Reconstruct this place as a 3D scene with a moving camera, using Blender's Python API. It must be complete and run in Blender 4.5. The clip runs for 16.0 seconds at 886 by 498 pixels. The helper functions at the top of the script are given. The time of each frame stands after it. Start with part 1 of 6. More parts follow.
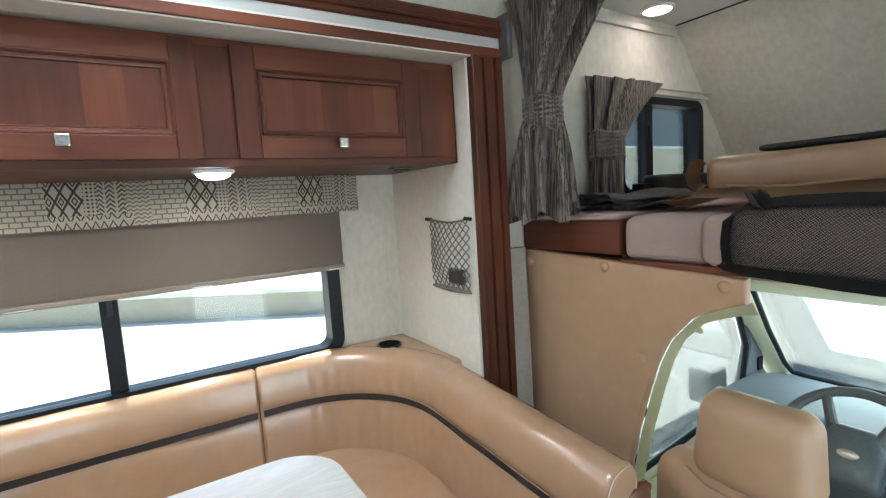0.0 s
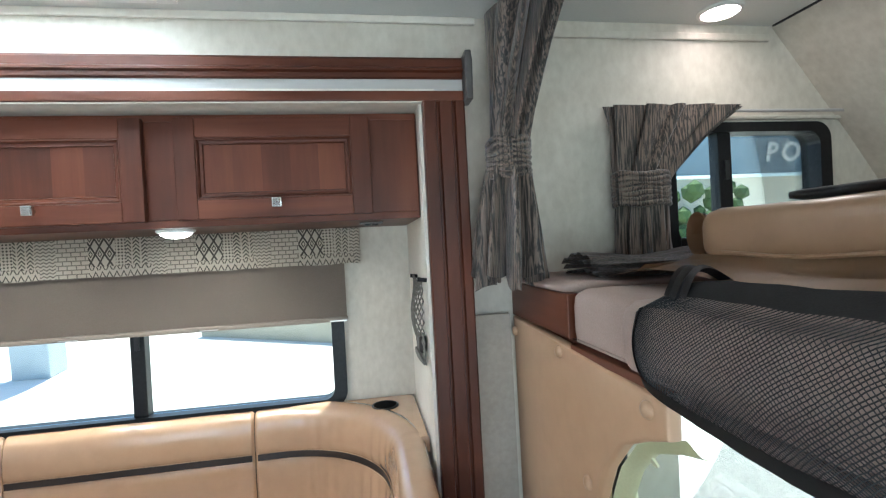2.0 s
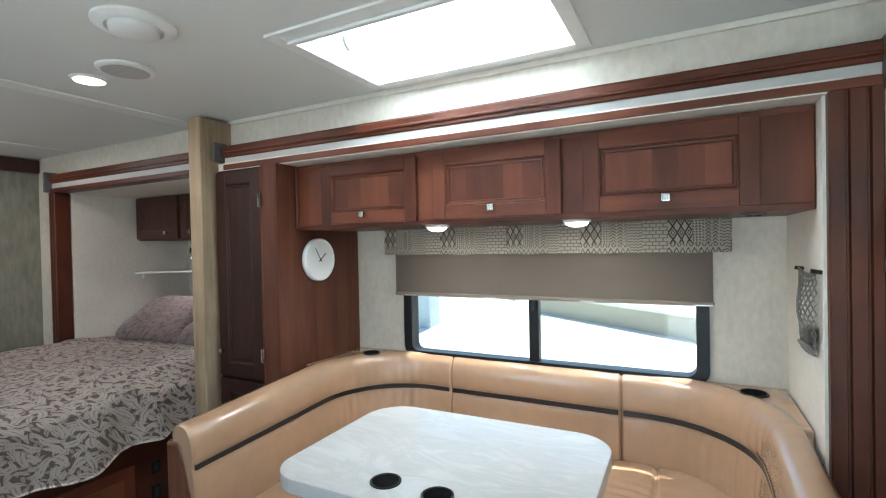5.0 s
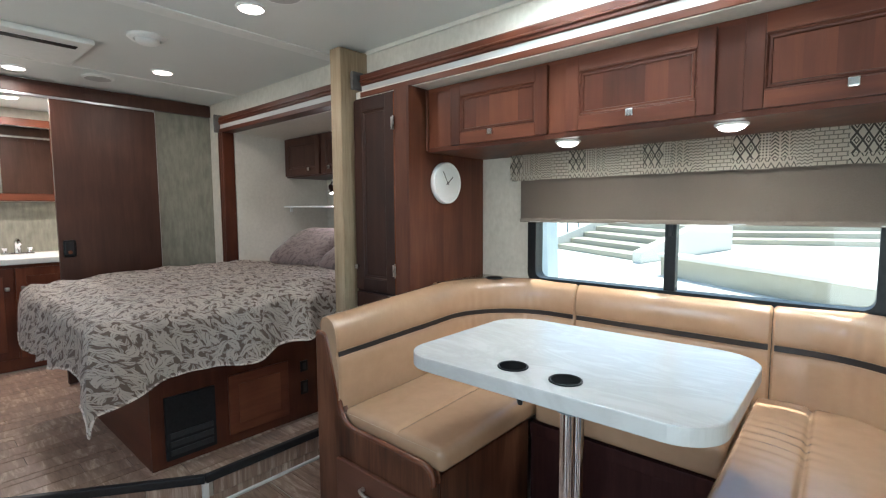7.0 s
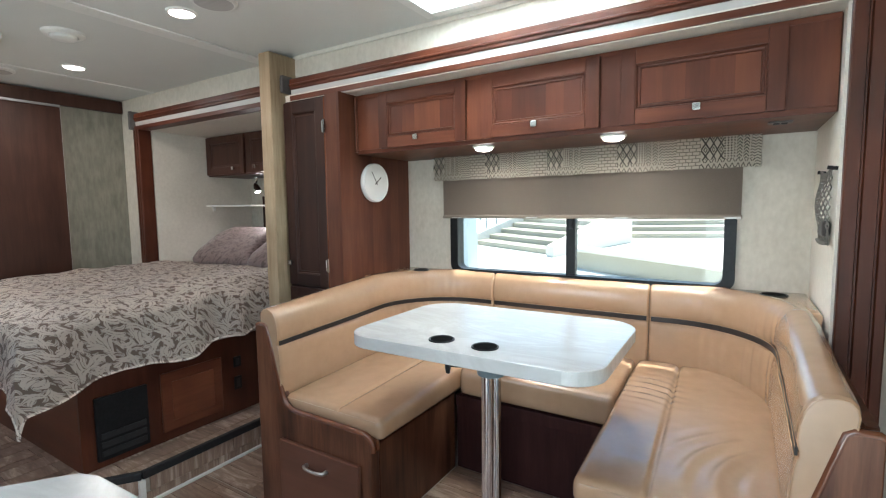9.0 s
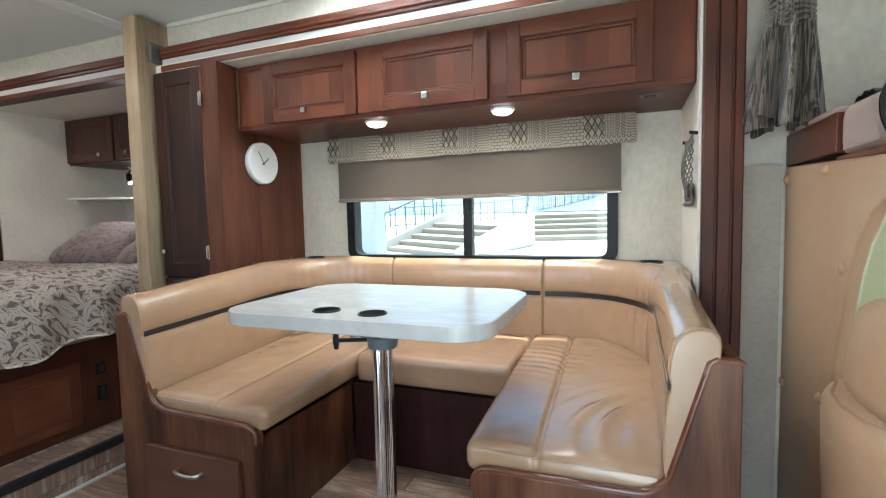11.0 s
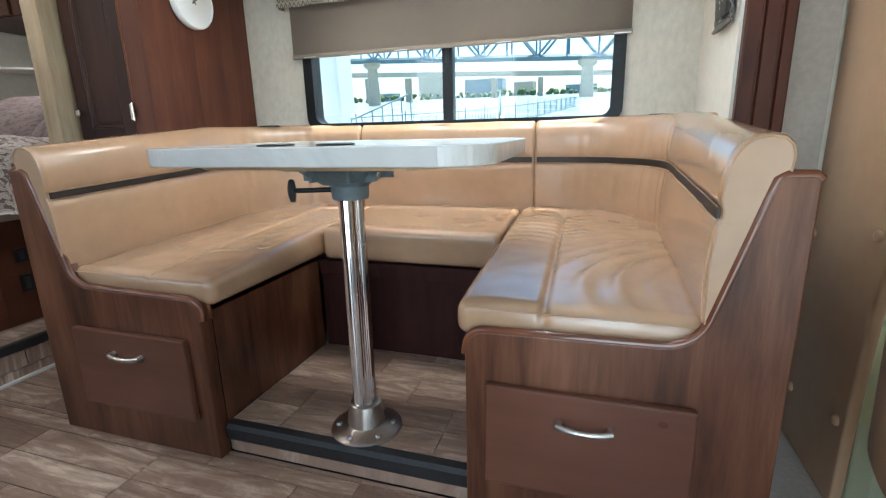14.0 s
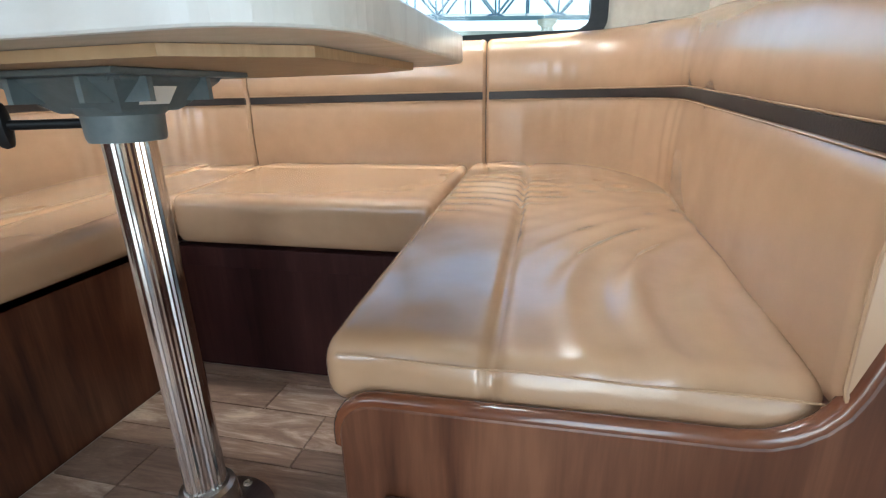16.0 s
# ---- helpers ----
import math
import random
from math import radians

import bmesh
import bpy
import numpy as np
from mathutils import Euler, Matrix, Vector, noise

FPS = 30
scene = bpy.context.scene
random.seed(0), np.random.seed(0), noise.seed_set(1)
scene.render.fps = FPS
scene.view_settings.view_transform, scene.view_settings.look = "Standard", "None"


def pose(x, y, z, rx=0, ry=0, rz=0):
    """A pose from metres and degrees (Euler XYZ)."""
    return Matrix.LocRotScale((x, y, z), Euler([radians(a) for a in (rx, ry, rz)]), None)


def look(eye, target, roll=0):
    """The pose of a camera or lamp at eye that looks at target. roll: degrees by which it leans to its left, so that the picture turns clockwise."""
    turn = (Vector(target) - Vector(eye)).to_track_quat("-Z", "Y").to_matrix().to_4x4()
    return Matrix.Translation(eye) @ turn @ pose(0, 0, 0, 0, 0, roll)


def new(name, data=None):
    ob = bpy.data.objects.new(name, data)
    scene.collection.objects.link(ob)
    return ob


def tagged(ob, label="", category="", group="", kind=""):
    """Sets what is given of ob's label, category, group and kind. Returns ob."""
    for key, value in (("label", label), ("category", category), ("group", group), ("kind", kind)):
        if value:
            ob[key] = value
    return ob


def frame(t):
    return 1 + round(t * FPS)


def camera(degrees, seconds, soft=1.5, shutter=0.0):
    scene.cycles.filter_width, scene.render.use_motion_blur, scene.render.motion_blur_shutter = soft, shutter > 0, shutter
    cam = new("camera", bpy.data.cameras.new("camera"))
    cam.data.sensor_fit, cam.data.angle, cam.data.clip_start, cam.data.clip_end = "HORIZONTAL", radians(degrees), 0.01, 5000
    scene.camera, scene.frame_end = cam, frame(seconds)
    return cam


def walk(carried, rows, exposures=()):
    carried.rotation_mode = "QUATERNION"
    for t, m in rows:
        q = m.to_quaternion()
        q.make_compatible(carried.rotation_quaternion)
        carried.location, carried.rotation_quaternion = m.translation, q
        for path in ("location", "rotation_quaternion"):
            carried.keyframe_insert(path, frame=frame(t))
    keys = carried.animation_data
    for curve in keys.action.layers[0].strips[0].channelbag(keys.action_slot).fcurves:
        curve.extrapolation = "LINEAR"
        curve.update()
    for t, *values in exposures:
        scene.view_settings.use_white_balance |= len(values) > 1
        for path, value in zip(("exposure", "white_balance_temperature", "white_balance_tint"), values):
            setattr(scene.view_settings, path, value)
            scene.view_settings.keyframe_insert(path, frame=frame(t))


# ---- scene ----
cam = camera(85.8, 16.0, soft=1.2)
PATH = [
    (0, (0.411, 0.322, 1.478), (1.465, 2.009, 1.27), -3.6),
    (0.5, (0.672, 0.317, 1.484), (1.668, 2.041, 1.296), -3.5),
    (1, (0.889, 0.343, 1.5), (1.779, 2.127, 1.349), -3.4),
    (1.5, (1.059, 0.3, 1.506), (1.689, 2.196, 1.43), -3.2),
    (2, (1.096, 0.222, 1.506), (1.42, 2.196, 1.488), -3.0),
    (2.5, (1.065, 0.117, 1.498), (1.158, 2.115, 1.507), -2.9),
    (3, (1.059, 0.073, 1.518), (0.928, 2.068, 1.546), -2.5),
    (3.5, (1.063, 0.02, 1.525), (0.677, 1.982, 1.57), -2.2),
    (4, (1.039, -0.035, 1.534), (0.448, 1.876, 1.574), -2.0),
    (4.5, (0.991, -0.075, 1.536), (0.232, 1.775, 1.539), -1.7),
    (5, (0.938, -0.104, 1.513), (0.022, 1.674, 1.488), -1.2),
    (7.5, (0.909, -0.164, 1.299), (-0.424, 1.316, 1.122), -0.3),
    (8, (0.994, -0.306, 1.315), (-0.274, 1.231, 1.138), -0.2),
    (8.5, (1.014, -0.32, 1.31), (-0.143, 1.301, 1.13), -0.4),
    (9, (1.013, -0.329, 1.312), (-0.038, 1.363, 1.136), -0.7),
    (9.5, (1.027, -0.316, 1.301), (0.063, 1.429, 1.138), -0.8),
    (12, (1.053, -0.188, 1.044), (0.425, 1.704, 0.884), -1.3),
    (12.5, (1.036, -0.158, 0.992), (0.422, 1.733, 0.779), -1.3),
    (13, (1.004, -0.113, 0.947), (0.396, 1.769, 0.651), -1.4),
    (13.5, (0.971, -0.073, 0.922), (0.37, 1.793, 0.526), -1.4),
    (14, (0.925, -0.02, 0.921), (0.327, 1.826, 0.436), -1.4),
    (14.5, (0.884, 0.112, 0.903), (0.289, 1.938, 0.346), -1.4),
    (15, (0.856, 0.314, 0.844), (0.278, 2.132, 0.242), -1.4),
    (15.5, (0.866, 0.427, 0.82), (0.329, 2.253, 0.205), -1.4),
    (16, (0.886, 0.523, 0.808), (0.445, 2.371, 0.182), -1.5),
]
walk(cam, [(t, look(eye, target, roll)) for t, eye, target, roll in PATH], [(0.0, 1.22, 5420, -1), (1.0, 1.58, 5300, -1), (2.5, 1.36, 5220, -2), (5.0, 1.30, 5300, -2), (8.0, 1.44, 5420, -2), (9.5, 1.56, 5480, -1), (12.0, 1.52, 5450, -2), (14.5, 1.62, 5420, -1), (16.0, 1.72, 5620, 0)])

# ---- world, sun and daylight ----
world = bpy.data.worlds.new("sky")
scene.world = world
world.use_nodes = True
wn = world.node_tree
sky = wn.nodes.new("ShaderNodeTexSky")
sky.sky_type, sky.sun_disc = "NISHITA", False
sky.sun_elevation, sky.sun_rotation = radians(75), radians(15)
wn.nodes["Background"].inputs["Strength"].default_value = 0.14
wn.links.new(sky.outputs["Color"], wn.nodes["Background"].inputs["Color"])
sun = new("sun", bpy.data.lights.new("sun", "SUN"))
sun.data.energy, sun.data.angle, sun.data.color = 5.0, radians(0.6), (1.0, 0.90, 0.74)
sun.matrix_world = look((0.35, 1.55, 6.0), (0.0, 0.0, 0.0))


def area_lamp(name, eye, target, w, h, watts, colour):
    ob = new(name, bpy.data.lights.new(name, "AREA"))
    ob.data.shape, ob.data.size, ob.data.size_y = "RECTANGLE", w, h
    ob.data.energy, ob.data.color = watts, colour
    ob.matrix_world = look(eye, target)
    return ob


# daylight in the shaft above the translucent skylight
area_lamp("skylight_daylight", (0.215, 1.26, 2.40), (0.215, 1.26, 1.0), 0.76, 0.46, 6.6, (0.97, 1.0, 0.99))
# the sky's light in unseen openings, assumed on the door side
area_lamp("entry_door_daylight", (1.04, -1.00, 0.85), (1.04, 1.2, 0.10), 0.60, 1.70, 5.4, (0.98, 0.98, 0.97))
# fill for the cabinet fronts, from an assumed window over the kitchen counter
area_lamp("kitchen_window_daylight", (-0.45, -1.00, 1.40), (-0.45, 2.0, 1.1), 1.05, 0.66, 3.4, (0.98, 0.98, 0.97))
area_lamp("bedroom_window_daylight", (-2.55, -1.00, 1.40), (-2.75, 0.2, 0.3), 0.95, 0.66, 1.3, (0.98, 0.98, 0.97))
area_lamp("windscreen_daylight", (2.78, 0.29, 0.885), (1.98, 0.29, 0.085), 1.8, 0.62, 10.0, (0.96, 1.0, 0.96))
# added fill that brightens the front cap; no window is built behind it
area_lamp("bunk_window_daylight", (2.25, -0.95, 1.66), (3.1, 0.3, 1.95), 0.70, 0.34, 6.5, (0.94, 1.0, 0.90))
area_lamp("reading_lamp_glow", (-2.25, 2.16, 1.45), (-1.9, 1.95, 0.95), 0.05, 0.05, 0.9, (1.0, 0.78, 0.70))
# the lit ceiling lights; the last is unseen, added to brighten the bathroom
for lx, ly, lz, watts in ((-1.03, 0.88, 2.12, 1.6), (-2.30, 0.97, 2.12, 2.0), (-2.82, 0.36, 2.12, 2.2), (2.15, 1.35, 2.11, 0.5), (-3.8, 0.45, 2.12, 9.0)):
    lamp = area_lamp("ceiling_light_glow", (lx, ly, lz), (lx, ly, 0.0), 0.09, 0.09, watts, (1.0, 0.78, 0.66))
    lamp.data.shape = "DISK"
for lx in (0.007, 0.578):
    lamp = area_lamp("puck_glow", (lx, 1.657, 1.556), (lx, 1.657, 0.0), 0.07, 0.07, 1.3, (1.0, 0.86, 0.74))
    lamp.data.shape = "DISK"


# ---- materials ----
class Nodes:
    """Short hand for a node tree."""

    def __init__(self, name):
        self.m = bpy.data.materials.new(name)
        self.m.use_nodes = True
        self.t = self.m.node_tree
        self.b = self.t.nodes["Principled BSDF"]
        self.out = self.t.nodes["Material Output"]

    def put(self, socket, v):
        if hasattr(v, "is_output"):
            self.t.links.new(v, socket)
        elif isinstance(v, (tuple, list)) and len(v) == 3 and socket.type == "RGBA":
            socket.default_value = (*v, 1)
        else:
            socket.default_value = v

    def node(self, kind, ins=None, **props):
        n = self.t.nodes.new(kind)
        for k, v in props.items():
            setattr(n, k, v)
        for k, v in (ins or {}).items():
            self.put(n.inputs[k], v)
        return n

    def coords(self, scale=(1, 1, 1), rot=(0, 0, 0), random=0.0):
        c = self.node("ShaderNodeTexCoord").outputs["Object"]
        if random:
            r = self.node("ShaderNodeObjectInfo").outputs["Random"]
            s = self.node("ShaderNodeVectorMath", {0: (7.1, 3.3, 5.7), "Scale": r}, operation="SCALE").outputs[0]
            s = self.node("ShaderNodeVectorMath", {0: s, "Scale": random}, operation="SCALE").outputs[0]
            c = self.node("ShaderNodeVectorMath", {0: c, 1: s}, operation="ADD").outputs[0]
        return self.node("ShaderNodeMapping", {"Vector": c, "Scale": scale, "Rotation": rot}).outputs[0]

    def noise(self, vec, scale=5.0, detail=4.0, rough=0.55, distort=0.0):
        return self.node("ShaderNodeTexNoise", {"Vector": vec, "Scale": scale, "Detail": detail, "Roughness": rough, "Distortion": distort}).outputs["Fac"]

    def math(self, op, a, b=0.0, c=0.0):
        return self.node("ShaderNodeMath", {0: a, 1: b, 2: c}, operation=op).outputs[0]

    def ramp(self, fac, *stops):
        n = self.node("ShaderNodeValToRGB", {"Fac": fac})
        el = n.color_ramp.elements
        while len(el) < len(stops):
            el.new(0.5)
        for e, (p, c) in zip(el, stops):
            e.position = p
            e.color = (*c, 1) if isinstance(c, tuple) else (c, c, c, 1)
        return n.outputs["Color"]

    def mix(self, fac, a, b, mode="MIX"):
        n = self.node("ShaderNodeMix", data_type="RGBA", blend_type=mode)
        self.put(n.inputs["Factor"], fac)
        self.put(n.inputs["A"], a)
        self.put(n.inputs["B"], b)
        return n.outputs["Result"]

    def bump(self, height, strength=0.2, distance=0.002):
        self.put(self.b.inputs["Normal"], self.node("ShaderNodeBump", {"Height": height, "Strength": strength, "Distance": distance}).outputs[0])

    def done(self, colour, rough=0.5, metal=0.0, **more):
        self.put(self.b.inputs["Base Color"], colour)
        self.put(self.b.inputs["Roughness"], rough)
        self.put(self.b.inputs["Metallic"], metal)
        for k, v in more.items():
            self.put(self.b.inputs[k.replace("_", " ")], v)
        return self.m


def speckled(name, c1, c2, rough=0.5, fine=60.0, coarse=4.0, bump=0.15, depth=0.001, metal=0.0, stretch=(1, 1, 1), **more):
    n = Nodes(name)
    v = n.coords(stretch)
    f, g = n.noise(v, fine, 5), n.noise(n.coords(), coarse, 3)
    fac = n.math("ADD", n.math("MULTIPLY", f, 0.6), n.math("MULTIPLY", g, 0.4))
    col = n.ramp(fac, (0.35, c1), (0.65, c2))
    r = n.math("ADD", n.math("MULTIPLY", g, 0.15), rough - 0.075)
    if bump:
        n.bump(f, bump, depth)
    return n.done(col, r, metal, **more)


def wood(name, dark, mid, light, along="x", rough=0.42, streak=1.0, random=0.0, coat=0.0, planks=0.0, spec=0.30):
    n = Nodes(name)
    long, wide = 1.3, 15.0
    s = {"x": (long, wide, wide), "y": (wide, long, wide), "z": (wide, wide, long)}[along]
    v = n.coords(s, random=random)
    a = n.noise(v, 1.0, 6, 0.6, 0.6)
    b = n.noise(n.coords(tuple(k * 6 for k in s), random=random), 1.0, 3, 0.6)
    c = n.noise(n.coords((2, 2, 2), random=random), 1.3, 2)
    fac = n.math("ADD", n.math("MULTIPLY", n.math("SUBTRACT", a, 0.5), 0.62 * streak), n.math("ADD", n.math("MULTIPLY", n.math("SUBTRACT", b, 0.5), 0.20 * streak), n.math("ADD", n.math("MULTIPLY", n.math("SUBTRACT", c, 0.5), 0.45), 0.53)))
    if random:
        r = n.node("ShaderNodeObjectInfo").outputs["Random"]
        fac = n.math("ADD", fac, n.math("MULTIPLY", n.math("SUBTRACT", r, 0.5), 0.16))
    if planks:
        o = n.node("ShaderNodeSeparateXYZ", {0: n.coords()}).outputs
        u = o["Z"] if along == "x" else n.math("ADD", o["X"], o["Y"])
        strip_no = n.math("FLOOR", n.math("MULTIPLY", u, 13.0))
        tone = n.node("ShaderNodeTexWhiteNoise", {"W": strip_no}, noise_dimensions="1D").outputs["Value"]
        fac = n.math("ADD", fac, n.math("MULTIPLY", n.math("SUBTRACT", tone, 0.5), planks))
    col = n.ramp(fac, (0.34, dark), (0.52, mid), (0.70, light))
    n.bump(b, 0.06, 0.001)
    return n.done(col, n.math("ADD", n.math("MULTIPLY", c, 0.18), rough - 0.08), 0.0, Coat_Weight=coat, Coat_Roughness=0.25, Specular_IOR_Level=spec)


CHERRY = dict(dark=(0.040, 0.0104, 0.0048), mid=(0.090, 0.0250, 0.0115), light=(0.162, 0.050, 0.0235))
M = {}
M["cherry_x"] = wood("cherry_x", along="x", streak=0.42, random=3.0, **CHERRY)
M["cherry_z"] = wood("cherry_z", along="z", streak=0.42, random=3.0, **CHERRY)
M["cherry_y"] = wood("cherry_y", along="y", streak=0.42, random=3.0, **CHERRY)
M["panel_z"] = wood("panel_z", (0.050, 0.0155, 0.0080), (0.084, 0.027, 0.0140), (0.128, 0.045, 0.0235), along="z", streak=0.8, random=3.0, planks=0.17)
WALNUT = dict(dark=(0.024, 0.008, 0.005), mid=(0.098, 0.036, 0.018), light=(0.185, 0.080, 0.042))
M["walnut_z"] = wood("walnut_z", along="z", spec=0.4, rough=0.33, streak=1.0, **WALNUT)
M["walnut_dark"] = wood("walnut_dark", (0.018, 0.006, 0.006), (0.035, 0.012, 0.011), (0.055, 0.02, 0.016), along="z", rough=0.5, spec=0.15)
M["edge"] = speckled("edge_banding", (0.105, 0.034, 0.016), (0.175, 0.062, 0.028), 0.22, 12, 3, 0.0, stretch=(1, 1, 1), Coat_Weight=0.4)
M["drawer"] = wood("drawer_face", (0.085, 0.035, 0.022), (0.115, 0.048, 0.030), (0.15, 0.064, 0.040), along="x", rough=0.3, streak=0.5)
M["dark_door"] = wood("dark_door", (0.032, 0.013, 0.009), (0.055, 0.023, 0.015), (0.082, 0.036, 0.024), along="z", rough=0.42, streak=0.7)
# cherry darkened to carry the shade on the wardrobe's front
M["shaded_cherry"] = wood("shaded_cherry", (0.012, 0.0042, 0.0026), (0.024, 0.0082, 0.0048), (0.040, 0.0145, 0.0085), along="z", rough=0.45, streak=0.7, random=3.0)
M["oak_post"] = wood("pale_post", (0.16, 0.11, 0.06), (0.30, 0.22, 0.135), (0.42, 0.33, 0.22), along="z", rough=0.45)


def leather(name, c1, c2, rough=0.36, coat=0.0):
    n = Nodes(name)
    v = n.coords()
    pores = n.node("ShaderNodeTexVoronoi", {"Vector": v, "Scale": 420.0}).outputs["Distance"]
    big, mid = n.noise(v, 3.0, 3), n.noise(v, 22.0, 4)
    col = n.ramp(n.math("ADD", n.math("MULTIPLY", big, 0.6), n.math("MULTIPLY", mid, 0.4)), (0.35, c1), (0.65, c2))
    n.bump(n.math("ADD", n.math("MULTIPLY", pores, 0.35), n.math("MULTIPLY", mid, 0.8)), 0.12, 0.0010)
    return n.done(col, rough, 0.0, Specular_IOR_Level=0.5, Coat_Weight=coat, Coat_Roughness=0.22)


M["leather"] = leather("tan_leather", (0.375, 0.232, 0.136), (0.435, 0.272, 0.163), 0.27, 1.0)
M["cab_leather"] = leather("cab_leather", (0.43, 0.27, 0.16), (0.49, 0.31, 0.185), 0.40)
M["spare_leather"] = leather("spare_leather", (0.285, 0.168, 0.092), (0.345, 0.208, 0.118), 0.38, 0.25)
M["stripe"] = speckled("dark_band", (0.016, 0.011, 0.009), (0.030, 0.021, 0.018), 0.5, 300, 8, 0.3)
M["thread"] = speckled("tan_thread", (0.34, 0.21, 0.115), (0.44, 0.28, 0.16), 0.7, 300, 8, 0.2)
M["wallpaper"] = speckled("wallpaper", (0.52, 0.475, 0.40), (0.63, 0.585, 0.505), 0.6, 45, 9, 0.25, 0.0008, stretch=(1, 1, 0.6))
M["wall_white"] = speckled("white_vinyl_wall", (0.63, 0.585, 0.51), (0.71, 0.665, 0.585), 0.55, 45, 6, 0.2, 0.0006)
# wallpaper tone darkened for the shade on the strip beside the post
M["shaded_wall"] = speckled("shaded_vinyl", (0.37, 0.32, 0.265), (0.45, 0.395, 0.33), 0.6, 60, 6, 0.2)
M["ceiling"] = speckled("ceiling_vinyl", (0.66, 0.66, 0.63), (0.72, 0.72, 0.69), 0.6, 160, 3, 0.3, 0.0006)
M["white_plastic"] = speckled("white_plastic", (0.74, 0.73, 0.70), (0.80, 0.79, 0.76), 0.35, 30, 4, 0.04)
M["grey_trim"] = speckled("satin_grey_trim", (0.40, 0.385, 0.37), (0.47, 0.455, 0.44), 0.5, 20, 3, 0.05, stretch=(0.2, 4, 4))
M["bracket"] = speckled("grey_bracket", (0.075, 0.066, 0.062), (0.11, 0.10, 0.094), 0.45, 40, 5, 0.1)
M["black"] = speckled("black_plastic", (0.006, 0.006, 0.007), (0.013, 0.013, 0.014), 0.42, 80, 6, 0.1, Specular_IOR_Level=0.28)
M["rubber"] = speckled("black_rubber", (0.010, 0.010, 0.011), (0.02, 0.02, 0.022), 0.55, 80, 6, 0.2)
# matt black for the shade inside the cup holders, which have no depth
nn = Nodes("well_shade")
M["well_shade"] = nn.done((0.006, 0.006, 0.006), 0.95, 0.0, Specular_IOR_Level=0.05)
M["chrome"] = speckled("polished_chrome", (0.72, 0.72, 0.73), (0.80, 0.80, 0.81), 0.12, 40, 5, 0.02, metal=1.0)
M["brushed"] = speckled("brushed_nickel", (0.52, 0.50, 0.48), (0.62, 0.60, 0.57), 0.3, 40, 5, 0.05, metal=1.0, stretch=(8, 1, 1))
M["grey_plastic"] = speckled("slate_plastic", (0.10, 0.125, 0.135), (0.14, 0.165, 0.175), 0.42, 60, 5, 0.15)
M["green_grey"] = speckled("textured_panel", (0.17, 0.16, 0.125), (0.27, 0.255, 0.205), 0.6, 40, 8, 0.5, 0.001, stretch=(1, 1, 0.25))
M["grout"] = speckled("grout", (0.42, 0.375, 0.32), (0.52, 0.47, 0.41), 0.8, 90, 6, 0.3)
M["cream_trim"] = speckled("cream_moulded_trim", (0.68, 0.67, 0.45), (0.75, 0.74, 0.52), 0.5, 200, 4, 0.25)
M["dash"] = speckled("grey_dash", (0.13, 0.145, 0.155), (0.18, 0.195, 0.205), 0.55, 300, 5, 0.3)
M["blind"] = speckled("taupe_blind", (0.205, 0.165, 0.13), (0.25, 0.205, 0.165), 0.75, 260, 3, 0.35, 0.0005, stretch=(1, 1, 3))
M["mattress"] = speckled("mauve_fabric", (0.33, 0.245, 0.212), (0.41, 0.31, 0.27), 0.9, 350, 6, 0.4, 0.0008)
M["clock_white"] = speckled("white_lacquer", (0.78, 0.78, 0.76), (0.82, 0.82, 0.80), 0.3, 20, 3, 0.0)
M["net_cord"] = speckled("net_cord", (0.10, 0.092, 0.078), (0.22, 0.20, 0.175), 0.8, 200, 20, 0.4)
M["webbing"] = speckled("black_webbing", (0.012, 0.012, 0.013), (0.03, 0.03, 0.032), 0.7, 400, 8, 0.4)
M["edge_ply"] = speckled("pale_plywood", (0.36, 0.235, 0.125), (0.46, 0.315, 0.18), 0.6, 20, 4, 0.2, stretch=(1, 12, 1))
M["knob_nickel"] = speckled("dark_nickel", (0.46, 0.45, 0.43), (0.58, 0.57, 0.55), 0.22, 40, 5, 0.05, metal=1.0)
M["steel"] = speckled("steel", (0.45, 0.45, 0.46), (0.55, 0.55, 0.56), 0.35, 60, 5, 0.05, metal=1.0)


def glow(name, colour, strength):
    n = Nodes(name)
    return n.done((0.8, 0.8, 0.8), 0.5, 0.0, Emission_Color=colour, Emission_Strength=strength)


M["lamp_warm"] = glow("lit_lens", (1.0, 0.84, 0.74), 6.0)
M["lamp_cab"] = glow("lit_lens_warm", (1.0, 0.72, 0.62), 4.0)


def glass_material(name, tint, rough=0.0):
    n = Nodes(name)
    t = n.node("ShaderNodeBsdfTransparent", {"Color": (*tint, 1)}).outputs[0]
    g = n.node("ShaderNodeBsdfGlossy", {"Roughness": rough}).outputs[0]
    f = n.math("MULTIPLY", n.node("ShaderNodeFresnel", {"IOR": 1.45}).outputs[0], 0.8)
    s = n.node("ShaderNodeMixShader", {0: f, 1: t, 2: g}).outputs[0]
    n.put(n.out.inputs["Surface"], s)
    return n.m


M["glass"] = glass_material("window_glass", (0.93, 0.94, 0.91))
nn = Nodes("translucent_acrylic")
nn.put(nn.out.inputs["Surface"], nn.node("ShaderNodeBsdfTranslucent", {"Color": (0.95, 0.95, 0.95, 1)}).outputs[0])
M["acrylic"] = nn.m
nn = Nodes("mirror")
M["mirror"] = nn.done((0.85, 0.87, 0.86), 0.02, 1.0)


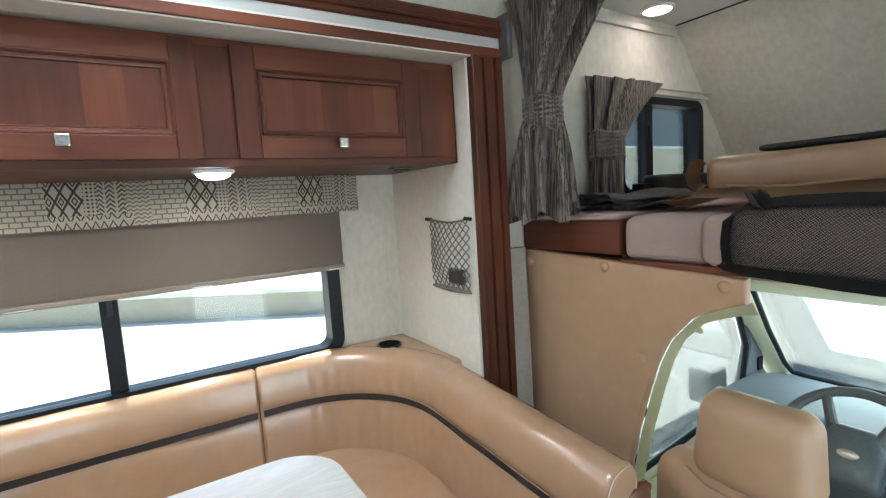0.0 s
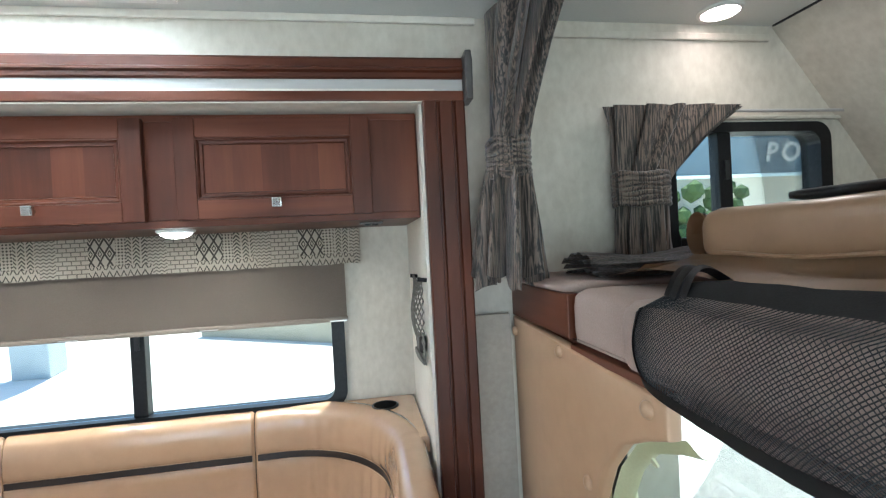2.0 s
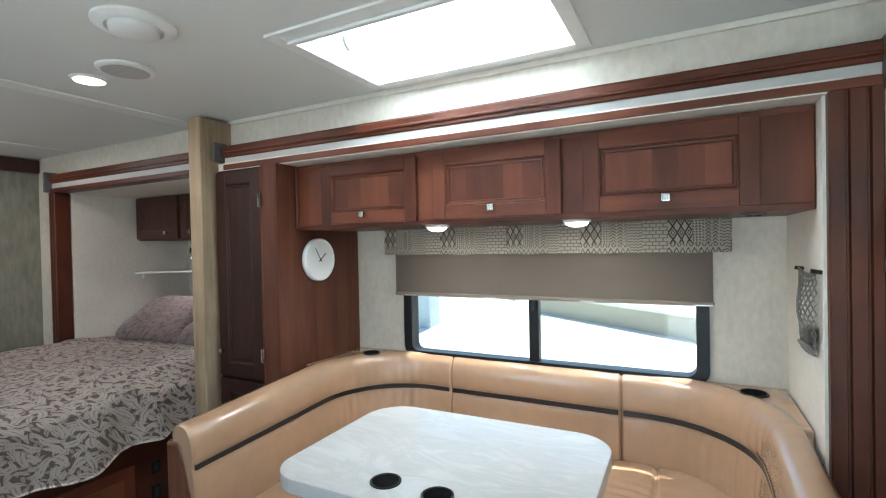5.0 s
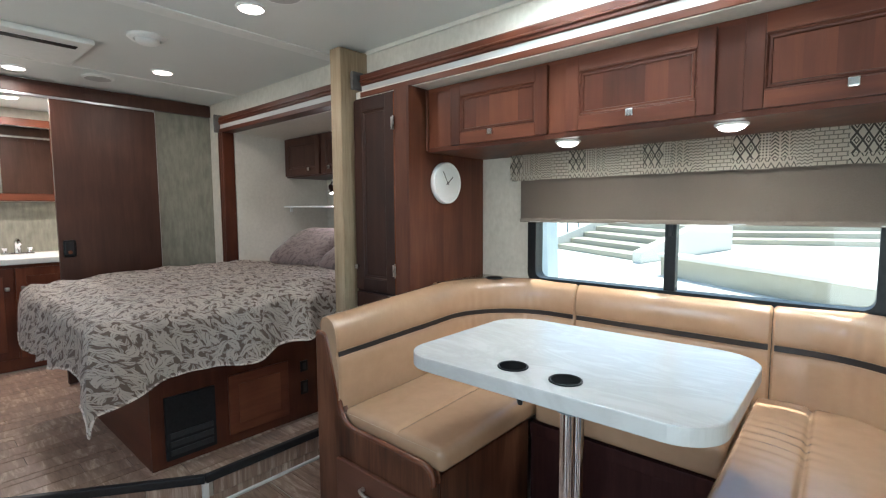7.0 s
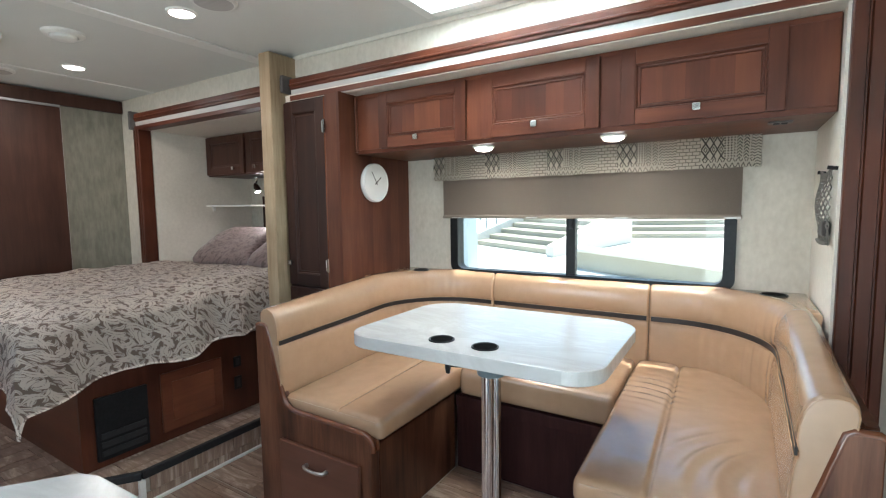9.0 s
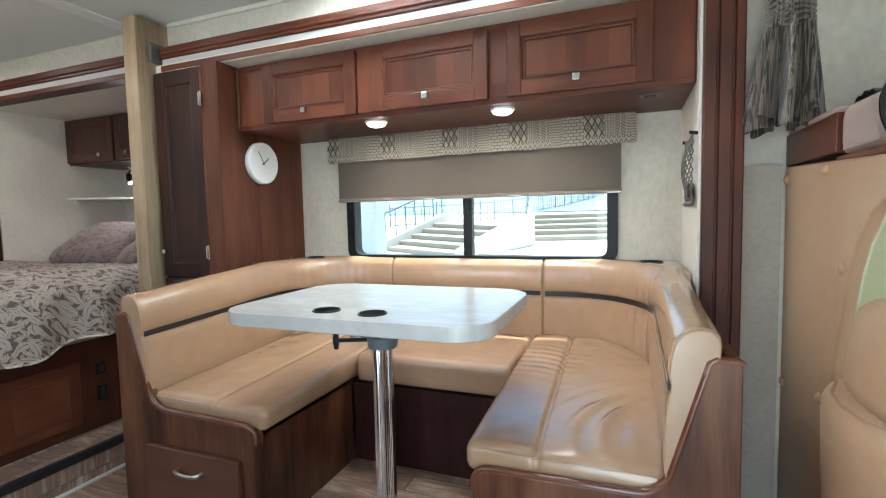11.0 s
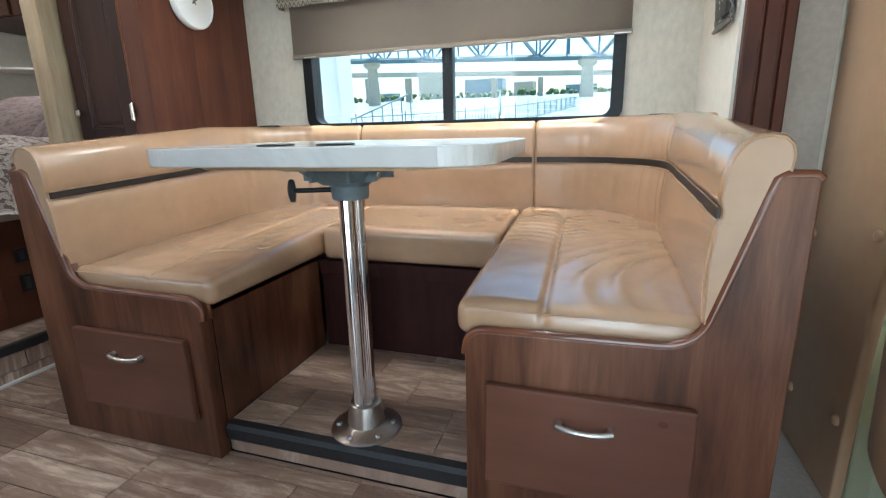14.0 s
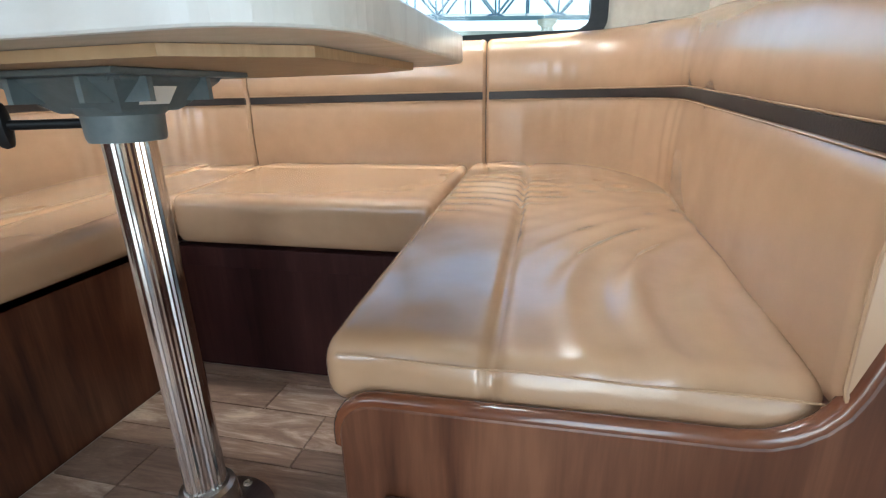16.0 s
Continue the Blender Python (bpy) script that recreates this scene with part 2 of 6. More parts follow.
def marble():
    n = Nodes("marbled_laminate")
    v = n.coords((1.0, 2.6, 1.0), (0, 0, 0.35))
    a = n.noise(v, 3.0, 8, 0.62, 1.4)
    vein = n.math("SUBTRACT", 1.0, n.math("MULTIPLY", n.math("ABSOLUTE", n.math("SUBTRACT", a, 0.5)), 9.0))
    b = n.noise(n.coords(), 2.2, 3)
    base = n.ramp(b, (0.3, (0.50, 0.49, 0.475)), (0.7, (0.60, 0.59, 0.575)))
    col = n.mix(n.math("MULTIPLY", n.math("MAXIMUM", vein, 0.0), 0.42), base, (0.42, 0.40, 0.38))
    return n.done(col, 0.22, 0.0)


M["marble"] = marble()


def tile_mat(name, lo, hi, pale):
    n = Nodes(name)
    r = n.node("ShaderNodeObjectInfo").outputs["Random"]
    v = n.coords((2.6, 13, 1), random=9.0)
    a = n.noise(v, 1.3, 8, 0.70, 1.6)
    b = n.noise(n.coords((6, 50, 1), random=9.0), 1.0, 4, 0.7)
    fac = n.math("ADD", n.math("MULTIPLY", a, 0.7), n.math("ADD", n.math("MULTIPLY", b, 0.25), n.math("MULTIPLY", r, 0.10)))
    col = n.ramp(fac, (0.36, lo), (0.55, hi), (0.74, pale))
    n.bump(b, 0.12, 0.001)
    return n.done(col, n.math("ADD", n.math("MULTIPLY", a, 0.2), 0.28), 0.0)


M["tile"] = tile_mat("wood_look_tile", (0.165, 0.100, 0.073), (0.32, 0.214, 0.158), (0.73, 0.59, 0.48))


def duvet_mat(name, pale, dark, scale):
    """Damask: curled almond leaves of several sizes, thrown every way over a darker ground."""
    n = Nodes(name)
    o = n.node("ShaderNodeSeparateXYZ", {0: n.coords()}).outputs
    flat = n.node("ShaderNodeCombineXYZ", {0: n.math("SUBTRACT", o["X"], o["Z"]), 1: n.math("ADD", o["Y"], n.math("MULTIPLY", o["Z"], 0.6))}).outputs[0]
    warp = n.node("ShaderNodeTexNoise", {"Vector": flat, "Scale": 7.0, "Detail": 1.0}).outputs["Color"]
    flat = n.node("ShaderNodeVectorMath", {0: flat, 1: n.node("ShaderNodeVectorMath", {0: warp, "Scale": 0.05}, operation="SCALE").outputs[0]}, operation="ADD").outputs[0]

    def leaves(density, shift, length, width):
        v = n.node("ShaderNodeMapping", {"Vector": flat, "Scale": (density, density, density), "Location": (shift, shift * 1.7, 0)}).outputs[0]
        cell = n.node("ShaderNodeTexVoronoi", {"Vector": v, "Scale": 1.0, "Randomness": 0.85}, voronoi_dimensions="2D").outputs
        off = n.node("ShaderNodeVectorMath", {0: v, 1: cell["Position"]}, operation="SUBTRACT").outputs[0]
        spin = n.math("MULTIPLY", n.node("ShaderNodeSeparateXYZ", {0: cell["Color"]}).outputs["X"], 6.283)
        q = n.node("ShaderNodeSeparateXYZ", {0: n.node("ShaderNodeVectorRotate", {"Vector": off, "Angle": spin}, rotation_type="Z_AXIS").outputs[0]}).outputs
        bend = n.math("SUBTRACT", q["Y"], n.math("MULTIPLY", n.math("MULTIPLY", q["X"], q["X"]), 0.55))
        along = n.math("DIVIDE", q["X"], length)
        room = n.math("MULTIPLY", n.math("SUBTRACT", 1.0, n.math("MULTIPLY", along, along)), width)
        leaf = n.math("LESS_THAN", n.math("ABSOLUTE", bend), room)
        rib = n.math("LESS_THAN", n.math("ABSOLUTE", bend), 0.030)
        return n.math("MULTIPLY", leaf, n.math("SUBTRACT", 1.0, n.math("MULTIPLY", rib, 0.8)))

    mask = n.math("MAXIMUM", leaves(scale, 0.0, 0.80, 0.235), leaves(scale * 1.5, 3.7, 0.75, 0.215))
    mask = n.math("MAXIMUM", mask, n.math("MULTIPLY", leaves(scale * 2.1, 8.3, 0.70, 0.20), 0.75))
    weave = n.noise(n.coords(), 500, 2)
    fade = n.noise(flat, 6.0, 2)
    pale2 = n.mix(n.math("ADD", n.math("MULTIPLY", weave, 0.35), n.math("MULTIPLY", fade, 0.35)), pale, tuple(k * 0.62 for k in pale))
    n.bump(n.math("ADD", n.math("MULTIPLY", weave, 0.4), mask), 0.25, 0.002)
    return n.done(n.mix(mask, dark, pale2), n.math("SUBTRACT", 0.7, n.math("MULTIPLY", mask, 0.25)), 0.0, Sheen_Weight=0.15)


M["duvet"] = duvet_mat("damask_duvet", (0.77, 0.67, 0.585), (0.205, 0.145, 0.116), 17.0)
M["pillow"] = duvet_mat("damask_pillow", (0.235, 0.175, 0.165), (0.115, 0.083, 0.080), 17.0)


def print_mat():
    """The fabric print, repeating along the cloth: basket weave, hexagon stars, checks, braid and zigzag, over a row of triangles."""
    n = Nodes("geometric_print")
    v = n.coords()
    sep = n.node("ShaderNodeSeparateXYZ", {0: v}).outputs
    u, w = n.math("ADD", sep["X"], sep["Y"]), n.math("SUBTRACT", sep["Z"], 1.457)
    fr = lambda a: n.math("FRACT", a)
    less = lambda a, b: n.math("LESS_THAN", a, b)
    tri = lambda a, k: n.math("ABSOLUTE", n.math("SUBTRACT", fr(n.math("MULTIPLY", a, k)), 0.5))
    run = fr(n.math("DIVIDE", n.math("ADD", u, 10.0), 0.335))
    uv = n.node("ShaderNodeCombineXYZ", {0: u, 1: w}).outputs[0]
    basket = n.node("ShaderNodeTexBrick", {"Vector": uv, "Scale": 1.0, "Mortar Size": 0.0018, "Brick Width": 0.026, "Row Height": 0.0145, "Mortar Smooth": 0.0}).outputs["Fac"]
    du, dw = tri(u, 34.0), tri(w, 19.5)
    net = n.math("ADD", n.math("MULTIPLY", du, 1.0), n.math("MULTIPLY", dw, 1.0))
    star = n.math("MAXIMUM", less(n.math("ABSOLUTE", n.math("SUBTRACT", net, 0.5)), 0.11), less(n.math("ABSOLUTE", n.math("SUBTRACT", net, 0.2)), 0.06))
    check = less(n.math("ADD", tri(u, 95.0), tri(w, 95.0)), 0.36)
    braid = n.math("MULTIPLY", less(fr(n.math("ADD", n.math("MULTIPLY", w, 78.0), n.math("MULTIPLY", tri(u, 38.0), 2.2))), 0.42), less(tri(u, 38.0), 0.40))
    zig = less(fr(n.math("ADD", n.math("MULTIPLY", w, 88.0), n.math("MULTIPLY", tri(u, 60.0), 1.0))), 0.38)
    rows = n.math("GREATER_THAN", tri(u, 46.0), n.math("MULTIPLY", fr(n.math("MULTIPLY", w, 42.0)), 0.55))
    rows = n.math("MULTIPLY", rows, less(n.math("ABSOLUTE", n.math("SUBTRACT", tri(u, 46.0), n.math("ADD", n.math("MULTIPLY", fr(n.math("MULTIPLY", w, 42.0)), 0.5), 0.08))), 0.10))
    a = n.math("MULTIPLY", basket, 0.68)
    for edge, pattern in ((0.28, star), (0.53, check), (0.63, braid), (0.82, n.math("MULTIPLY", zig, 0.75))):
        a = n.mix(n.math("GREATER_THAN", run, edge), a, pattern)
    low = n.math("MULTIPLY", less(w, 0.036), n.math("MULTIPLY", n.math("GREATER_THAN", run, 0.28), less(run, 0.86)))
    a = n.mix(low, a, rows)
    weave = n.noise(v, 600, 2)
    n.bump(weave, 0.3, 0.0006)
    pale = n.mix(weave, (0.53, 0.47, 0.38), (0.64, 0.57, 0.465))
    return n.done(n.mix(n.math("MULTIPLY", a, 0.93), pale, (0.045, 0.037, 0.032)), 0.85)


M["print"] = print_mat()


def crinkle(name, c1, c2):
    n = Nodes(name)
    a = n.noise(n.coords((210, 210, 7)), 1.0, 3, 0.55, 0.5)
    b = n.noise(n.coords(), 5.0, 3)
    col = n.mix(n.math("MULTIPLY", b, 0.4), n.ramp(a, (0.46, c1), (0.56, c2)), c1)
    n.bump(a, 0.8, 0.003)
    return n.done(col, 0.48, 0.0, Sheen_Weight=0.3)


M["curtain"] = crinkle("crinkled_taffeta", (0.012, 0.0085, 0.0065), (0.205, 0.150, 0.115))
M["concrete"] = speckled("concrete", (0.34, 0.315, 0.25), (0.44, 0.405, 0.33), 0.85, 18, 0.6, 0.4, 0.004)
M["paving"] = speckled("paving", (0.62, 0.60, 0.54), (0.72, 0.69, 0.63), 0.85, 14, 0.4, 0.3, 0.003)
M["pale_block"] = speckled("pale_block", (0.72, 0.68, 0.54), (0.82, 0.78, 0.64), 0.85, 10, 0.8, 0.3, 0.003, stretch=(0.4, 0.4, 3))
M["water"] = speckled("river_water", (0.22, 0.27, 0.28), (0.34, 0.39, 0.40), 0.25, 2.0, 0.3, 0.6, 0.05)
M["bridge_steel"] = speckled("bridge_steel", (0.07, 0.12, 0.16), (0.11, 0.17, 0.21), 0.6, 8, 1, 0.1)
M["cabinet_grey"] = speckled("cabinet_grey", (0.42, 0.47, 0.50), (0.50, 0.55, 0.58), 0.5, 12, 2, 0.1)
M["foliage"] = speckled("foliage", (0.035, 0.07, 0.02), (0.08, 0.13, 0.04), 0.8, 3, 0.6, 0.5)
M["sign_blue"] = speckled("blue_sign_board", (0.14, 0.20, 0.25), (0.18, 0.25, 0.31), 0.5, 10, 2, 0.0)


# ---- building helpers ----
def add_box(bm, x0, x1, y0, y1, z0, z1, bevel=0.0, seg=2):
    r = bmesh.ops.create_cube(bm, size=1.0)
    for v in r["verts"]:
        v.co = ((x0 + x1) / 2 + v.co.x * (x1 - x0), (y0 + y1) / 2 + v.co.y * (y1 - y0), (z0 + z1) / 2 + v.co.z * (z1 - z0))
    if bevel:
        edges = list({e for v in r["verts"] for e in v.link_edges})
        bmesh.ops.bevel(bm, geom=edges, offset=bevel, segments=seg, affect="EDGES", profile=0.6)
    return bm


def box(*a, **k):
    return add_box(bmesh.new(), *a, **k)


def prism(points, axis, a0, a1, bevel=0.0, seg=2, bm=None):
    """A polygon given in the two other axes (in xyz order), extruded along axis."""
    bm = bm or bmesh.new()
    put = {"x": lambda p, a: (a, p[0], p[1]), "y": lambda p, a: (p[0], a, p[1]), "z": lambda p, a: (p[0], p[1], a)}[axis]
    lo = [bm.verts.new(put(p, a0)) for p in points]
    hi = [bm.verts.new(put(p, a1)) for p in points]
    made = [bm.faces.new(lo), bm.faces.new(hi)]
    n = len(points)
    made += [bm.faces.new((lo[i], lo[(i + 1) % n], hi[(i + 1) % n], hi[i])) for i in range(n)]
    bmesh.ops.recalc_face_normals(bm, faces=made)
    if bevel:
        rim = [e for f in made[:2] for e in f.edges]
        bmesh.ops.bevel(bm, geom=list(set(rim)), offset=bevel, segments=seg, affect="EDGES", profile=0.5)
    return bm


def lathe(profile, centre=(0, 0, 0), seg=32, turn=None, bm=None):
    """Rings of (radius, height) about z, moved by turn and centre."""
    bm = bm or bmesh.new()
    rings = []
    for r, h in profile:
        ring = []
        for k in range(seg):
            a = 2 * math.pi * k / seg
            p = Vector((r * math.cos(a), r * math.sin(a), h))
            ring.append(bm.verts.new((turn @ p if turn else p) + Vector(centre)))
        rings.append(ring)
    for a, b in zip(rings, rings[1:]):
        for k in range(seg):
            bm.faces.new((a[k], a[(k + 1) % seg], b[(k + 1) % seg], b[k]))
    for ring in (rings[0], rings[-1]):
        bm.faces.new(ring)
    bmesh.ops.recalc_face_normals(bm, faces=bm.faces)
    return bm


def tube(points, radius, seg=8, bm=None, closed=False, flat=1.0):
    """A round bar along points; radius may be a list."""
    bm = bm or bmesh.new()
    pts = [Vector(p) for p in points]
    rad = radius if isinstance(radius, (list, tuple)) else [radius] * len(pts)
    rings, n = [], len(pts)
    up, last = Vector((0, 0, 1)), None
    for i, p in enumerate(pts):
        d = pts[(i + 1) % n if closed else min(i + 1, n - 1)] - pts[(i - 1) % n if closed else max(i - 1, 0)]
        d.normalize()
        side = d.cross(up if abs(d.z) < 0.95 else Vector((1, 0, 0))).normalized()
        if last is not None and (last - d * last.dot(d)).length > 0.05:
            side = (last - d * last.dot(d)).normalized()
        last = side
        top = side.cross(d)
        rings.append([bm.verts.new(p + rad[i] * (math.cos(2 * math.pi * k / seg) * side + flat * math.sin(2 * math.pi * k / seg) * top)) for k in range(seg)])
    for a, b in zip(rings, rings[1:] + ([rings[0]] if closed else [])):
        for k in range(seg):
            bm.faces.new((a[k], a[(k + 1) % seg], b[(k + 1) % seg], b[k]))
    if not closed:
        bm.faces.new(rings[0]), bm.faces.new(rings[-1])
    bmesh.ops.recalc_face_normals(bm, faces=bm.faces)
    return bm


def soft_box(x0, x1, y0, y1, z0, z1, r, n=(20, 20, 4), shape=None):
    """A cushion: a box with rounded edges of radius r and a fine grid, each point moved by shape(p)."""
    lo, hi = Vector((x0, y0, z0)), Vector((x1, y1, z1))
    bm = bmesh.new()
    ease = lambda k, m: 0.5 - 0.5 * math.cos(math.pi * k / m) if m > 3 else k / m
    for ax in range(3):
        u, w = [(1, 2), (0, 2), (0, 1)][ax]
        for end in (0, 1):
            grid = []
            for i in range(n[u] + 1):
                row = []
                for j in range(n[w] + 1):
                    p = Vector((0, 0, 0))
                    p[ax] = (lo, hi)[end][ax]
                    p[u] = lo[u] + (hi[u] - lo[u]) * (0.5 * ease(i, n[u]) + 0.5 * i / n[u])
                    p[w] = lo[w] + (hi[w] - lo[w]) * (0.5 * ease(j, n[w]) + 0.5 * j / n[w])
                    q = Vector([min(max(p[k], lo[k] + r), hi[k] - r) for k in range(3)])
                    d = p - q
                    if d.length > 1e-9:
                        p = q + d.normalized() * r
                    row.append(bm.verts.new(p))
                grid.append(row)
            for i in range(n[u]):
                for j in range(n[w]):
                    f = (grid[i][j], grid[i + 1][j], grid[i + 1][j + 1], grid[i][j + 1])
                    bm.faces.new(f)
    bmesh.ops.remove_doubles(bm, verts=bm.verts, dist=1e-5)
    bmesh.ops.recalc_face_normals(bm, faces=bm.faces)
    if shape:
        for v in bm.verts:
            v.co = shape(v.co.copy())
    return bm


def sheet(f, nu, nv, thick=0.0, bm=None):
    """A surface f(u, v) over the unit square; thick gives it a second side."""
    bm = bm or bmesh.new()
    g = [[bm.verts.new(f(i / nu, j / nv)) for j in range(nv + 1)] for i in range(nu + 1)]
    faces = [bm.faces.new((g[i][j], g[i + 1][j], g[i + 1][j + 1], g[i][j + 1])) for i in range(nu) for j in range(nv)]
    if thick:
        bmesh.ops.solidify(bm, geom=faces, thickness=thick)
    return bm


def rounded(x0, x1, y0, y1, r, n=6):
    """A rectangle with rounded corners, as points."""
    out = []
    for cx, cy, a in ((x1 - r, y1 - r, 0), (x0 + r, y1 - r, 90), (x0 + r, y0 + r, 180), (x1 - r, y0 + r, 270)):
        out += [(cx + r * math.cos(radians(a + 90 * k / n)), cy + r * math.sin(radians(a + 90 * k / n))) for k in range(n + 1)]
    return out


PLACE = {}


def thing(name, loc, label, category, group="", kind=""):
    ob = new(name)
    ob.location = loc
    ob.empty_display_size = 0.05
    PLACE[ob] = Matrix.Translation(loc)
    return tagged(ob, label, category, group, kind)


def part(name, bm, material, parent=None, label="", smooth=False, kind=""):
    me = bpy.data.meshes.new(name)
    bm.to_mesh(me)
    bm.free()
    me.materials.append(M[material])
    if smooth:
        for f in me.polygons:
            f.use_smooth = True
        if smooth != "all":
            me.set_sharp_from_angle(angle=radians(40))
    ob = new(name, me)
    if parent:
        ob.parent = parent
        ob.matrix_parent_inverse = PLACE.get(parent, Matrix()).inverted()
    return tagged(ob, label, kind=kind)


def solo(name, bm, material, label, category, smooth=False, group="", kind=""):
    return tagged(part(name, bm, material, None, label, smooth), label, category, group, kind)


def wall(name, bm, material, label="", category="wall", smooth=False):
    return solo(name, bm, material, label, category, smooth, kind="structure")


# ---- the large structure ----
CEIL, WALL_Y, SLIDE_Y, STEP, SLIDE_Z = 2.15, 1.56, 2.02, 0.15, 0.097

# coach floor under the tiles, slide platform and raised bedroom floor
wall("floor", box(-2.45, 1.52, -0.98, 0.972, -0.06, -0.006), "grout", "grey-brown wood-look tiled coach floor", "floor")
# added slab that keeps outside light from leaking through the floor gaps
wall("underfloor", box(-4.36, 1.56, -1.04, 2.46, -0.16, -0.062), "rubber", "dark slab added under the coach floor to block light leaks", "floor")
wall("floor_side", box(-1.21, -0.69, 0.9725, 1.60, -0.06, -0.006), "grout", "tiled floor beside the dinette bench", "floor")
wall("floor_strip", box(1.292, 1.52, 0.973, 1.56, -0.06, -0.002), "grout", "floor beside the dinette end", "floor")
wall("slide_floor", box(-0.68, 1.29, 0.976, SLIDE_Y, 0.0, SLIDE_Z - 0.006), "grout", "raised tiled platform under the dinette", "floor")
RAISED = [(-1.21, 1.56), (-4.3, 1.56), (-4.3, -0.98), (-2.41, -0.98), (-1.21, 0.68)]
wall("bedroom_floor", prism(RAISED, "z", -0.05, STEP - 0.006), "grout", "raised tiled bedroom floor, one step up", "floor")
wall("cab_floor", box(1.52, 3.3, -0.98, 1.6, -0.30, -0.12), "dash", "dark cab floor", "floor")

# ceiling with the hole of the skylight
SX0, SX1, SY0, SY1 = -0.155, 0.635, 0.965, 1.475
bm = bmesh.new()
for a in ((-4.3, SX0, -0.98, 1.62), (SX1, 2.42, -0.98, 1.62), (SX0, SX1, -0.98, SY0), (SX0, SX1, SY1, 1.62)):
    add_box(bm, *a, CEIL, CEIL + 0.04)
wall("ceiling", bm, "ceiling", "white textured vinyl ceiling", "ceiling")
for k, (xa, w) in enumerate(((-1.33, 0.045), (-2.56, 0.012))):
    wall("ceiling_batten", box(xa - w, xa + w, -0.9, 1.55, CEIL - 0.008, CEIL - 0.0005, bevel=0.003), "white_plastic", "white ceiling joint strip", "trim")
wall("cove_trim", box(-1.1, 1.44, WALL_Y - 0.012, WALL_Y - 0.0005, CEIL - 0.022, CEIL - 0.001, bevel=0.004), "wall_white", "pale cove strip between wall and ceiling", "trim")
wall("cove_trim", box(1.47, 2.40, WALL_Y - 0.012, WALL_Y - 0.0005, CEIL - 0.052, CEIL - 0.030, bevel=0.004), "wallpaper", "pale cove strip above the bunk wall", "trim")

# street-side wall: above the slides, the piece beside the post, and over the cab
bm = box(-4.3, 1.39, WALL_Y, 1.62, 1.985, CEIL)
add_box(bm, -4.3, -2.70, WALL_Y, 1.62, STEP, 1.985)
add_box(bm, -1.20, -1.06, WALL_Y, 1.62, 0, 1.985)
wall("wall_street_side", bm, "wallpaper", "off-white mottled vinyl wall above the slide-outs", "wall")
OW = (2.02, 2.60, 1.46, 1.83)  # bunk window opening
bm = box(1.39, OW[0], WALL_Y, 1.62, -0.1, CEIL)
add_box(bm, OW[0], OW[1], WALL_Y, 1.62, 1.20, OW[2])
add_box(bm, OW[0], OW[1], WALL_Y, 1.62, OW[3], CEIL)
add_box(bm, OW[1], 3.25, WALL_Y, 1.62, 1.20, CEIL)
wall("wall_bunk_side", bm, "wallpaper", "off-white mottled vinyl wall beside the bunk", "wall")

# front cap over the cab, sloping and rounded
prof = [(2.42, CEIL - 0.004), (2.52, CEIL - 0.13), (2.70, CEIL - 0.36), (2.86, CEIL - 0.58), (2.96, CEIL - 0.78), (2.98, 1.22)]
prof += [(3.04, 1.22), (3.02, CEIL - 0.78), (2.92, CEIL - 0.56), (2.75, CEIL - 0.32), (2.56, CEIL - 0.09), (2.42, CEIL + 0.03)]
wall("front_cap", prism(prof, "y", -0.98, 1.56), "wallpaper", "sloping off-white front wall over the cab bunk", "wall", smooth=True)
wall("ceiling_trim", box(2.412, 2.4195, -0.9, 1.55, CEIL - 0.005, CEIL - 0.001), "rubber", "thin dark joint between ceiling and front cap", "trim")

# plain walls that close the place behind the camera
bm = box(-4.3, -3.05, -1.04, -0.98, -0.1, CEIL)
add_box(bm, -3.05, -2.05, -1.04, -0.98, -0.1, 1.05)
add_box(bm, -3.05, -2.05, -1.04, -0.98, 1.75, CEIL)
add_box(bm, -2.05, -1.0, -1.04, -0.98, -0.1, CEIL)
add_box(bm, 0.72, 1.36, -1.04, -0.98, 1.95, CEIL)
add_box(bm, 1.36, 1.75, -1.04, -0.98, -0.1, CEIL)
add_box(bm, 1.75, 3.25, -1.04, -0.98, 1.20, CEIL)
wall("wall_door_side", bm, "wallpaper", "plain off-white wall with the entry door opening", "wall")
# unseen wall given a dark wood so that it bounces less light
bm = box(-1.0, 0.10, -1.04, -0.98, -0.1, 1.05)
add_box(bm, -1.0, 0.10, -1.04, -0.98, 1.75, CEIL)
add_box(bm, 0.10, 0.72, -1.04, -0.98, -0.1, CEIL)
wall("wall_kitchen", bm, "cherry_z", "plain unseen wall behind the kitchen counter, dark cherry to cut bounce light", "wall")

# slide-out shell round the dinette
WX0, WX1, WZ0, WZ1 = -0.375, 0.995, 0.950, 1.40
bm = box(-1.10, WX0, SLIDE_Y, 2.07, 0.0, 1.93)
add_box(bm, WX1, 1.31, SLIDE_Y, 2.07, 0.0, 1.93)
add_box(bm, WX0, WX1, SLIDE_Y, 2.07, 0.0, WZ0)
add_box(bm, WX0, WX1, SLIDE_Y, 2.07, WZ1, 1.93)
wall("wall_slide_window", bm, "wallpaper", "off-white mottled wall with the dinette window", "wall")
wall("wall_slide_end", box(1.258, 1.30, 1.495, SLIDE_Y, 0.1, 1.885), "wall_white", "smooth white end wall of the slide-out", "wall")
wall("slide_ceiling", box(-1.10, 1.30, 1.474, 2.03, 1.884, 1.92), "wall_white", "white soffit of the slide-out", "ceiling")


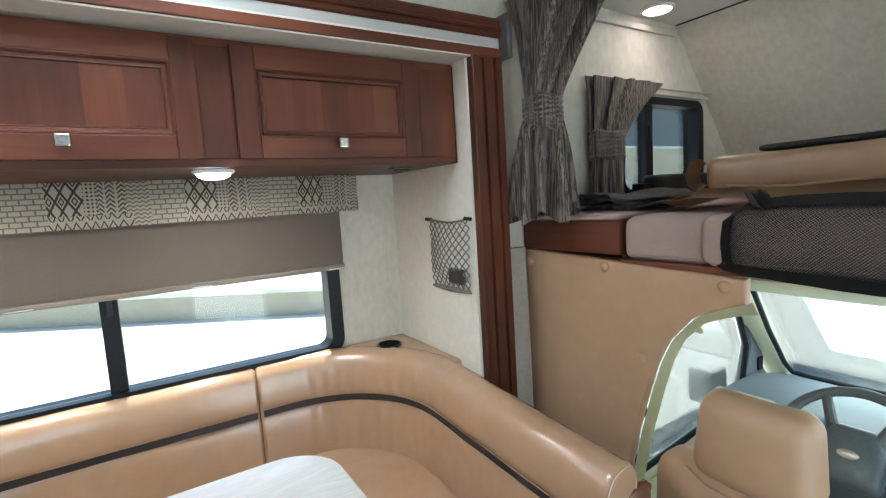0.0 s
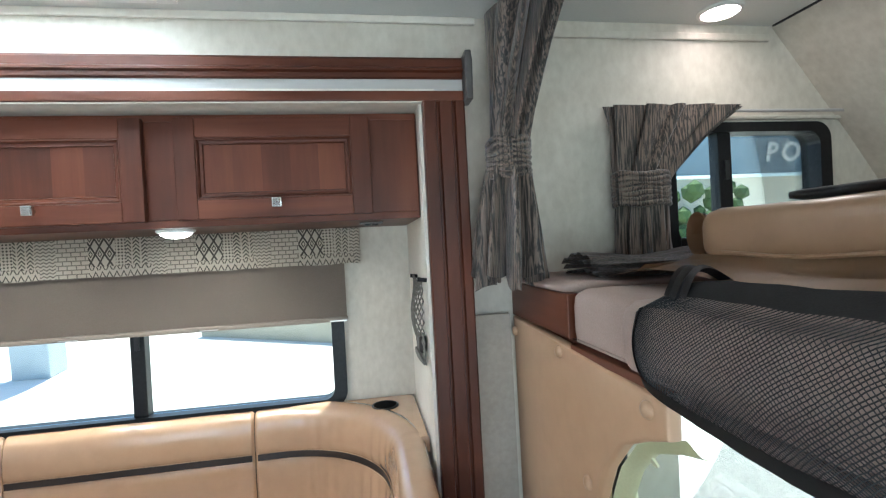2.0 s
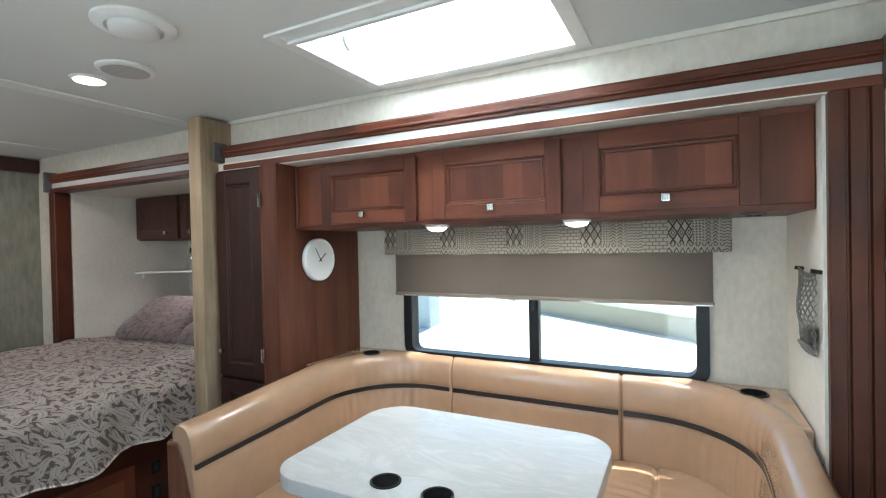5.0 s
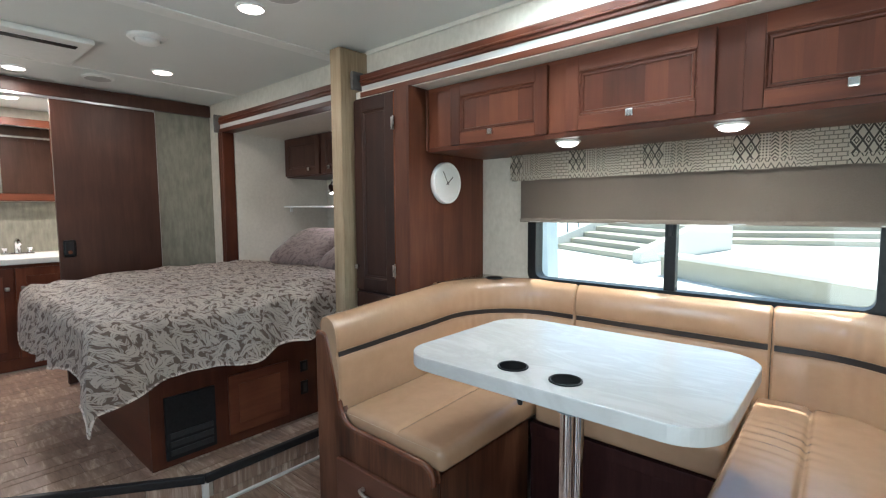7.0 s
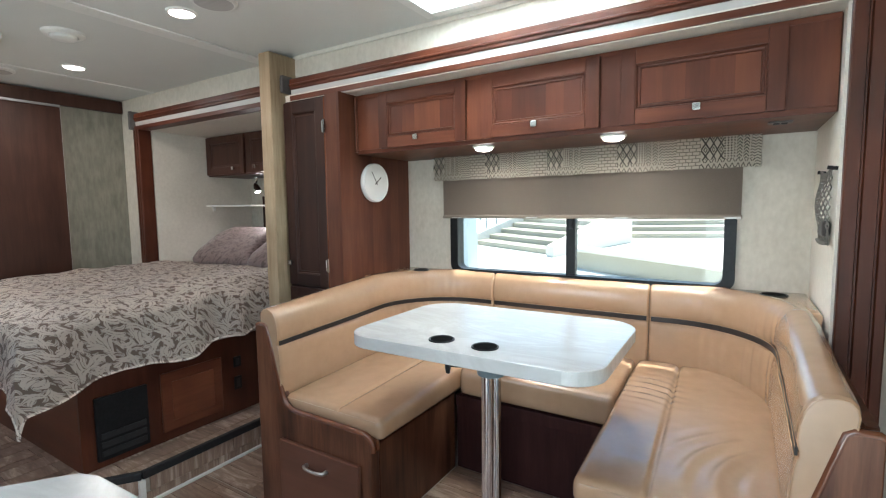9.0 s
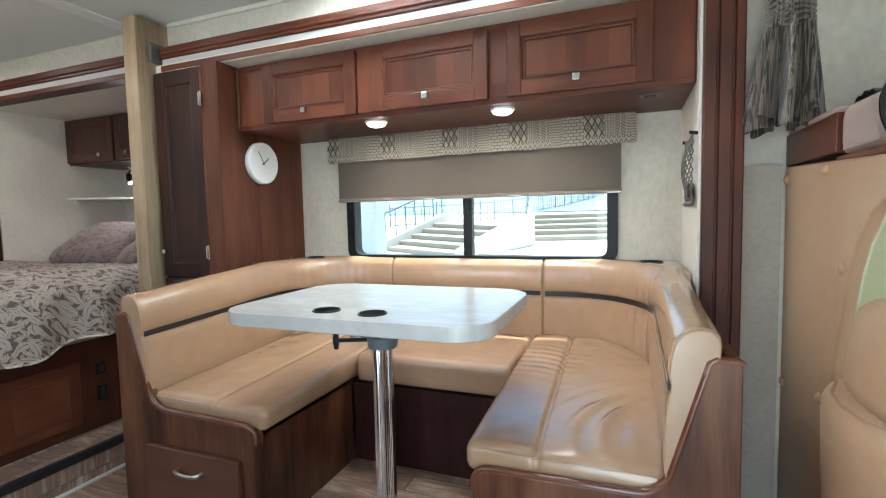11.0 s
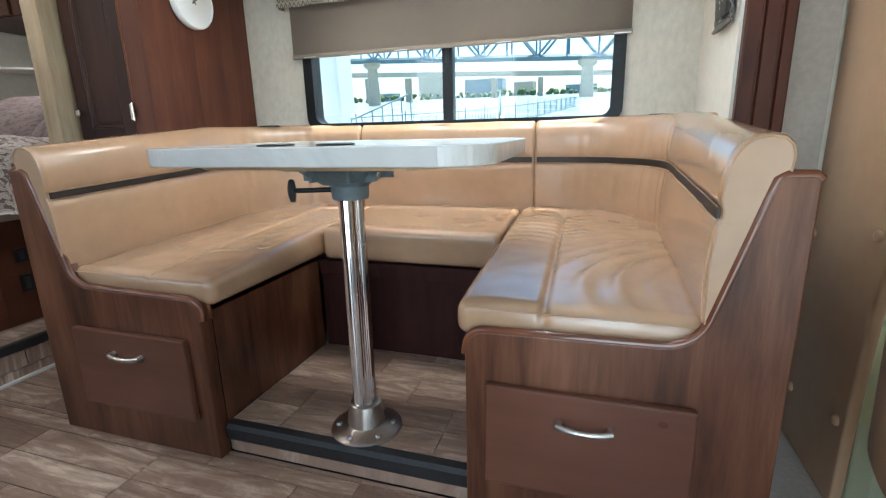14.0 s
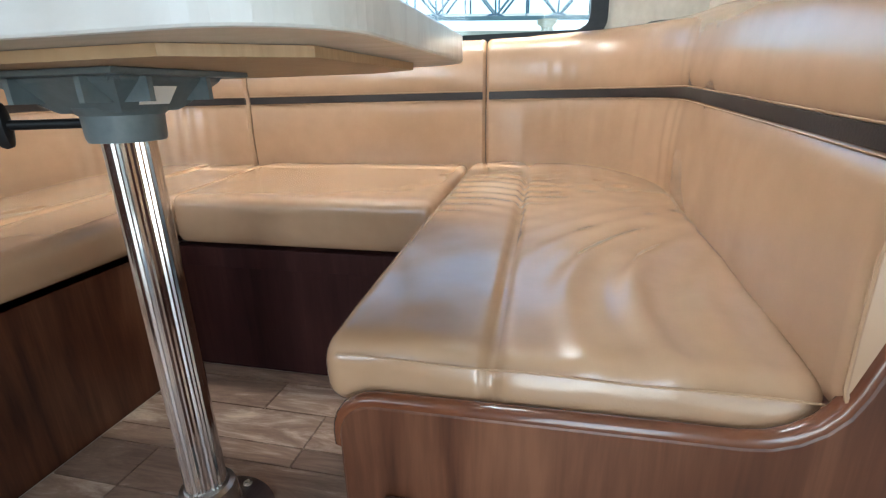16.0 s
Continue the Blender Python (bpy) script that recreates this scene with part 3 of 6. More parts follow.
def beam_set(x0, x1, y0):
    """The stacked fascia over a slide-out: wood rail, grey strip, lower wood rail."""
    t = thing("slide_fascia", ((x0 + x1) / 2, y0, 1.888), "cherry wood fascia with a satin grey strip over the slide-out", "trim", kind="structure")
    pr = [(y0 + 0.09, 1.947), (y0 + 0.008, 1.947), (y0 + 0.004, 1.951), (y0 + 0.004, 1.962), (y0 - 0.004, 1.966), (y0 - 0.004, 1.972), (y0 + 0.002, 1.976), (y0 + 0.002, 1.996), (y0 + 0.007, 2.003), (y0 + 0.09, 2.003)]
    part("rail", prism(pr, "x", x0, x1), "cherry_x", t)
    part("strip", box(x0, x1, y0 + 0.012, y0 + 0.08, 1.914, 1.947), "grey_trim", t, "satin grey strip")
    part("rail", box(x0, x1, y0, y0 + 0.085, 1.888, 1.914, bevel=0.003), "cherry_x", t)
    return t


beam_set(-1.06, 1.378, 1.468)
beam_set(-2.70, -1.24, 1.468)


def slide_bracket(x, y, z, h=1.0):
    bm = prism([(x - 0.009, z), (x + 0.009, z), (x + 0.011, z + 0.10 * h), (x + 0.008, z + 0.128 * h), (x - 0.006, z + 0.128 * h), (x - 0.011, z + 0.10 * h)], "y", y - 0.022, y + 0.05, bevel=0.004)
    solo("corner_bracket", bm, "bracket", "grey plastic end cap of the slide fascia", "bracket", kind="structure")


slide_bracket(1.389, 1.462, 1.885)
slide_bracket(-1.085, 1.455, 1.93, 0.7)
slide_bracket(-2.712, 1.462, 1.89)

# moulded wooden posts of the openings
def post(name, x0, x1, y0, y1, z0, z1, label):
    w = x1 - x0
    pts = [(x0, y1), (x0, y0 + 0.004), (x0 + 0.004, y0), (x0 + w * 0.30, y0), (x0 + w * 0.33, y0 + 0.010), (x0 + w * 0.37, y0 + 0.010), (x0 + w * 0.40, y0), (x0 + w * 0.68, y0), (x0 + w * 0.71, y0 + 0.010), (x0 + w * 0.75, y0 + 0.010), (x0 + w * 0.78, y0), (x1 - 0.004, y0), (x1, y0 + 0.004), (x1, y1)]
    return wall(name, prism(pts, "z", z0, z1), "cherry_z", label, "post")


post("slide_post", 1.266, 1.380, 1.468, 1.552, 0.0, 1.887, "moulded cherry wood post beside the slide-out")
post("slide_post", -2.722, -2.650, 1.468, 1.555, STEP, 1.887, "moulded cherry wood post beside the bed slide-out")
wall("wall_edge", box(1.382, 1.496, 1.535, 1.559, 0.0, 1.30), "shaded_wall", "narrow vinyl strip beside the post, with shade put into its colour", "wall")
wall("partition_post", box(-1.198, -1.112, 1.385, 1.60, STEP, CEIL - 0.012, bevel=0.006), "oak_post", "pale wood-grain partition end between dinette and bed", "post")

# bed slide-out
wall("wall_bed_end", box(-2.69, -2.648, 1.56, 2.42, STEP, 1.89), "wall_white", "smooth white end wall of the bed slide-out", "wall")
wall("wall_bed_head", box(-2.69, -1.06, 2.37, 2.42, STEP, 1.89), "wallpaper", "off-white wall behind the bed head", "wall")
wall("wall_bed_inner", box(-1.148, -1.112, 1.605, 2.37, STEP, 1.89), "wall_white", "inner wall between bed and wardrobe", "wall")
wall("bed_slide_ceiling", box(-2.69, -1.06, 1.56, 2.42, 1.888, 1.92), "wall_white", "white soffit of the bed slide-out", "ceiling")

# rear wall with sliding door and the bathroom beyond
RX = -3.06
wall("wall_rear", box(RX - 0.04, RX, 1.16, 1.56, STEP, CEIL - 0.002), "green_grey", "grey-green textured rear panel", "wall")
wall("rear_header", box(RX - 0.03, RX + 0.03, -0.97, 1.555, CEIL - 0.10, CEIL - 0.012, bevel=0.004), "dark_door", "dark cherry header rail above the bathroom door", "trim")
wall("rear_header_rail", box(RX - 0.01, RX + 0.035, -0.5, 1.15, CEIL - 0.115, CEIL - 0.102), "steel", "thin metal door track", "trim")
wall("rear_joint", box(RX - 0.001, RX + 0.008, 1.150, 1.162, STEP, CEIL - 0.11), "grey_trim", "grey joint strip", "trim")
wall("wall_bath_end", box(-4.36, -4.30, -1.04, 1.62, -0.05, CEIL), "wallpaper", "off-white bathroom wall", "wall")
wall("wall_bath_side", box(-4.30, RX - 0.045, 0.98, 1.02, STEP, CEIL), "wallpaper", "bathroom side wall", "wall")

# step risers
STRIP = [(-1.21, 1.38), (-1.21, 0.68), (-2.41, -0.98)]
for (xa, ya), (xb, yb) in zip(STRIP, STRIP[1:]):
    d = Vector((xb - xa, yb - ya, 0)).normalized()
    n = Vector((-d.y, d.x, 0))
    pts = [(xa - 0.012 * n.x, ya - 0.012 * n.y), (xb - 0.012 * n.x, yb - 0.012 * n.y), (xb + 0.016 * n.x, yb + 0.016 * n.y), (xa + 0.016 * n.x, ya + 0.016 * n.y)]
    wall("step_nosing", prism(pts, "z", STEP - 0.032, STEP + 0.005, bevel=0.005), "rubber", "black rubber step nosing", "step nosing")
wall("step_corner_trim", box(-1.222, -1.196, 0.664, 0.690, 0.0, STEP - 0.034, bevel=0.004), "white_plastic", "pale corner trim of the step", "trim")
wall("step_base_trim", box(-1.205, -1.188, 0.69, 1.38, 0.0, 0.012, bevel=0.003), "white_plastic", "pale strip at the foot of the step", "trim")
pr = [(0.985, 0.045), (0.962, 0.045), (0.954, 0.055), (0.952, 0.088), (0.960, 0.100), (0.985, 0.101)]
wall("slide_nosing", prism(pr, "x", -0.072, 0.662), "rubber", "black rubber nosing of the dinette platform", "step nosing")

# ---- openings: dinette window ----
def slider_window(name, x0, x1, y, z0, z1, mid, label, r=0.038, w=0.034):
    t = thing(name, ((x0 + x1) / 2, y, z0), label, "window", kind="structure")
    bm = bmesh.new()
    outer = rounded(x0 - 0.012, x1 + 0.012, z0 - 0.012, z1 + 0.012, r + 0.012)
    inner = rounded(x0 + w, x1 - w, z0 + w * 0.35, z1 - w * 0.6, r)
    for ya, yb in ((y - 0.012, y + 0.06),):
        rows = [[bm.verts.new((p[0], yy, p[1])) for p in ring] for ring, yy in ((outer, ya), (inner, ya), (inner, yb), (outer, yb))]
        for a, b in zip(rows, rows[1:] + rows[:1]):
            for k in range(len(a)):
                bm.faces.new((a[k], a[(k + 1) % len(a)], b[(k + 1) % len(a)], b[k]))
    bmesh.ops.recalc_face_normals(bm, faces=bm.faces)
    part("window_frame", bm, "black", t)
    part("mullion", box(mid - 0.026, mid + 0.020, y + 0.002, y + 0.045, z0 + 0.012, z1 - 0.012, bevel=0.003), "black", t)
    part("catch", box(mid - 0.010, mid + 0.006, y - 0.006, y + 0.004, (z0 + z1) / 2 + 0.02, (z0 + z1) / 2 + 0.08, bevel=0.002), "rubber", t)
    for a, b, yy in ((x0 + w * 0.7, mid, y + 0.020), (mid, x1 - w * 0.7, y + 0.032)):
        p = part("pane", box(a, b, yy, yy + 0.004, z0 + 0.012, z1 - 0.012), "glass", t)
        p.visible_shadow = False
    return t


slider_window("window_1", WX0, WX1, SLIDE_Y, WZ0, WZ1, 0.305, "black-framed sliding dinette window")
slider_window("window_2", OW[0], OW[1], WALL_Y, OW[2], OW[3], 2.235, "black-framed sliding bunk window", r=0.04, w=0.03)
wall("window_header", box(2.0, 2.66, WALL_Y - 0.014, WALL_Y - 0.001, OW[3] + 0.020, OW[3] + 0.032, bevel=0.003), "wallpaper", "thin pale rail over the bunk window", "trim")

# skylight
t = thing("skylight", (0.22, 1.26, CEIL), "white-framed translucent ceiling skylight", "skylight", kind="structure")
bm = bmesh.new()
for a in ((SX0 - 0.035, SX0 + 0.012, SY0 - 0.03, SY1 + 0.03), (SX1 - 0.012, SX1 + 0.035, SY0 - 0.03, SY1 + 0.03), (SX0 + 0.013, SX1 - 0.013, SY0 - 0.03, SY0 + 0.035), (SX0 + 0.013, SX1 - 0.013, SY1 - 0.012, SY1 + 0.03)):
    add_box(bm, *a, CEIL - 0.010, CEIL - 0.0005, bevel=0.003)
part("frame", bm, "white_plastic", t)
part("diffuser", box(SX0, SX1, SY0, SY1, CEIL + 0.044, CEIL + 0.048), "acrylic", t, "translucent white diffuser")
bm = bmesh.new()
for a in ((SX0 - 0.02, SX0, SY0, SY1), (SX1, SX1 + 0.02, SY0, SY1), (SX0 - 0.02, SX1 + 0.02, SY0 - 0.02, SY0), (SX0 - 0.02, SX1 + 0.02, SY1, SY1 + 0.02)):
    add_box(bm, *a, CEIL + 0.041, CEIL + 0.30)
part("shaft", bm, "white_plastic", t)
part("shade_bar", box(SX0 + 0.01, SX1 - 0.01, SY0 + 0.020, SY0 + 0.040, CEIL - 0.022, CEIL - 0.011, bevel=0.004), "white_plastic", t)
part("shade_pull", tube([(0.05, SY0 + 0.05, CEIL - 0.028), (0.05, SY0 + 0.055, CEIL - 0.045), (0.05, SY0 + 0.075, CEIL - 0.058)], 0.007), "white_plastic", t, smooth=True)


# ---- dinette ----
def bench_panel(name, sx):
    """End panel of a bench with a stepped, rolled outline. sx maps the local run (0 inner, positive to the back) to x."""
    pts = [(0.0, 0.0), (0.0, 0.43)]
    pts += [(0.045 - 0.045 * math.cos(radians(a)), 0.445 + 0.045 * math.sin(radians(a))) for a in range(0, 91, 15)]
    pts += [(0.40, 0.496)]
    pts += [(0.40 + 0.085 * math.sin(radians(a)), 0.581 - 0.085 * math.cos(radians(a))) for a in range(15, 76, 15)]
    pts += [(0.548, 0.79), (0.558, 0.825), (0.570, 0.832), (0.612, 0.832), (0.620, 0.824), (0.620, 0.0)]
    world_pts = [(sx(a), z) for a, z in pts]
    t = thing(name, (sx(0.3), 0.96, 0.0), "walnut laminate dinette bench with a rolled edge and a drawer", "bench", "dinette bench bases")
    part("end_panel", prism(world_pts, "y", 0.926, 0.970, bevel=0.004), "walnut_z", t)
    rim = [(sx(a), 0.937, z) for a, z in pts[1:-1]]
    part("edge_band", tube(rim, 0.0105, 10), "edge", t, "glossy cherry edge moulding", smooth=True)
    part("edge_band", tube([(p[0], 0.962, p[2]) for p in rim[:9]], 0.0090, 8), "edge", t, smooth=True)
    a, b = sorted((sx(0.004), sx(0.030)))
    part("side_panel", box(a, b, 0.976, 1.522, 0.0, 0.46), "walnut_z", t)
    a, b = sorted((sx(0.594), sx(0.618)))
    part("side_panel", box(a, b, 0.976, 1.47, 0.0, 0.835), "walnut_z", t)
    a, b = sorted((sx(0.004), sx(0.60)))
    part("seat_board", box(a, b, 0.976, 1.98, 0.445, 0.462), "walnut_dark", t)
    x0, x1 = sorted((sx(0.050), sx(0.475)))
    d = part("drawer", box(x0, x1, 0.906, 0.9255, 0.125, 0.374, bevel=0.006, seg=3), "drawer", t, "brown drawer front with a bevelled edge")
    cx = (x0 + x1) / 2
    hp = [(cx - 0.052, 0.908, 0.308), (cx - 0.052, 0.889, 0.309), (cx - 0.040, 0.884, 0.3075), (cx - 0.015, 0.881, 0.306), (cx + 0.015, 0.881, 0.306), (cx + 0.040, 0.884, 0.3075), (cx + 0.052, 0.889, 0.309), (cx + 0.052, 0.908, 0.308)]
    part("handle", tube(hp, [0.009, 0.008, 0.007, 0.006, 0.006, 0.007, 0.008, 0.009], 10), "brushed", d, "brushed nickel bow handle", smooth=True)
    return t


bench_panel("dinette_bench", lambda a: 0.664 + a)
bench_panel("dinette_bench", lambda a: -0.080 - a)
t = thing("bench_riser", (0.29, 1.53, SLIDE_Z), "dark wood riser under the middle dinette seat", "bench")
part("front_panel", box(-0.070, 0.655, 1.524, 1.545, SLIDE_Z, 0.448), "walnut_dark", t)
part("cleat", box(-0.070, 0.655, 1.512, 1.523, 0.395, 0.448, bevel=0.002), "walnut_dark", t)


def wrinkles(p, amp, scale):
    return amp * (noise.noise(p * scale) + 0.5 * noise.noise(p * scale * 2.3))


def right_seat(p):
    q = Vector((p.x * 1.0, p.y * 1.0, 0))
    up = max(0.0, min(1.0, (p.z - 0.49) / 0.05))
    run = min(1.0, max(0.0, (p.y - 0.95) / 1.05))
    dz = (0.044 * run + 0.014 * (1 - math.exp(-run / 0.16))) * up
    groove = math.exp(-((p.x - 0.832 + 0.02 * (p.y - 0.95)) / 0.008) ** 2) * 0.013 * up
    # crescent folds that run from the groove towards the backrest
    fade = math.exp(-(((p.x - 0.98) / 0.11) ** 2)) * math.exp(-(((p.y - 1.14) / 0.17) ** 2))
    fold = 0.013 * fade * ((0.5 + 0.5 * math.sin(76 * (p.x + 0.30 * (p.y - 1.0) - 1.9 * (p.y - 1.0) ** 2) + 1.2)) ** 1.8 - 0.35)
    fan = 0.0042 * math.exp(-(((p.y - 1.62) / 0.12) ** 2)) * math.sin(120 * p.y + 20 * p.x) * math.exp(-((p.x - 0.75) / 0.09) ** 2)
    edge = 0.006 * math.exp(-(((p.x - 0.74) / 0.06) ** 2)) + 0.006 * math.exp(-(((p.x - 0.98) / 0.11) ** 2))
    p.z += dz - groove + up * (fold + fan + edge + wrinkles(q, 0.0016, 9))
    front = max(0.0, min(1.0, (0.975 - p.y) / 0.03))
    p.y -= front * (0.004 - 0.006 * math.exp(-((p.x - 0.832) / 0.008) ** 2))
    return p


def left_seat(p):
    up = max(0.0, min(1.0, (p.z - 0.49) / 0.05))
    groove = math.exp(-((p.x + 0.275) / 0.008) ** 2) * 0.008 * up
    p.z += up * (0.045 * (p.y - 0.95) / 1.05 - groove + 0.006 * math.exp(-(((p.x + 0.42) / 0.12) ** 2)) + wrinkles(Vector((p.x, p.y, 3)), 0.0022, 7))
    return p


def mid_seat(p):
    up = max(0.0, min(1.0, (p.z - 0.50) / 0.05))
    p.z += up * wrinkles(Vector((p.x, p.y, 7)), 0.0018, 8) + up * 0.020 * (p.y - 1.5) / 0.5
    return p


def cushion(name, bm, seams, label):
    t = solo(name, bm, "leather", label, "cushion", smooth="all", group="dinette cushions")
    for s in seams:
        part("seam", tube(s, 0.0012, 5), "thread", t, "stitched seam")
    return t


cushion("seat_cushion", soft_box(0.634, 1.147, 0.950, 1.980, 0.463, 0.545, 0.030, (110, 120, 10), right_seat), [[(0.66 + 0.02 * k, 0.9475, 0.536 + 0.0008 * math.sin(k * 0.7)) for k in range(25)]], "tan leather bench cushion with soft creases and a middle seam")
cushion("seat_cushion", soft_box(-0.576, -0.052, 0.950, 1.980, 0.463, 0.545, 0.030, (90, 80, 10), left_seat), [[(-0.08 - 0.02 * k, 0.9505, 0.536 + 0.0008 * math.sin(k * 0.7)) for k in range(25)]], "tan leather bench cushion with a middle seam")
cushion("seat_cushion", soft_box(-0.048, 0.630, 1.500, 1.979, 0.456, 0.580, 0.026, (48, 30, 8), mid_seat), [], "tan leather middle seat cushion")


def back_profile():
    """(inset, z, band) of the backrest's section; inset grows away from the sitter."""
    out = []
    out += [(0.030, 0.520), (0.006, 0.535), (0.000, 0.560), (-0.004, 0.620), (-0.005, 0.690), (-0.001, 0.752), (0.003, 0.780)]
    out += [(0.006, 0.784), (0.006, 0.805), (0.004, 0.809)]
    out += [(0.000, 0.830), (0.002, 0.875), (0.009, 0.915), (0.022, 0.940), (0.040, 0.953), (0.065, 0.957), (0.085, 0.953), (0.100, 0.938), (0.106, 0.915), (0.098, 0.80), (0.075, 0.60), (0.060, 0.520)]
    return out


def back_path(s):
    """Along the U of the backrest: the foot point and the way out, s from 0 (left end) to 1 (right end)."""
    L, R, B, r = -0.560, 1.130, 1.972, 0.36
    a, c, q = (B - r) - 0.932, (R - r) - (L + r), math.pi * r / 2
    d = s * (2 * a + 2 * q + c)
    if d < a:
        return Vector((L, 0.932 + d, 0)), Vector((-1, 0, 0))
    if d < a + q:
        th = (d - a) / r
        n = Vector((-math.cos(th), math.sin(th), 0))
        return Vector((L + r, B - r, 0)) + r * n, n
    if d < a + q + c:
        return Vector((L + r + d - a - q, B, 0)), Vector((0, 1, 0))
    if d < a + 2 * q + c:
        th = (d - a - q - c) / r
        n = Vector((math.sin(th), math.cos(th), 0))
        return Vector((R - r, B - r, 0)) + r * n, n
    return Vector((R, B - r - (d - a - 2 * q - c), 0)), Vector((1, 0, 0))


def back_len():
    r = 0.36
    return 2 * (1.972 - r - 0.932) + math.pi * r + (1.130 + 0.560 - 2 * r)


def backrest(s0, s1, label):
    prof, n = back_profile(), max(14, int((s1 - s0) * 420))
    bm = bmesh.new()
    rings, total = [], back_len()
    for i in range(n + 1):
        s = s0 + (s1 - s0) * i / n
        foot, out = back_path(s)
        end = min(i, n - i) / n * (s1 - s0) * total
        outer_end = (s0 == 0.0 and 2 * i < n) or (s1 == 1.0 and 2 * i > n)
        shrink = max(0.0, 1 - end / (0.009 if outer_end else 0.008))
        shrink = 1 - math.sqrt(max(0.0, 1 - shrink * shrink))
        near = max(0.0, (1.62 - foot.y) / 0.67)
        drop = 0.052 * min(1.0, near)
        bend = min(1.0, 2.4 * abs(out.x * out.y))
        ring = []
        for k, (o, z) in enumerate(prof):
            lean = 0.010 * max(0.0, (z - 0.55) / 0.4) * abs(out.x)
            crease = 0.0
            if bend and k not in (7, 8):
                crease = 0.0052 * bend * math.sin(s * total * 135 + 3 * noise.noise(Vector((s * 20, z, 0)))) * (0.4 + 0.6 * noise.noise(Vector((s * 40, z * 3, 2)))) * math.sin(math.pi * min(1, max(0, (z - 0.5) / 0.47)))
            puff = wrinkles(Vector((s * total, z * 2, 11)), 0.003, 5)
            oo = 0.05 + (o - 0.05) * (1 - (0.07 if outer_end else 0.16) * shrink) + lean + crease + puff
            zz = 0.74 + (z - 0.74) * (1 - 0.025 * shrink) - drop * max(0.0, (z - 0.55) / 0.4)
            ring.append(bm.verts.new(foot + out * oo + Vector((0, 0, zz))))
        rings.append(ring)
    m = len(prof)
    for a, b in zip(rings, rings[1:]):
        for k in range(m):
            bm.faces.new((a[k], a[(k + 1) % m], b[(k + 1) % m], b[k]))
    bm.faces.new(rings[0]), bm.faces.new(rings[-1])
    bmesh.ops.recalc_face_normals(bm, faces=bm.faces)
    band = [[(r[7].co.copy(), r[8].co.copy(), back_path(s0 + (s1 - s0) * i / n)[1]) for i, r in enumerate(rings)]][0]
    cap = rings[0] if s0 == 0.0 else rings[-1] if s1 == 1.0 else None
    cap = [v.co - Vector((0, 0.0005, 0)) for v in cap] if cap else []
    t = solo("back_cushion", bm, "leather", label, "cushion", smooth=True, group="dinette cushions")
    if cap:
        part("seam", tube(cap, 0.0022, 6, closed=True), "leather", t, "stitched welt of the cushion end", smooth=True)
    sb = bmesh.new()
    cut = max(1, int(0.007 / ((s1 - s0) * total) * n))
    rows = [[sb.verts.new(lo - out * 0.0055 + Vector((0, 0, 0.0))), sb.verts.new(hi - out * 0.0055), sb.verts.new(hi + out * 0.004), sb.verts.new(lo + out * 0.004)] for lo, hi, out in band[cut : len(band) - cut]]
    for a, b in zip(rows, rows[1:]):
        for k in range(4):
            sb.faces.new((a[k], a[(k + 1) % 4], b[(k + 1) % 4], b[k]))
    sb.faces.new(rows[0]), sb.faces.new(rows[-1])
    bmesh.ops.recalc_face_normals(sb, faces=sb.faces)
    part("stripe", sb, "stripe", t, "dark brown fabric band", smooth=True)
    for k in (0, 1):
        line = [(b[k] - b[2] * 0.0062 + Vector((0, 0, (0.003, -0.003)[k] * -1))) for b in band[cut : len(band) - cut]]
        part("piping", tube(line, 0.0013, 5), "thread", t, "pale stitched piping", smooth=True)
    return t


def s_of_x(x):
    r, a = 0.36, 1.972 - 0.36 - 0.932
    return (a + math.pi * r / 2 + (x + 0.560 - r)) / back_len()


backrest(0.0, s_of_x(-0.105) - 0.0004, "tan leather curved backrest cushion with a dark band")
backrest(s_of_x(-0.105) + 0.0004, s_of_x(0.680) - 0.0004, "tan leather middle backrest cushion with a dark band")
backrest(s_of_x(0.680) + 0.0004, 1.0, "tan leather curved backrest cushion with a dark band")


def corner_deck(cx, side):
    """Leather-covered shelf in a corner behind the backrest, with a cup holder; its shaded well is a flat black disc.
    """
    t = thing("corner_shelf", (cx, 1.93, 0.945), "tan leather corner ledge with a black cup holder", "shelf", "corner ledges")
    ox, wallx = (0.77, 1.254) if side > 0 else (-0.20, -0.682)
    arc = [(ox + side * 0.43 * math.cos(radians(a)), min(2.016, 1.612 + 0.43 * math.sin(radians(a)))) for a in range(0, 71, 7)]
    pts = [(wallx, 1.60), (wallx, 2.017)] + list(reversed(arc)) + [(arc[0][0], 1.60)]
    part("ledge", prism(pts, "z", 0.900, 0.9525, bevel=0.010, seg=4), "leather", t, smooth=True)
    part("well", lathe([(0.039, 0.9575), (0.002, 0.9576)], (cx, 1.902, 0), 32), "well_shade", t, "flat black disc painted as the shaded cup well")
    part("cup_holder", lathe([(0.047, 0.9530), (0.047, 0.9575), (0.043, 0.9590), (0.040, 0.9570), (0.038, 0.9540), (0.002, 0.9535)], (cx, 1.902, 0), 32), "black", t, "black cup holder ring", smooth=True)
    return t


corner_deck(1.138, 1)
corner_deck(-0.524, -1)

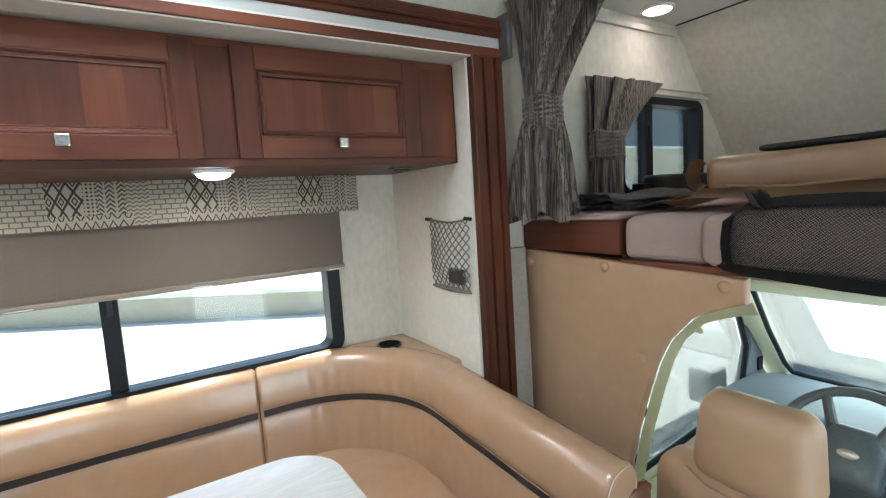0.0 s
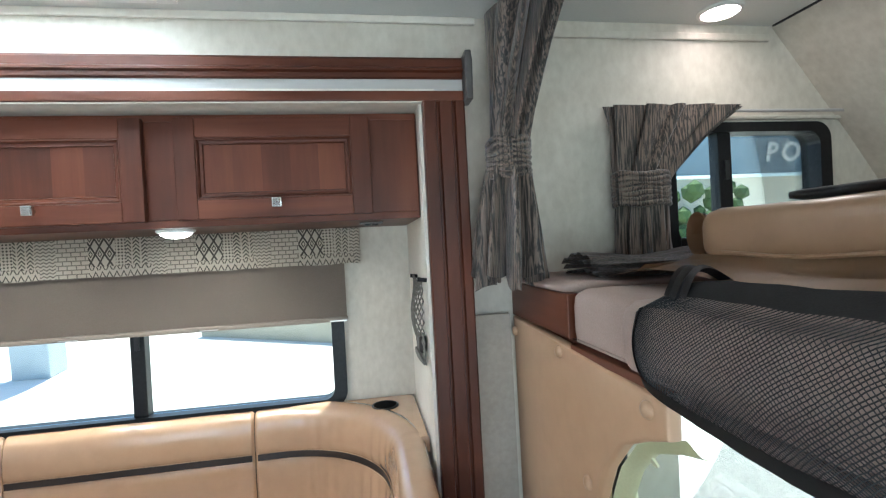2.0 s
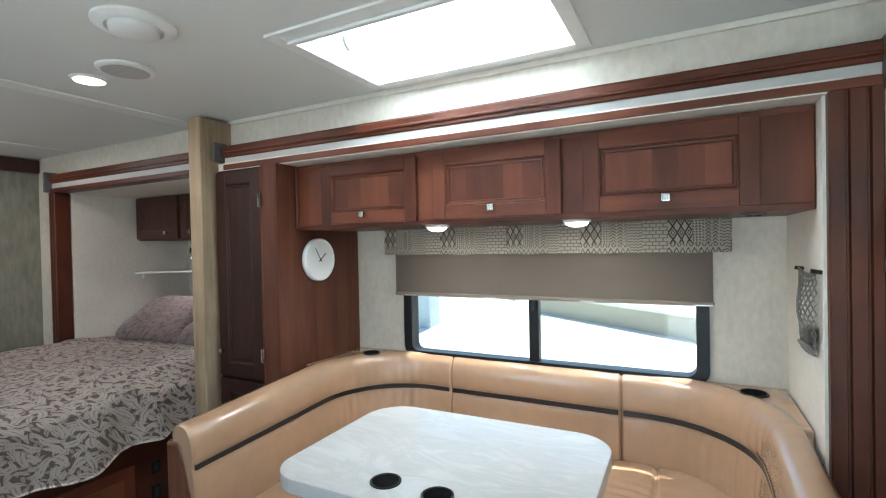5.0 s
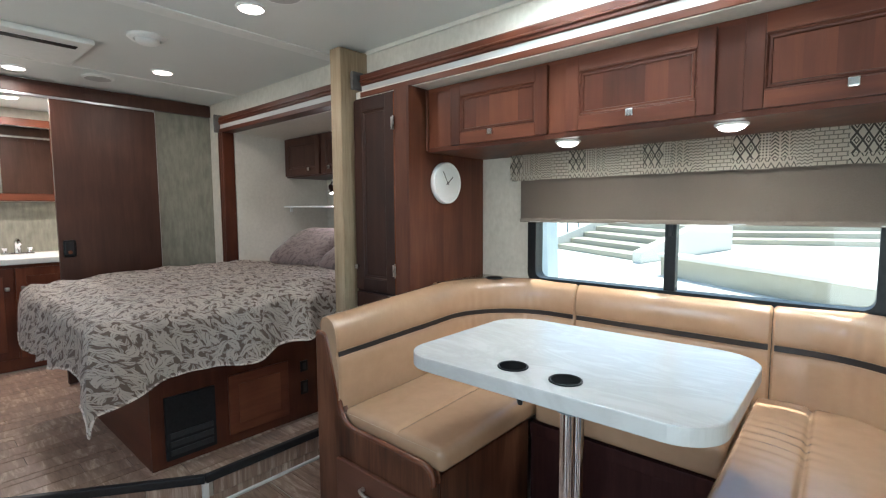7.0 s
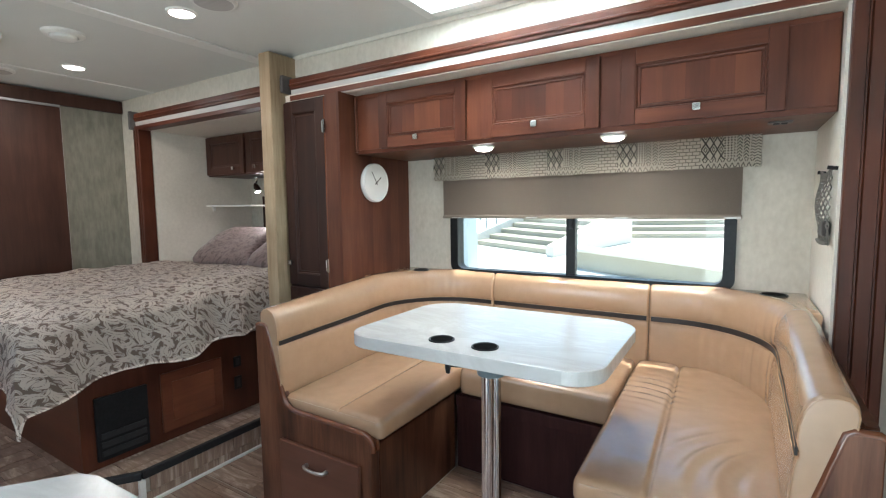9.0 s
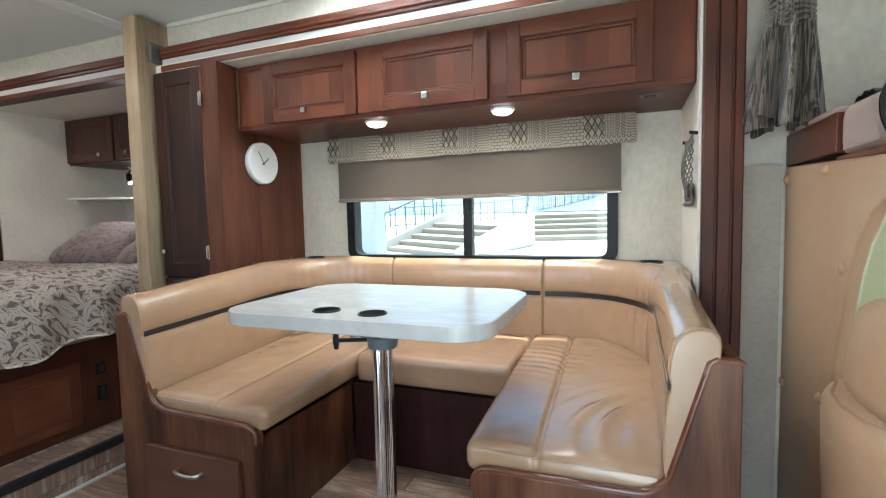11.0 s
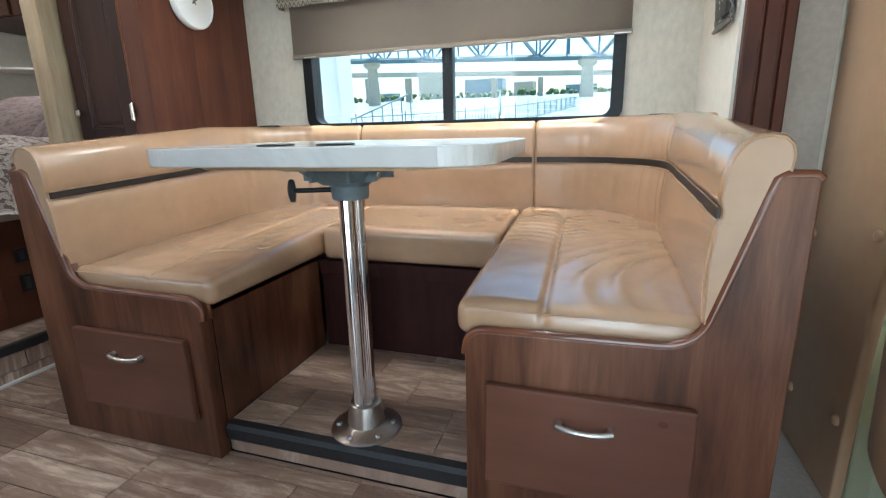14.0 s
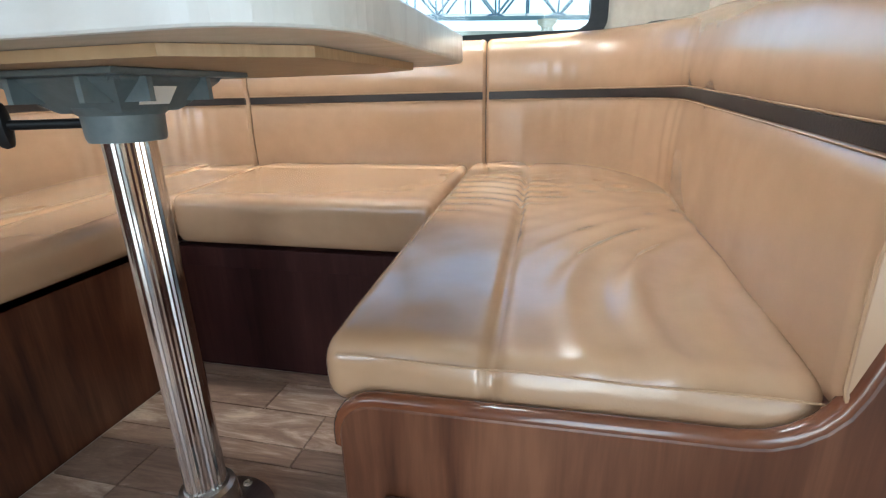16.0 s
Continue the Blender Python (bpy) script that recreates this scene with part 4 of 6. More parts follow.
# table
t = thing("dinette_table", (0.335, 1.075, SLIDE_Z), "white marbled laminate table on a chrome pedestal", "table")
pts = []
for cx, cy, a0, r in ((0.733, 1.450, 0, 0.125), (-0.116, 1.444, 90, 0.135), (-0.112, 0.824, 180, 0.105), (0.735, 0.826, 270, 0.105)):
    ox, oy = cx - r * (1 if cx > 0 else -1), cy - r * (1 if cy > 1 else -1)
    pts += [(ox + r * math.cos(radians(a0 + 7.5 * k)), oy + r * math.sin(radians(a0 + 7.5 * k))) for k in range(13)]
part("tabletop", prism(pts, "z", 0.853, 0.894, bevel=0.003), "marble", t)
part("underside", prism([(0.66, 0.97), (0.66, 1.30), (0.56, 1.39), (0.06, 1.39), (-0.05, 1.30), (-0.05, 0.97), (0.06, 0.885), (0.56, 0.885)], "z", 0.8420, 0.8525), "edge_ply", t, "pale plywood underside")
# a flat black disc paints the dark depth of each cup holder
for cx, cy in ((0.228, 0.920), (0.384, 0.914)):
    part("well", lathe([(0.0355, 0.8970), (0.002, 0.8971)], (cx, cy, 0), 32), "well_shade", t, "flat black disc painted as the shaded cup well")
    part("cup_holder", lathe([(0.0415, 0.8945), (0.0415, 0.8975), (0.039, 0.8988), (0.0365, 0.8975), (0.035, 0.8955), (0.002, 0.8950)], (cx, cy, 0), 36), "black", t, "black cup holder", smooth=True)
PX, PY = 0.331, 1.062
part("bracket", lathe([(0.058, 0.800), (0.052, 0.793), (0.048, 0.790), (0.047, 0.762), (0.045, 0.757), (0.036, 0.756)], (PX, PY, 0), 28), "grey_plastic", t, "slate plastic mounting collar", smooth=True)
bm = bmesh.new()
for a in range(4):
    d = Vector((math.cos(radians(45 + 90 * a)), math.sin(radians(45 + 90 * a)), 0))
    n = Vector((-d.y, d.x, 0)) * 0.006
    q = [Vector((PX, PY, 0)) + d * r + Vector((0, 0, z)) for r, z in ((0.045, 0.79), (0.045, 0.842), (0.128, 0.842), (0.128, 0.835))]
    lo, hi = [bm.verts.new(v - n) for v in q], [bm.verts.new(v + n) for v in q]
    bm.faces.new(lo), bm.faces.new(hi)
    for k in range(4):
        bm.faces.new((lo[k], lo[(k + 1) % 4], hi[(k + 1) % 4], hi[k]))
add_box(bm, PX - 0.115, PX + 0.115, PY - 0.115, PY + 0.115, 0.8345, 0.8415, bevel=0.002)
for k in (-0.05, 0.05):
    add_box(bm, PX + k - 0.004, PX + k + 0.004, PY - 0.098, PY + 0.098, 0.806, 0.834)
    add_box(bm, PX - 0.098, PX + 0.098, PY + k - 0.004, PY + k + 0.004, 0.806, 0.834)
bmesh.ops.recalc_face_normals(bm, faces=bm.faces)
part("plate", bm, "grey_plastic", t, "ribbed slate mounting plate")
bm = bmesh.new()
rings = []
for z in (0.150, 0.775):
    rings.append([bm.verts.new((PX + (0.0325 if k % 2 else 0.0308) * math.cos(math.pi * k / 32), PY + (0.0325 if k % 2 else 0.0308) * math.sin(math.pi * k / 32), z)) for k in range(64)])
for k in range(64):
    bm.faces.new((rings[0][k], rings[0][(k + 1) % 64], rings[1][(k + 1) % 64], rings[1][k]))
part("pole", bm, "chrome", t, "fluted chrome pole")
part("foot", lathe([(0.100, 0.098), (0.100, 0.103), (0.094, 0.107), (0.060, 0.112), (0.052, 0.118), (0.047, 0.165), (0.044, 0.178), (0.036, 0.182), (0.033, 0.180)], (PX, PY, 0), 40), "brushed", t, "brushed metal floor flange", smooth=True)
for a in range(6):
    th = radians(20 + 60 * a)
    part("bolt", lathe([(0.0085, 0.0), (0.0085, 0.003), (0.005, 0.006), (0.002, 0.0055)], (PX + 0.079 * math.cos(th), PY + 0.079 * math.sin(th), 0.1085), 10), "steel", t, smooth=True)
part("hopper", lathe([(0.126, 0.834), (0.122, 0.829), (0.072, 0.797), (0.066, 0.794)], (PX, PY, 0), 4, Matrix.Rotation(radians(45), 3, "Z")), "grey_plastic", t, "tapered slate plastic socket")
kd = Vector((-0.92, -0.38, 0)).normalized()
k0 = Vector((PX, PY, 0.781))
kn = part("knob", tube([k0 + kd * 0.04, k0 + kd * 0.140], 0.0065, 10), "black", t, "black clamp screw", smooth=True)
turn = kd.to_track_quat("Z", "Y").to_matrix()
flat = Matrix.Rotation(math.atan2(kd.y, kd.x), 3, "Z") @ Matrix.Diagonal((1.0, 0.42, 1.15)) @ Matrix.Rotation(-math.atan2(kd.y, kd.x), 3, "Z")
part("grip", lathe([(0.010, 0), (0.024, 0.003), (0.026, 0.010), (0.024, 0.016), (0.012, 0.020), (0.004, 0.0205)], k0 + kd * 0.135, 18, flat @ turn), "black", kn, smooth=True)
tilt = pose(PX + 0.0735, PY - 0.012, 0.8150, 0, -52, 0)
bm = box(-0.016, 0.016, -0.024, 0.024, 0.0, 0.0012)
bmesh.ops.transform(bm, matrix=tilt, verts=bm.verts)
lb = part("sticker", bm, "white_plastic", t, "small white label with fine print")
for k in range(6):
    bm = box(-0.013 + 0.0046 * k, -0.0112 + 0.0046 * k, -0.020, 0.020 - 0.012 * (k > 3), 0.0012, 0.0016)
    bmesh.ops.transform(bm, matrix=tilt, verts=bm.verts)
    part("print_line", bm, "bracket", lb)


# ---- overhead cabinet, wardrobe and window dressing ----
def raised_door(name, x0, x1, z0, z1, y, parent, mat_rail="cherry_x", mat_stile="cherry_z", mat_panel="cherry_z", rail=0.052, thick=0.02):
    """A framed cabinet door facing -y with a recessed, moulded panel."""
    d = part(name, box(x0, x0 + rail, y, y + thick, z0, z1, bevel=0.003), mat_stile, parent)
    part("stile", box(x1 - rail, x1, y, y + thick, z0, z1, bevel=0.003), mat_stile, d)
    for a, b in ((z0, z0 + rail), (z1 - rail, z1)):
        part("rail", box(x0 + rail, x1 - rail, y + 0.0006, y + thick, a, b, bevel=0.003), mat_rail, d)
    a0, a1, c0, c1 = x0 + rail, x1 - rail, z0 + rail, z1 - rail
    bm = bmesh.new()
    ring = lambda i, yy: [bm.verts.new(p) for p in ((a0 + i, yy, c0 + i), (a1 - i, yy, c0 + i), (a1 - i, yy, c1 - i), (a0 + i, yy, c1 - i))]
    rows = [ring(0, y + 0.0025), ring(0.003, y + 0.0015), ring(0.006, y + 0.004), ring(0.008, y + 0.0075), ring(0.013, y + 0.0085), ring(0.016, y + 0.0075), ring(0.018, y + 0.0115)]
    for a, b in zip(rows, rows[1:]):
        for k in range(4):
            bm.faces.new((a[k], a[(k + 1) % 4], b[(k + 1) % 4], b[k]))
    bmesh.ops.recalc_face_normals(bm, faces=bm.faces)
    part("bead", bm, mat_rail, d)
    n = max(1, round((a1 - a0) / 0.075)) if (a1 - a0) > (c1 - c0) else 1
    for k in range(n):
        u0, u1 = a0 + 0.014 + (a1 - a0 - 0.028) * k / n, a0 + 0.014 + (a1 - a0 - 0.028) * (k + 1) / n
        part("panel", box(u0, u1, y + 0.0112, y + thick - 0.004, c0 + 0.012, c1 - 0.012), mat_panel, d)
    return d


def square_knob(x, z, y, parent):
    bm = lathe([(0.006, 0.0), (0.005, 0.012), (0.008, 0.016)], (x, y, z), 12, Matrix.Rotation(radians(90), 3, "X"))
    add_box(bm, x - 0.013, x + 0.013, y - 0.027, y - 0.015, z - 0.013, z + 0.013, bevel=0.004)
    return part("knob", bm, "knob_nickel", parent, "square brushed nickel knob")


CABY = 1.562
t = thing("overhead_cabinet", (0.30, 1.80, 1.59), "long cherry wood overhead cabinet with three panelled doors", "cabinet")
part("bottom", box(-0.675, 1.255, CABY + 0.003, 2.018, 1.586, 1.600), "panel_z", t, "wood underside")
part("top", box(-0.675, 1.255, CABY + 0.003, 2.018, 1.866, 1.880), "cherry_x", t)
part("face_bottom", box(-0.675, 1.255, CABY, CABY + 0.02, 1.5865, 1.606, bevel=0.002), "cherry_x", t)
part("face_top", box(-0.675, 1.255, CABY, CABY + 0.02, 1.862, 1.8805, bevel=0.002), "cherry_x", t)
for a, b in ((-0.675, -0.500), (-0.050, 0.070), (0.530, 0.645), (1.105, 1.255)):
    part("stile", box(a, b, CABY, CABY + 0.0195, 1.606, 1.862, bevel=0.002), "cherry_z", t)
part("interior", box(-0.60, 1.24, CABY + 0.30, CABY + 0.31, 1.602, 1.864), "walnut_dark", t)
for a, b, kx in ((-0.515, -0.027, -0.282), (0.051, 0.550, 0.298), (0.625, 1.125, 0.877)):
    d = raised_door("door", a, b, 1.603, 1.868, CABY - 0.021, t)
    square_knob(kx, 1.640, CABY - 0.020, d)
part("edge_bead", box(1.2555, 1.2565, CABY - 0.004, CABY + 0.012, 1.587, 1.876), "cherry_z", t)
part("edge_bead", tube([(-0.670, CABY - 0.008, 1.595), (-0.670, CABY - 0.008, 1.874)], 0.007), "cherry_z", t, smooth=True)


def puck(name, x, y, z, r, mat, label, group, down=0.012, housing="white_plastic"):
    t = thing(name, (x, y, z), label, "lamp", group)
    part("bezel", lathe([(r, 0.0), (r, -0.004), (r * 0.94, -0.008), (r * 0.84, -0.009), (r * 0.82, -0.006)], (x, y, z), 32), housing, t, smooth=True)
    part("lens", lathe([(r * 0.83, -0.006), (r * 0.75, -0.006 - down * 0.5), (r * 0.45, -0.006 - down * 0.9), (r * 0.05, -0.006 - down)], (x, y, z), 32), mat, t, "lit frosted lens", smooth="all")
    return t


puck("puck_light", 0.007, 1.655, 1.5855, 0.050, "lamp_warm", "lit round puck light under the overhead cabinet", "puck lights", 0.018)
puck("puck_light", 0.578, 1.660, 1.5855, 0.050, "lamp_warm", "lit round puck light under the overhead cabinet", "puck lights", 0.018)
t = thing("cabinet_switch", (1.12, 1.68, 1.585), "small grey switch plate under the overhead cabinet", "switch")
part("plate", box(1.085, 1.155, 1.65, 1.70, 1.580, 1.5855, bevel=0.003), "bracket", t)
part("rocker", box(1.10, 1.118, 1.662, 1.688, 1.576, 1.5798, bevel=0.001), "black", t)
part("rocker", box(1.122, 1.140, 1.662, 1.688, 1.576, 1.5798, bevel=0.001), "black", t)

# wardrobe beside the dinette; the shade on its front is put into a darker cherry
t = thing("wardrobe", (-0.8980, 1.72, SLIDE_Z), "tall cherry wood wardrobe with a narrow panelled door", "wardrobe")
part("side_panel", box(-0.7000, -0.6830, 1.442, 2.018, SLIDE_Z, 1.884), "panel_z", t)
part("carcass", box(-1.1030, -0.7010, 1.470, 2.018, SLIDE_Z, 1.884), "shaded_cherry", t)
d = raised_door("door", -1.0880, -0.7930, 0.90, 1.872, 1.446, t, "shaded_cherry", "shaded_cherry", "shaded_cherry", rail=0.06)
raised_door("door", -1.0880, -0.7930, 0.18, 0.885, 1.446, t, "shaded_cherry", "shaded_cherry", "shaded_cherry", rail=0.06)
part("front_edge", box(-0.7880, -0.7010, 1.448, 1.469, SLIDE_Z, 1.884, bevel=0.002), "panel_z", t)
part("stile_edge", box(-0.7920, -0.7850, 1.4465, 1.458, 0.2, 1.87), "edge", t)
for hz in (1.725, 1.016):
    h = part("hinge", box(-0.8000, -0.7850, 1.436, 1.4455, hz - 0.030, hz + 0.030, bevel=0.002), "chrome", t, "nickel hinge")
    part("pin", tube([(-0.7850, 1.438, hz - 0.034), (-0.7850, 1.438, hz + 0.034)], 0.005), "chrome", h, smooth=True)
square_knob(-1.0580, 1.02, 1.446, d)

# clock on the wardrobe's side
t = thing("wall_clock", (-0.6830, 1.686, 1.445), "plain white round wall clock with thin grey hands", "clock")
turn = Matrix.Rotation(radians(90), 3, "Y")
part("case", lathe([(0.098, 0.0), (0.103, 0.006), (0.103, 0.026), (0.099, 0.031), (0.094, 0.030), (0.093, 0.026)], (-0.6830, 1.686, 1.445), 56, turn), "clock_white", t, smooth=True)
part("face", lathe([(0.0935, 0.0262), (0.03, 0.0265)], (-0.6830, 1.686, 1.445), 56, turn), "clock_white", t)
for ang, ln, wd in ((-32, 0.066, 0.0018), (52, 0.048, 0.0026)):
    a = radians(ang)
    d = Vector((0, math.sin(a), math.cos(a)))
    part("hand", tube([Vector((-0.6545, 1.686, 1.445)) - d * 0.012, Vector((-0.6545, 1.686, 1.445)) + d * ln], wd, 6), "bracket", t, "thin grey clock hand")
part("hub", lathe([(0.005, 0.026), (0.005, 0.030), (0.002, 0.031)], (-0.6830, 1.686, 1.445), 12, turn), "bracket", t)

# valance and roller blind
t = thing("valance", (0.306, 1.99, 1.456), "window valance in a taupe geometric print fabric", "valance")
wav = lambda u, v: 0.004 * math.sin(u * 40) * (1 - v) + 0.002 * math.sin(u * 97 + 1)
part("front", sheet(lambda u, v: Vector((-0.462 + 1.54 * u, 1.956 + wav(u, v), 1.457 + 0.128 * v + 0.0015 * math.sin(u * 60) * (1 - v))), 120, 6, 0.004), "print", t, smooth=True)
part("end", sheet(lambda u, v: Vector((-0.463 + 0.002 * math.sin(9 * v), 1.958 + 0.060 * u, 1.458 + 0.127 * v)), 4, 4, 0.004), "print", t)
part("end", sheet(lambda u, v: Vector((1.080 + 0.002 * math.sin(9 * v), 1.958 + 0.060 * u, 1.458 + 0.127 * v)), 4, 4, 0.004), "print", t)
t = thing("roller_blind", (0.30, 1.995, 1.25), "taupe roller blind drawn halfway down", "blind")
part("cloth", sheet(lambda u, v: Vector((-0.420 + 1.44 * u, 1.990 + 0.0025 * math.sin(u * 7) + 0.001 * math.sin(u * 31), 1.262 + 0.30 * v)), 60, 4, 0.0015), "blind", t, smooth=True)
part("hem_bar", box(-0.422, 1.024, 1.983, 1.998, 1.247, 1.265, bevel=0.005), "blind", t, "taupe hem bar")
for k in range(4):
    part("clip", box(-0.36 + 0.44 * k, -0.30 + 0.44 * k, 1.981, 1.9826, 1.250, 1.253), "brushed", t)

# net bag on the slide's end wall
t = thing("net_bag", (1.25, 1.57, 1.25), "crocheted net pocket hanging on the white end wall", "net")
part("peg", tube([(1.2575, 1.505, 1.412), (1.232, 1.505, 1.416)], 0.006), "black", t, "black hook", smooth=True)
part("contents", soft_box(1.232, 1.254, 1.54, 1.62, 1.205, 1.255, 0.010, (6, 8, 6)), "stripe", t, "dark folded cloth inside", smooth="all")
part("peg", tube([(1.2575, 1.740, 1.410), (1.235, 1.740, 1.413)], 0.006), "black", t, smooth=True)
bm = bmesh.new()


def net_at(u, v):
    bag = 0.012 + 0.022 * math.sin(math.pi * min(1, 1.15 * (1 - v))) * math.sin(math.pi * u)
    sag = -0.012 * math.sin(math.pi * u) * v
    return Vector((1.256 - bag, 1.505 + 0.235 * u * (0.93 + 0.07 * v) + 0.006 * math.sin(6 * v), 1.182 + 0.232 * v + sag))


for k in range(-8, 9):
    for sgn in (1, -1):
        line = []
        for j in range(17):
            v = j / 16
            u = (k / 8 + v * 1.0) if sgn > 0 else (k / 8 + 1 - v)
            if 0 <= u <= 1:
                line.append(net_at(u + 0.02 * noise.noise(Vector((k, j, sgn))), v))
        if len(line) > 2:
            tube(line, 0.0021, 5, bm=bm)
part("mesh", bm, "net_cord", t, "grey-brown knotted cord", kind="stuff")
part("rim", tube([net_at(k / 12, 1) for k in range(13)], 0.0035, 6), "net_cord", t, smooth=True)
part("gather", tube([net_at(k / 12, 0) + Vector((-0.004, 0, 0.004)) for k in range(13)], [0.004 + 0.006 * math.sin(math.pi * k / 12) for k in range(13)], 6), "net_cord", t, smooth=True)

# ---- ceiling fittings ----
# the last fitting goes with the added bathroom lamp, out of view
for x, y in ((-1.03, 0.88), (-2.30, 0.97), (-2.82, 0.36), (-3.8, 0.45)):
    puck("ceiling_light", x, y, CEIL - 0.0005, 0.060, "lamp_cab", "lit recessed round ceiling light", "ceiling lights", 0.010)
puck("ceiling_light", 2.16, 1.47, CEIL - 0.0005, 0.062, "lamp_cab", "lit round ceiling light over the cab bunk", "ceiling lights", 0.010)
for x, y, r in ((-0.815, 0.89, 0.090), (-2.73, 0.745, 0.085)):
    t = thing("ceiling_speaker", (x, y, CEIL), "round white ceiling speaker with a grey grille", "speaker", "ceiling speakers")
    part("bezel", lathe([(r, 0), (r, -0.006), (r * 0.9, -0.012), (r * 0.82, -0.012)], (x, y, CEIL - 0.0005), 40), "white_plastic", t, smooth=True)
    part("grille", lathe([(r * 0.82, -0.0125), (r * 0.4, -0.0155), (r * 0.02, -0.016)], (x, y, CEIL - 0.0005), 40), "grey_trim", t, smooth=True)
for x, y, r in ((-0.440, 0.705, 0.105), (-1.72, 0.71, 0.085)):
    t = thing("smoke_alarm", (x, y, CEIL), "round white ceiling vent with a stepped rim", "ceiling vent", "round ceiling vents")
    part("rim", lathe([(r, 0), (r, -0.008), (r * 0.88, -0.016), (r * 0.7, -0.018), (r * 0.64, -0.012), (r * 0.62, -0.012)], (x, y, CEIL - 0.0005), 40), "white_plastic", t, smooth=True)
    part("cap", lathe([(r * 0.62, -0.010), (r * 0.60, -0.026), (r * 0.52, -0.032), (r * 0.05, -0.034)], (x, y, CEIL - 0.0005), 40), "white_plastic", t, smooth=True)
t = thing("air_conditioner", (-2.2, 0.35, CEIL), "white ceiling air-conditioner grille with a dark slot", "air conditioner")
part("housing", box(-2.45, -1.95, 0.05, 0.555, CEIL - 0.030, CEIL - 0.0005, bevel=0.012), "white_plastic", t)
part("slot", box(-2.08, -2.03, 0.12, 0.50, CEIL - 0.0325, CEIL - 0.0305), "black", t, "dark air slot")

# ---- bed ----
t = thing("bed", (-2.0, 1.3, STEP), "bed on a cherry wood base under a grey damask duvet", "bed")
part("base_side", box(-1.425, -1.405, 0.535, 1.56, STEP, 0.60), "cherry_z", t)
part("base_foot", box(-2.62, -1.4255, 0.535, 0.555, STEP, 0.60), "cherry_x", t)
part("mattress", soft_box(-2.64, -1.38, 0.42, 2.30, 0.58, 0.86, 0.06, (12, 16, 4)), "mattress", t, smooth="all")
cd = part("access_door", box(-1.404, -1.390, 0.880, 1.205, 0.200, 0.500, bevel=0.004), "cherry_y", t)
part("panel", box(-1.3898, -1.3865, 0.930, 1.155, 0.250, 0.450, bevel=0.003), "cherry_y", cd)
vt = part("heater_grille", box(-1.404, -1.385, 0.590, 0.812, 0.185, 0.478, bevel=0.004), "black", t, "black heater grille")
for k in range(3):
    part("louvre", box(-1.386, -1.380, 0.605, 0.797, 0.205 + 0.040 * k, 0.232 + 0.040 * k, bevel=0.003), "rubber", vt)
for z0, z1 in ((0.415, 0.475), (0.285, 0.36)):
    o = part("outlet", box(-1.404, -1.397, 1.285, 1.330, z0, z1, bevel=0.002), "black", t, "black outlet plate")
    part("socket", box(-1.3968, -1.3945, 1.297, 1.318, z0 + 0.012, z1 - 0.012, bevel=0.001), "rubber", o)


def duvet_at(u, v):
    """u across from the near side (0) to the far side (1), v from foot (0) to head (1); the rim hangs down."""
    x = -1.30 - 1.46 * u
    y = 0.36 + 1.72 * v
    z = 0.905 + 0.030 * math.sin(math.pi * min(1, v * 1.2)) + 0.022 * noise.noise(Vector((x * 2.2, y * 2.2, 0))) + 0.018 * noise.noise(Vector((x * 6, y * 6, 4))) + 0.008 * noise.noise(Vector((x * 15, y * 11, 8)))
    return Vector((x, y, z))


def duvet(a, b):
    # a, b run past 0..1 over the edges, where the cloth hangs
    u, v = min(max(a, 0), 1), min(max(b, 0), 1)
    p = duvet_at(u, v)
    side, foot, far = max(0.0, -a), max(0.0, -b), max(0.0, a - 1)
    drop = max(side, foot, far) + 0.20 * min(max(side, far), foot)
    round_in = 0.05
    fold = 0.028 * math.sin(p.y * 17 + 2 * math.sin(p.y * 5)) * min(1, side * 6) 
    foldf = 0.030 * math.sin(p.x * 15 + 1.5 * math.sin(p.x * 6)) * min(1, foot * 6)
    p.x += min(side, round_in) * 0.9 - min(far, round_in) * 0.9 + fold * (1 if side else 0) + 0.10 * side * 0.4
    p.y -= min(foot, round_in) * 0.9 - foldf * (1 if foot else 0) + foot * 0.05
    p.z -= max(0.0, drop - 0.02) + 0.5 * min(drop, 0.02)
    edge = math.exp(-((min(u, 1 - u) / 0.05) ** 2)) + math.exp(-((v / 0.05) ** 2))
    p.z -= 0.03 * min(1, edge)
    return p


def duvet_edge(i, j):
    """The cloth's own run: the near side hangs longest at the foot corner, with an uneven hem."""
    b = -0.30 * (1 + 0.10 * math.sin(11 * i)) + (1.30 + 0.03 * math.sin(11 * i)) * j
    hang = 0.34 - 0.15 * min(1.0, max(0.0, b) * 1.1) + 0.022 * math.sin(13 * j + 0.6) + 0.012 * math.sin(29 * j)
    return duvet(-hang + (1.22 + hang) * i, b)


bm = sheet(duvet_edge, 130, 120, 0.018)
t = solo("duvet", bm, "duvet", "grey damask duvet with a brown leaf pattern, rumpled over the bed", "duvet", smooth="all")
part("hem", tube([duvet_edge(0.0, k / 120) for k in range(121)], 0.004, 6), "duvet", t, "stitched hem along the hanging side", smooth=True)
part("hem", tube([duvet_edge(k / 130, 0.0) for k in range(131)], 0.004, 6), "duvet", t, smooth=True)


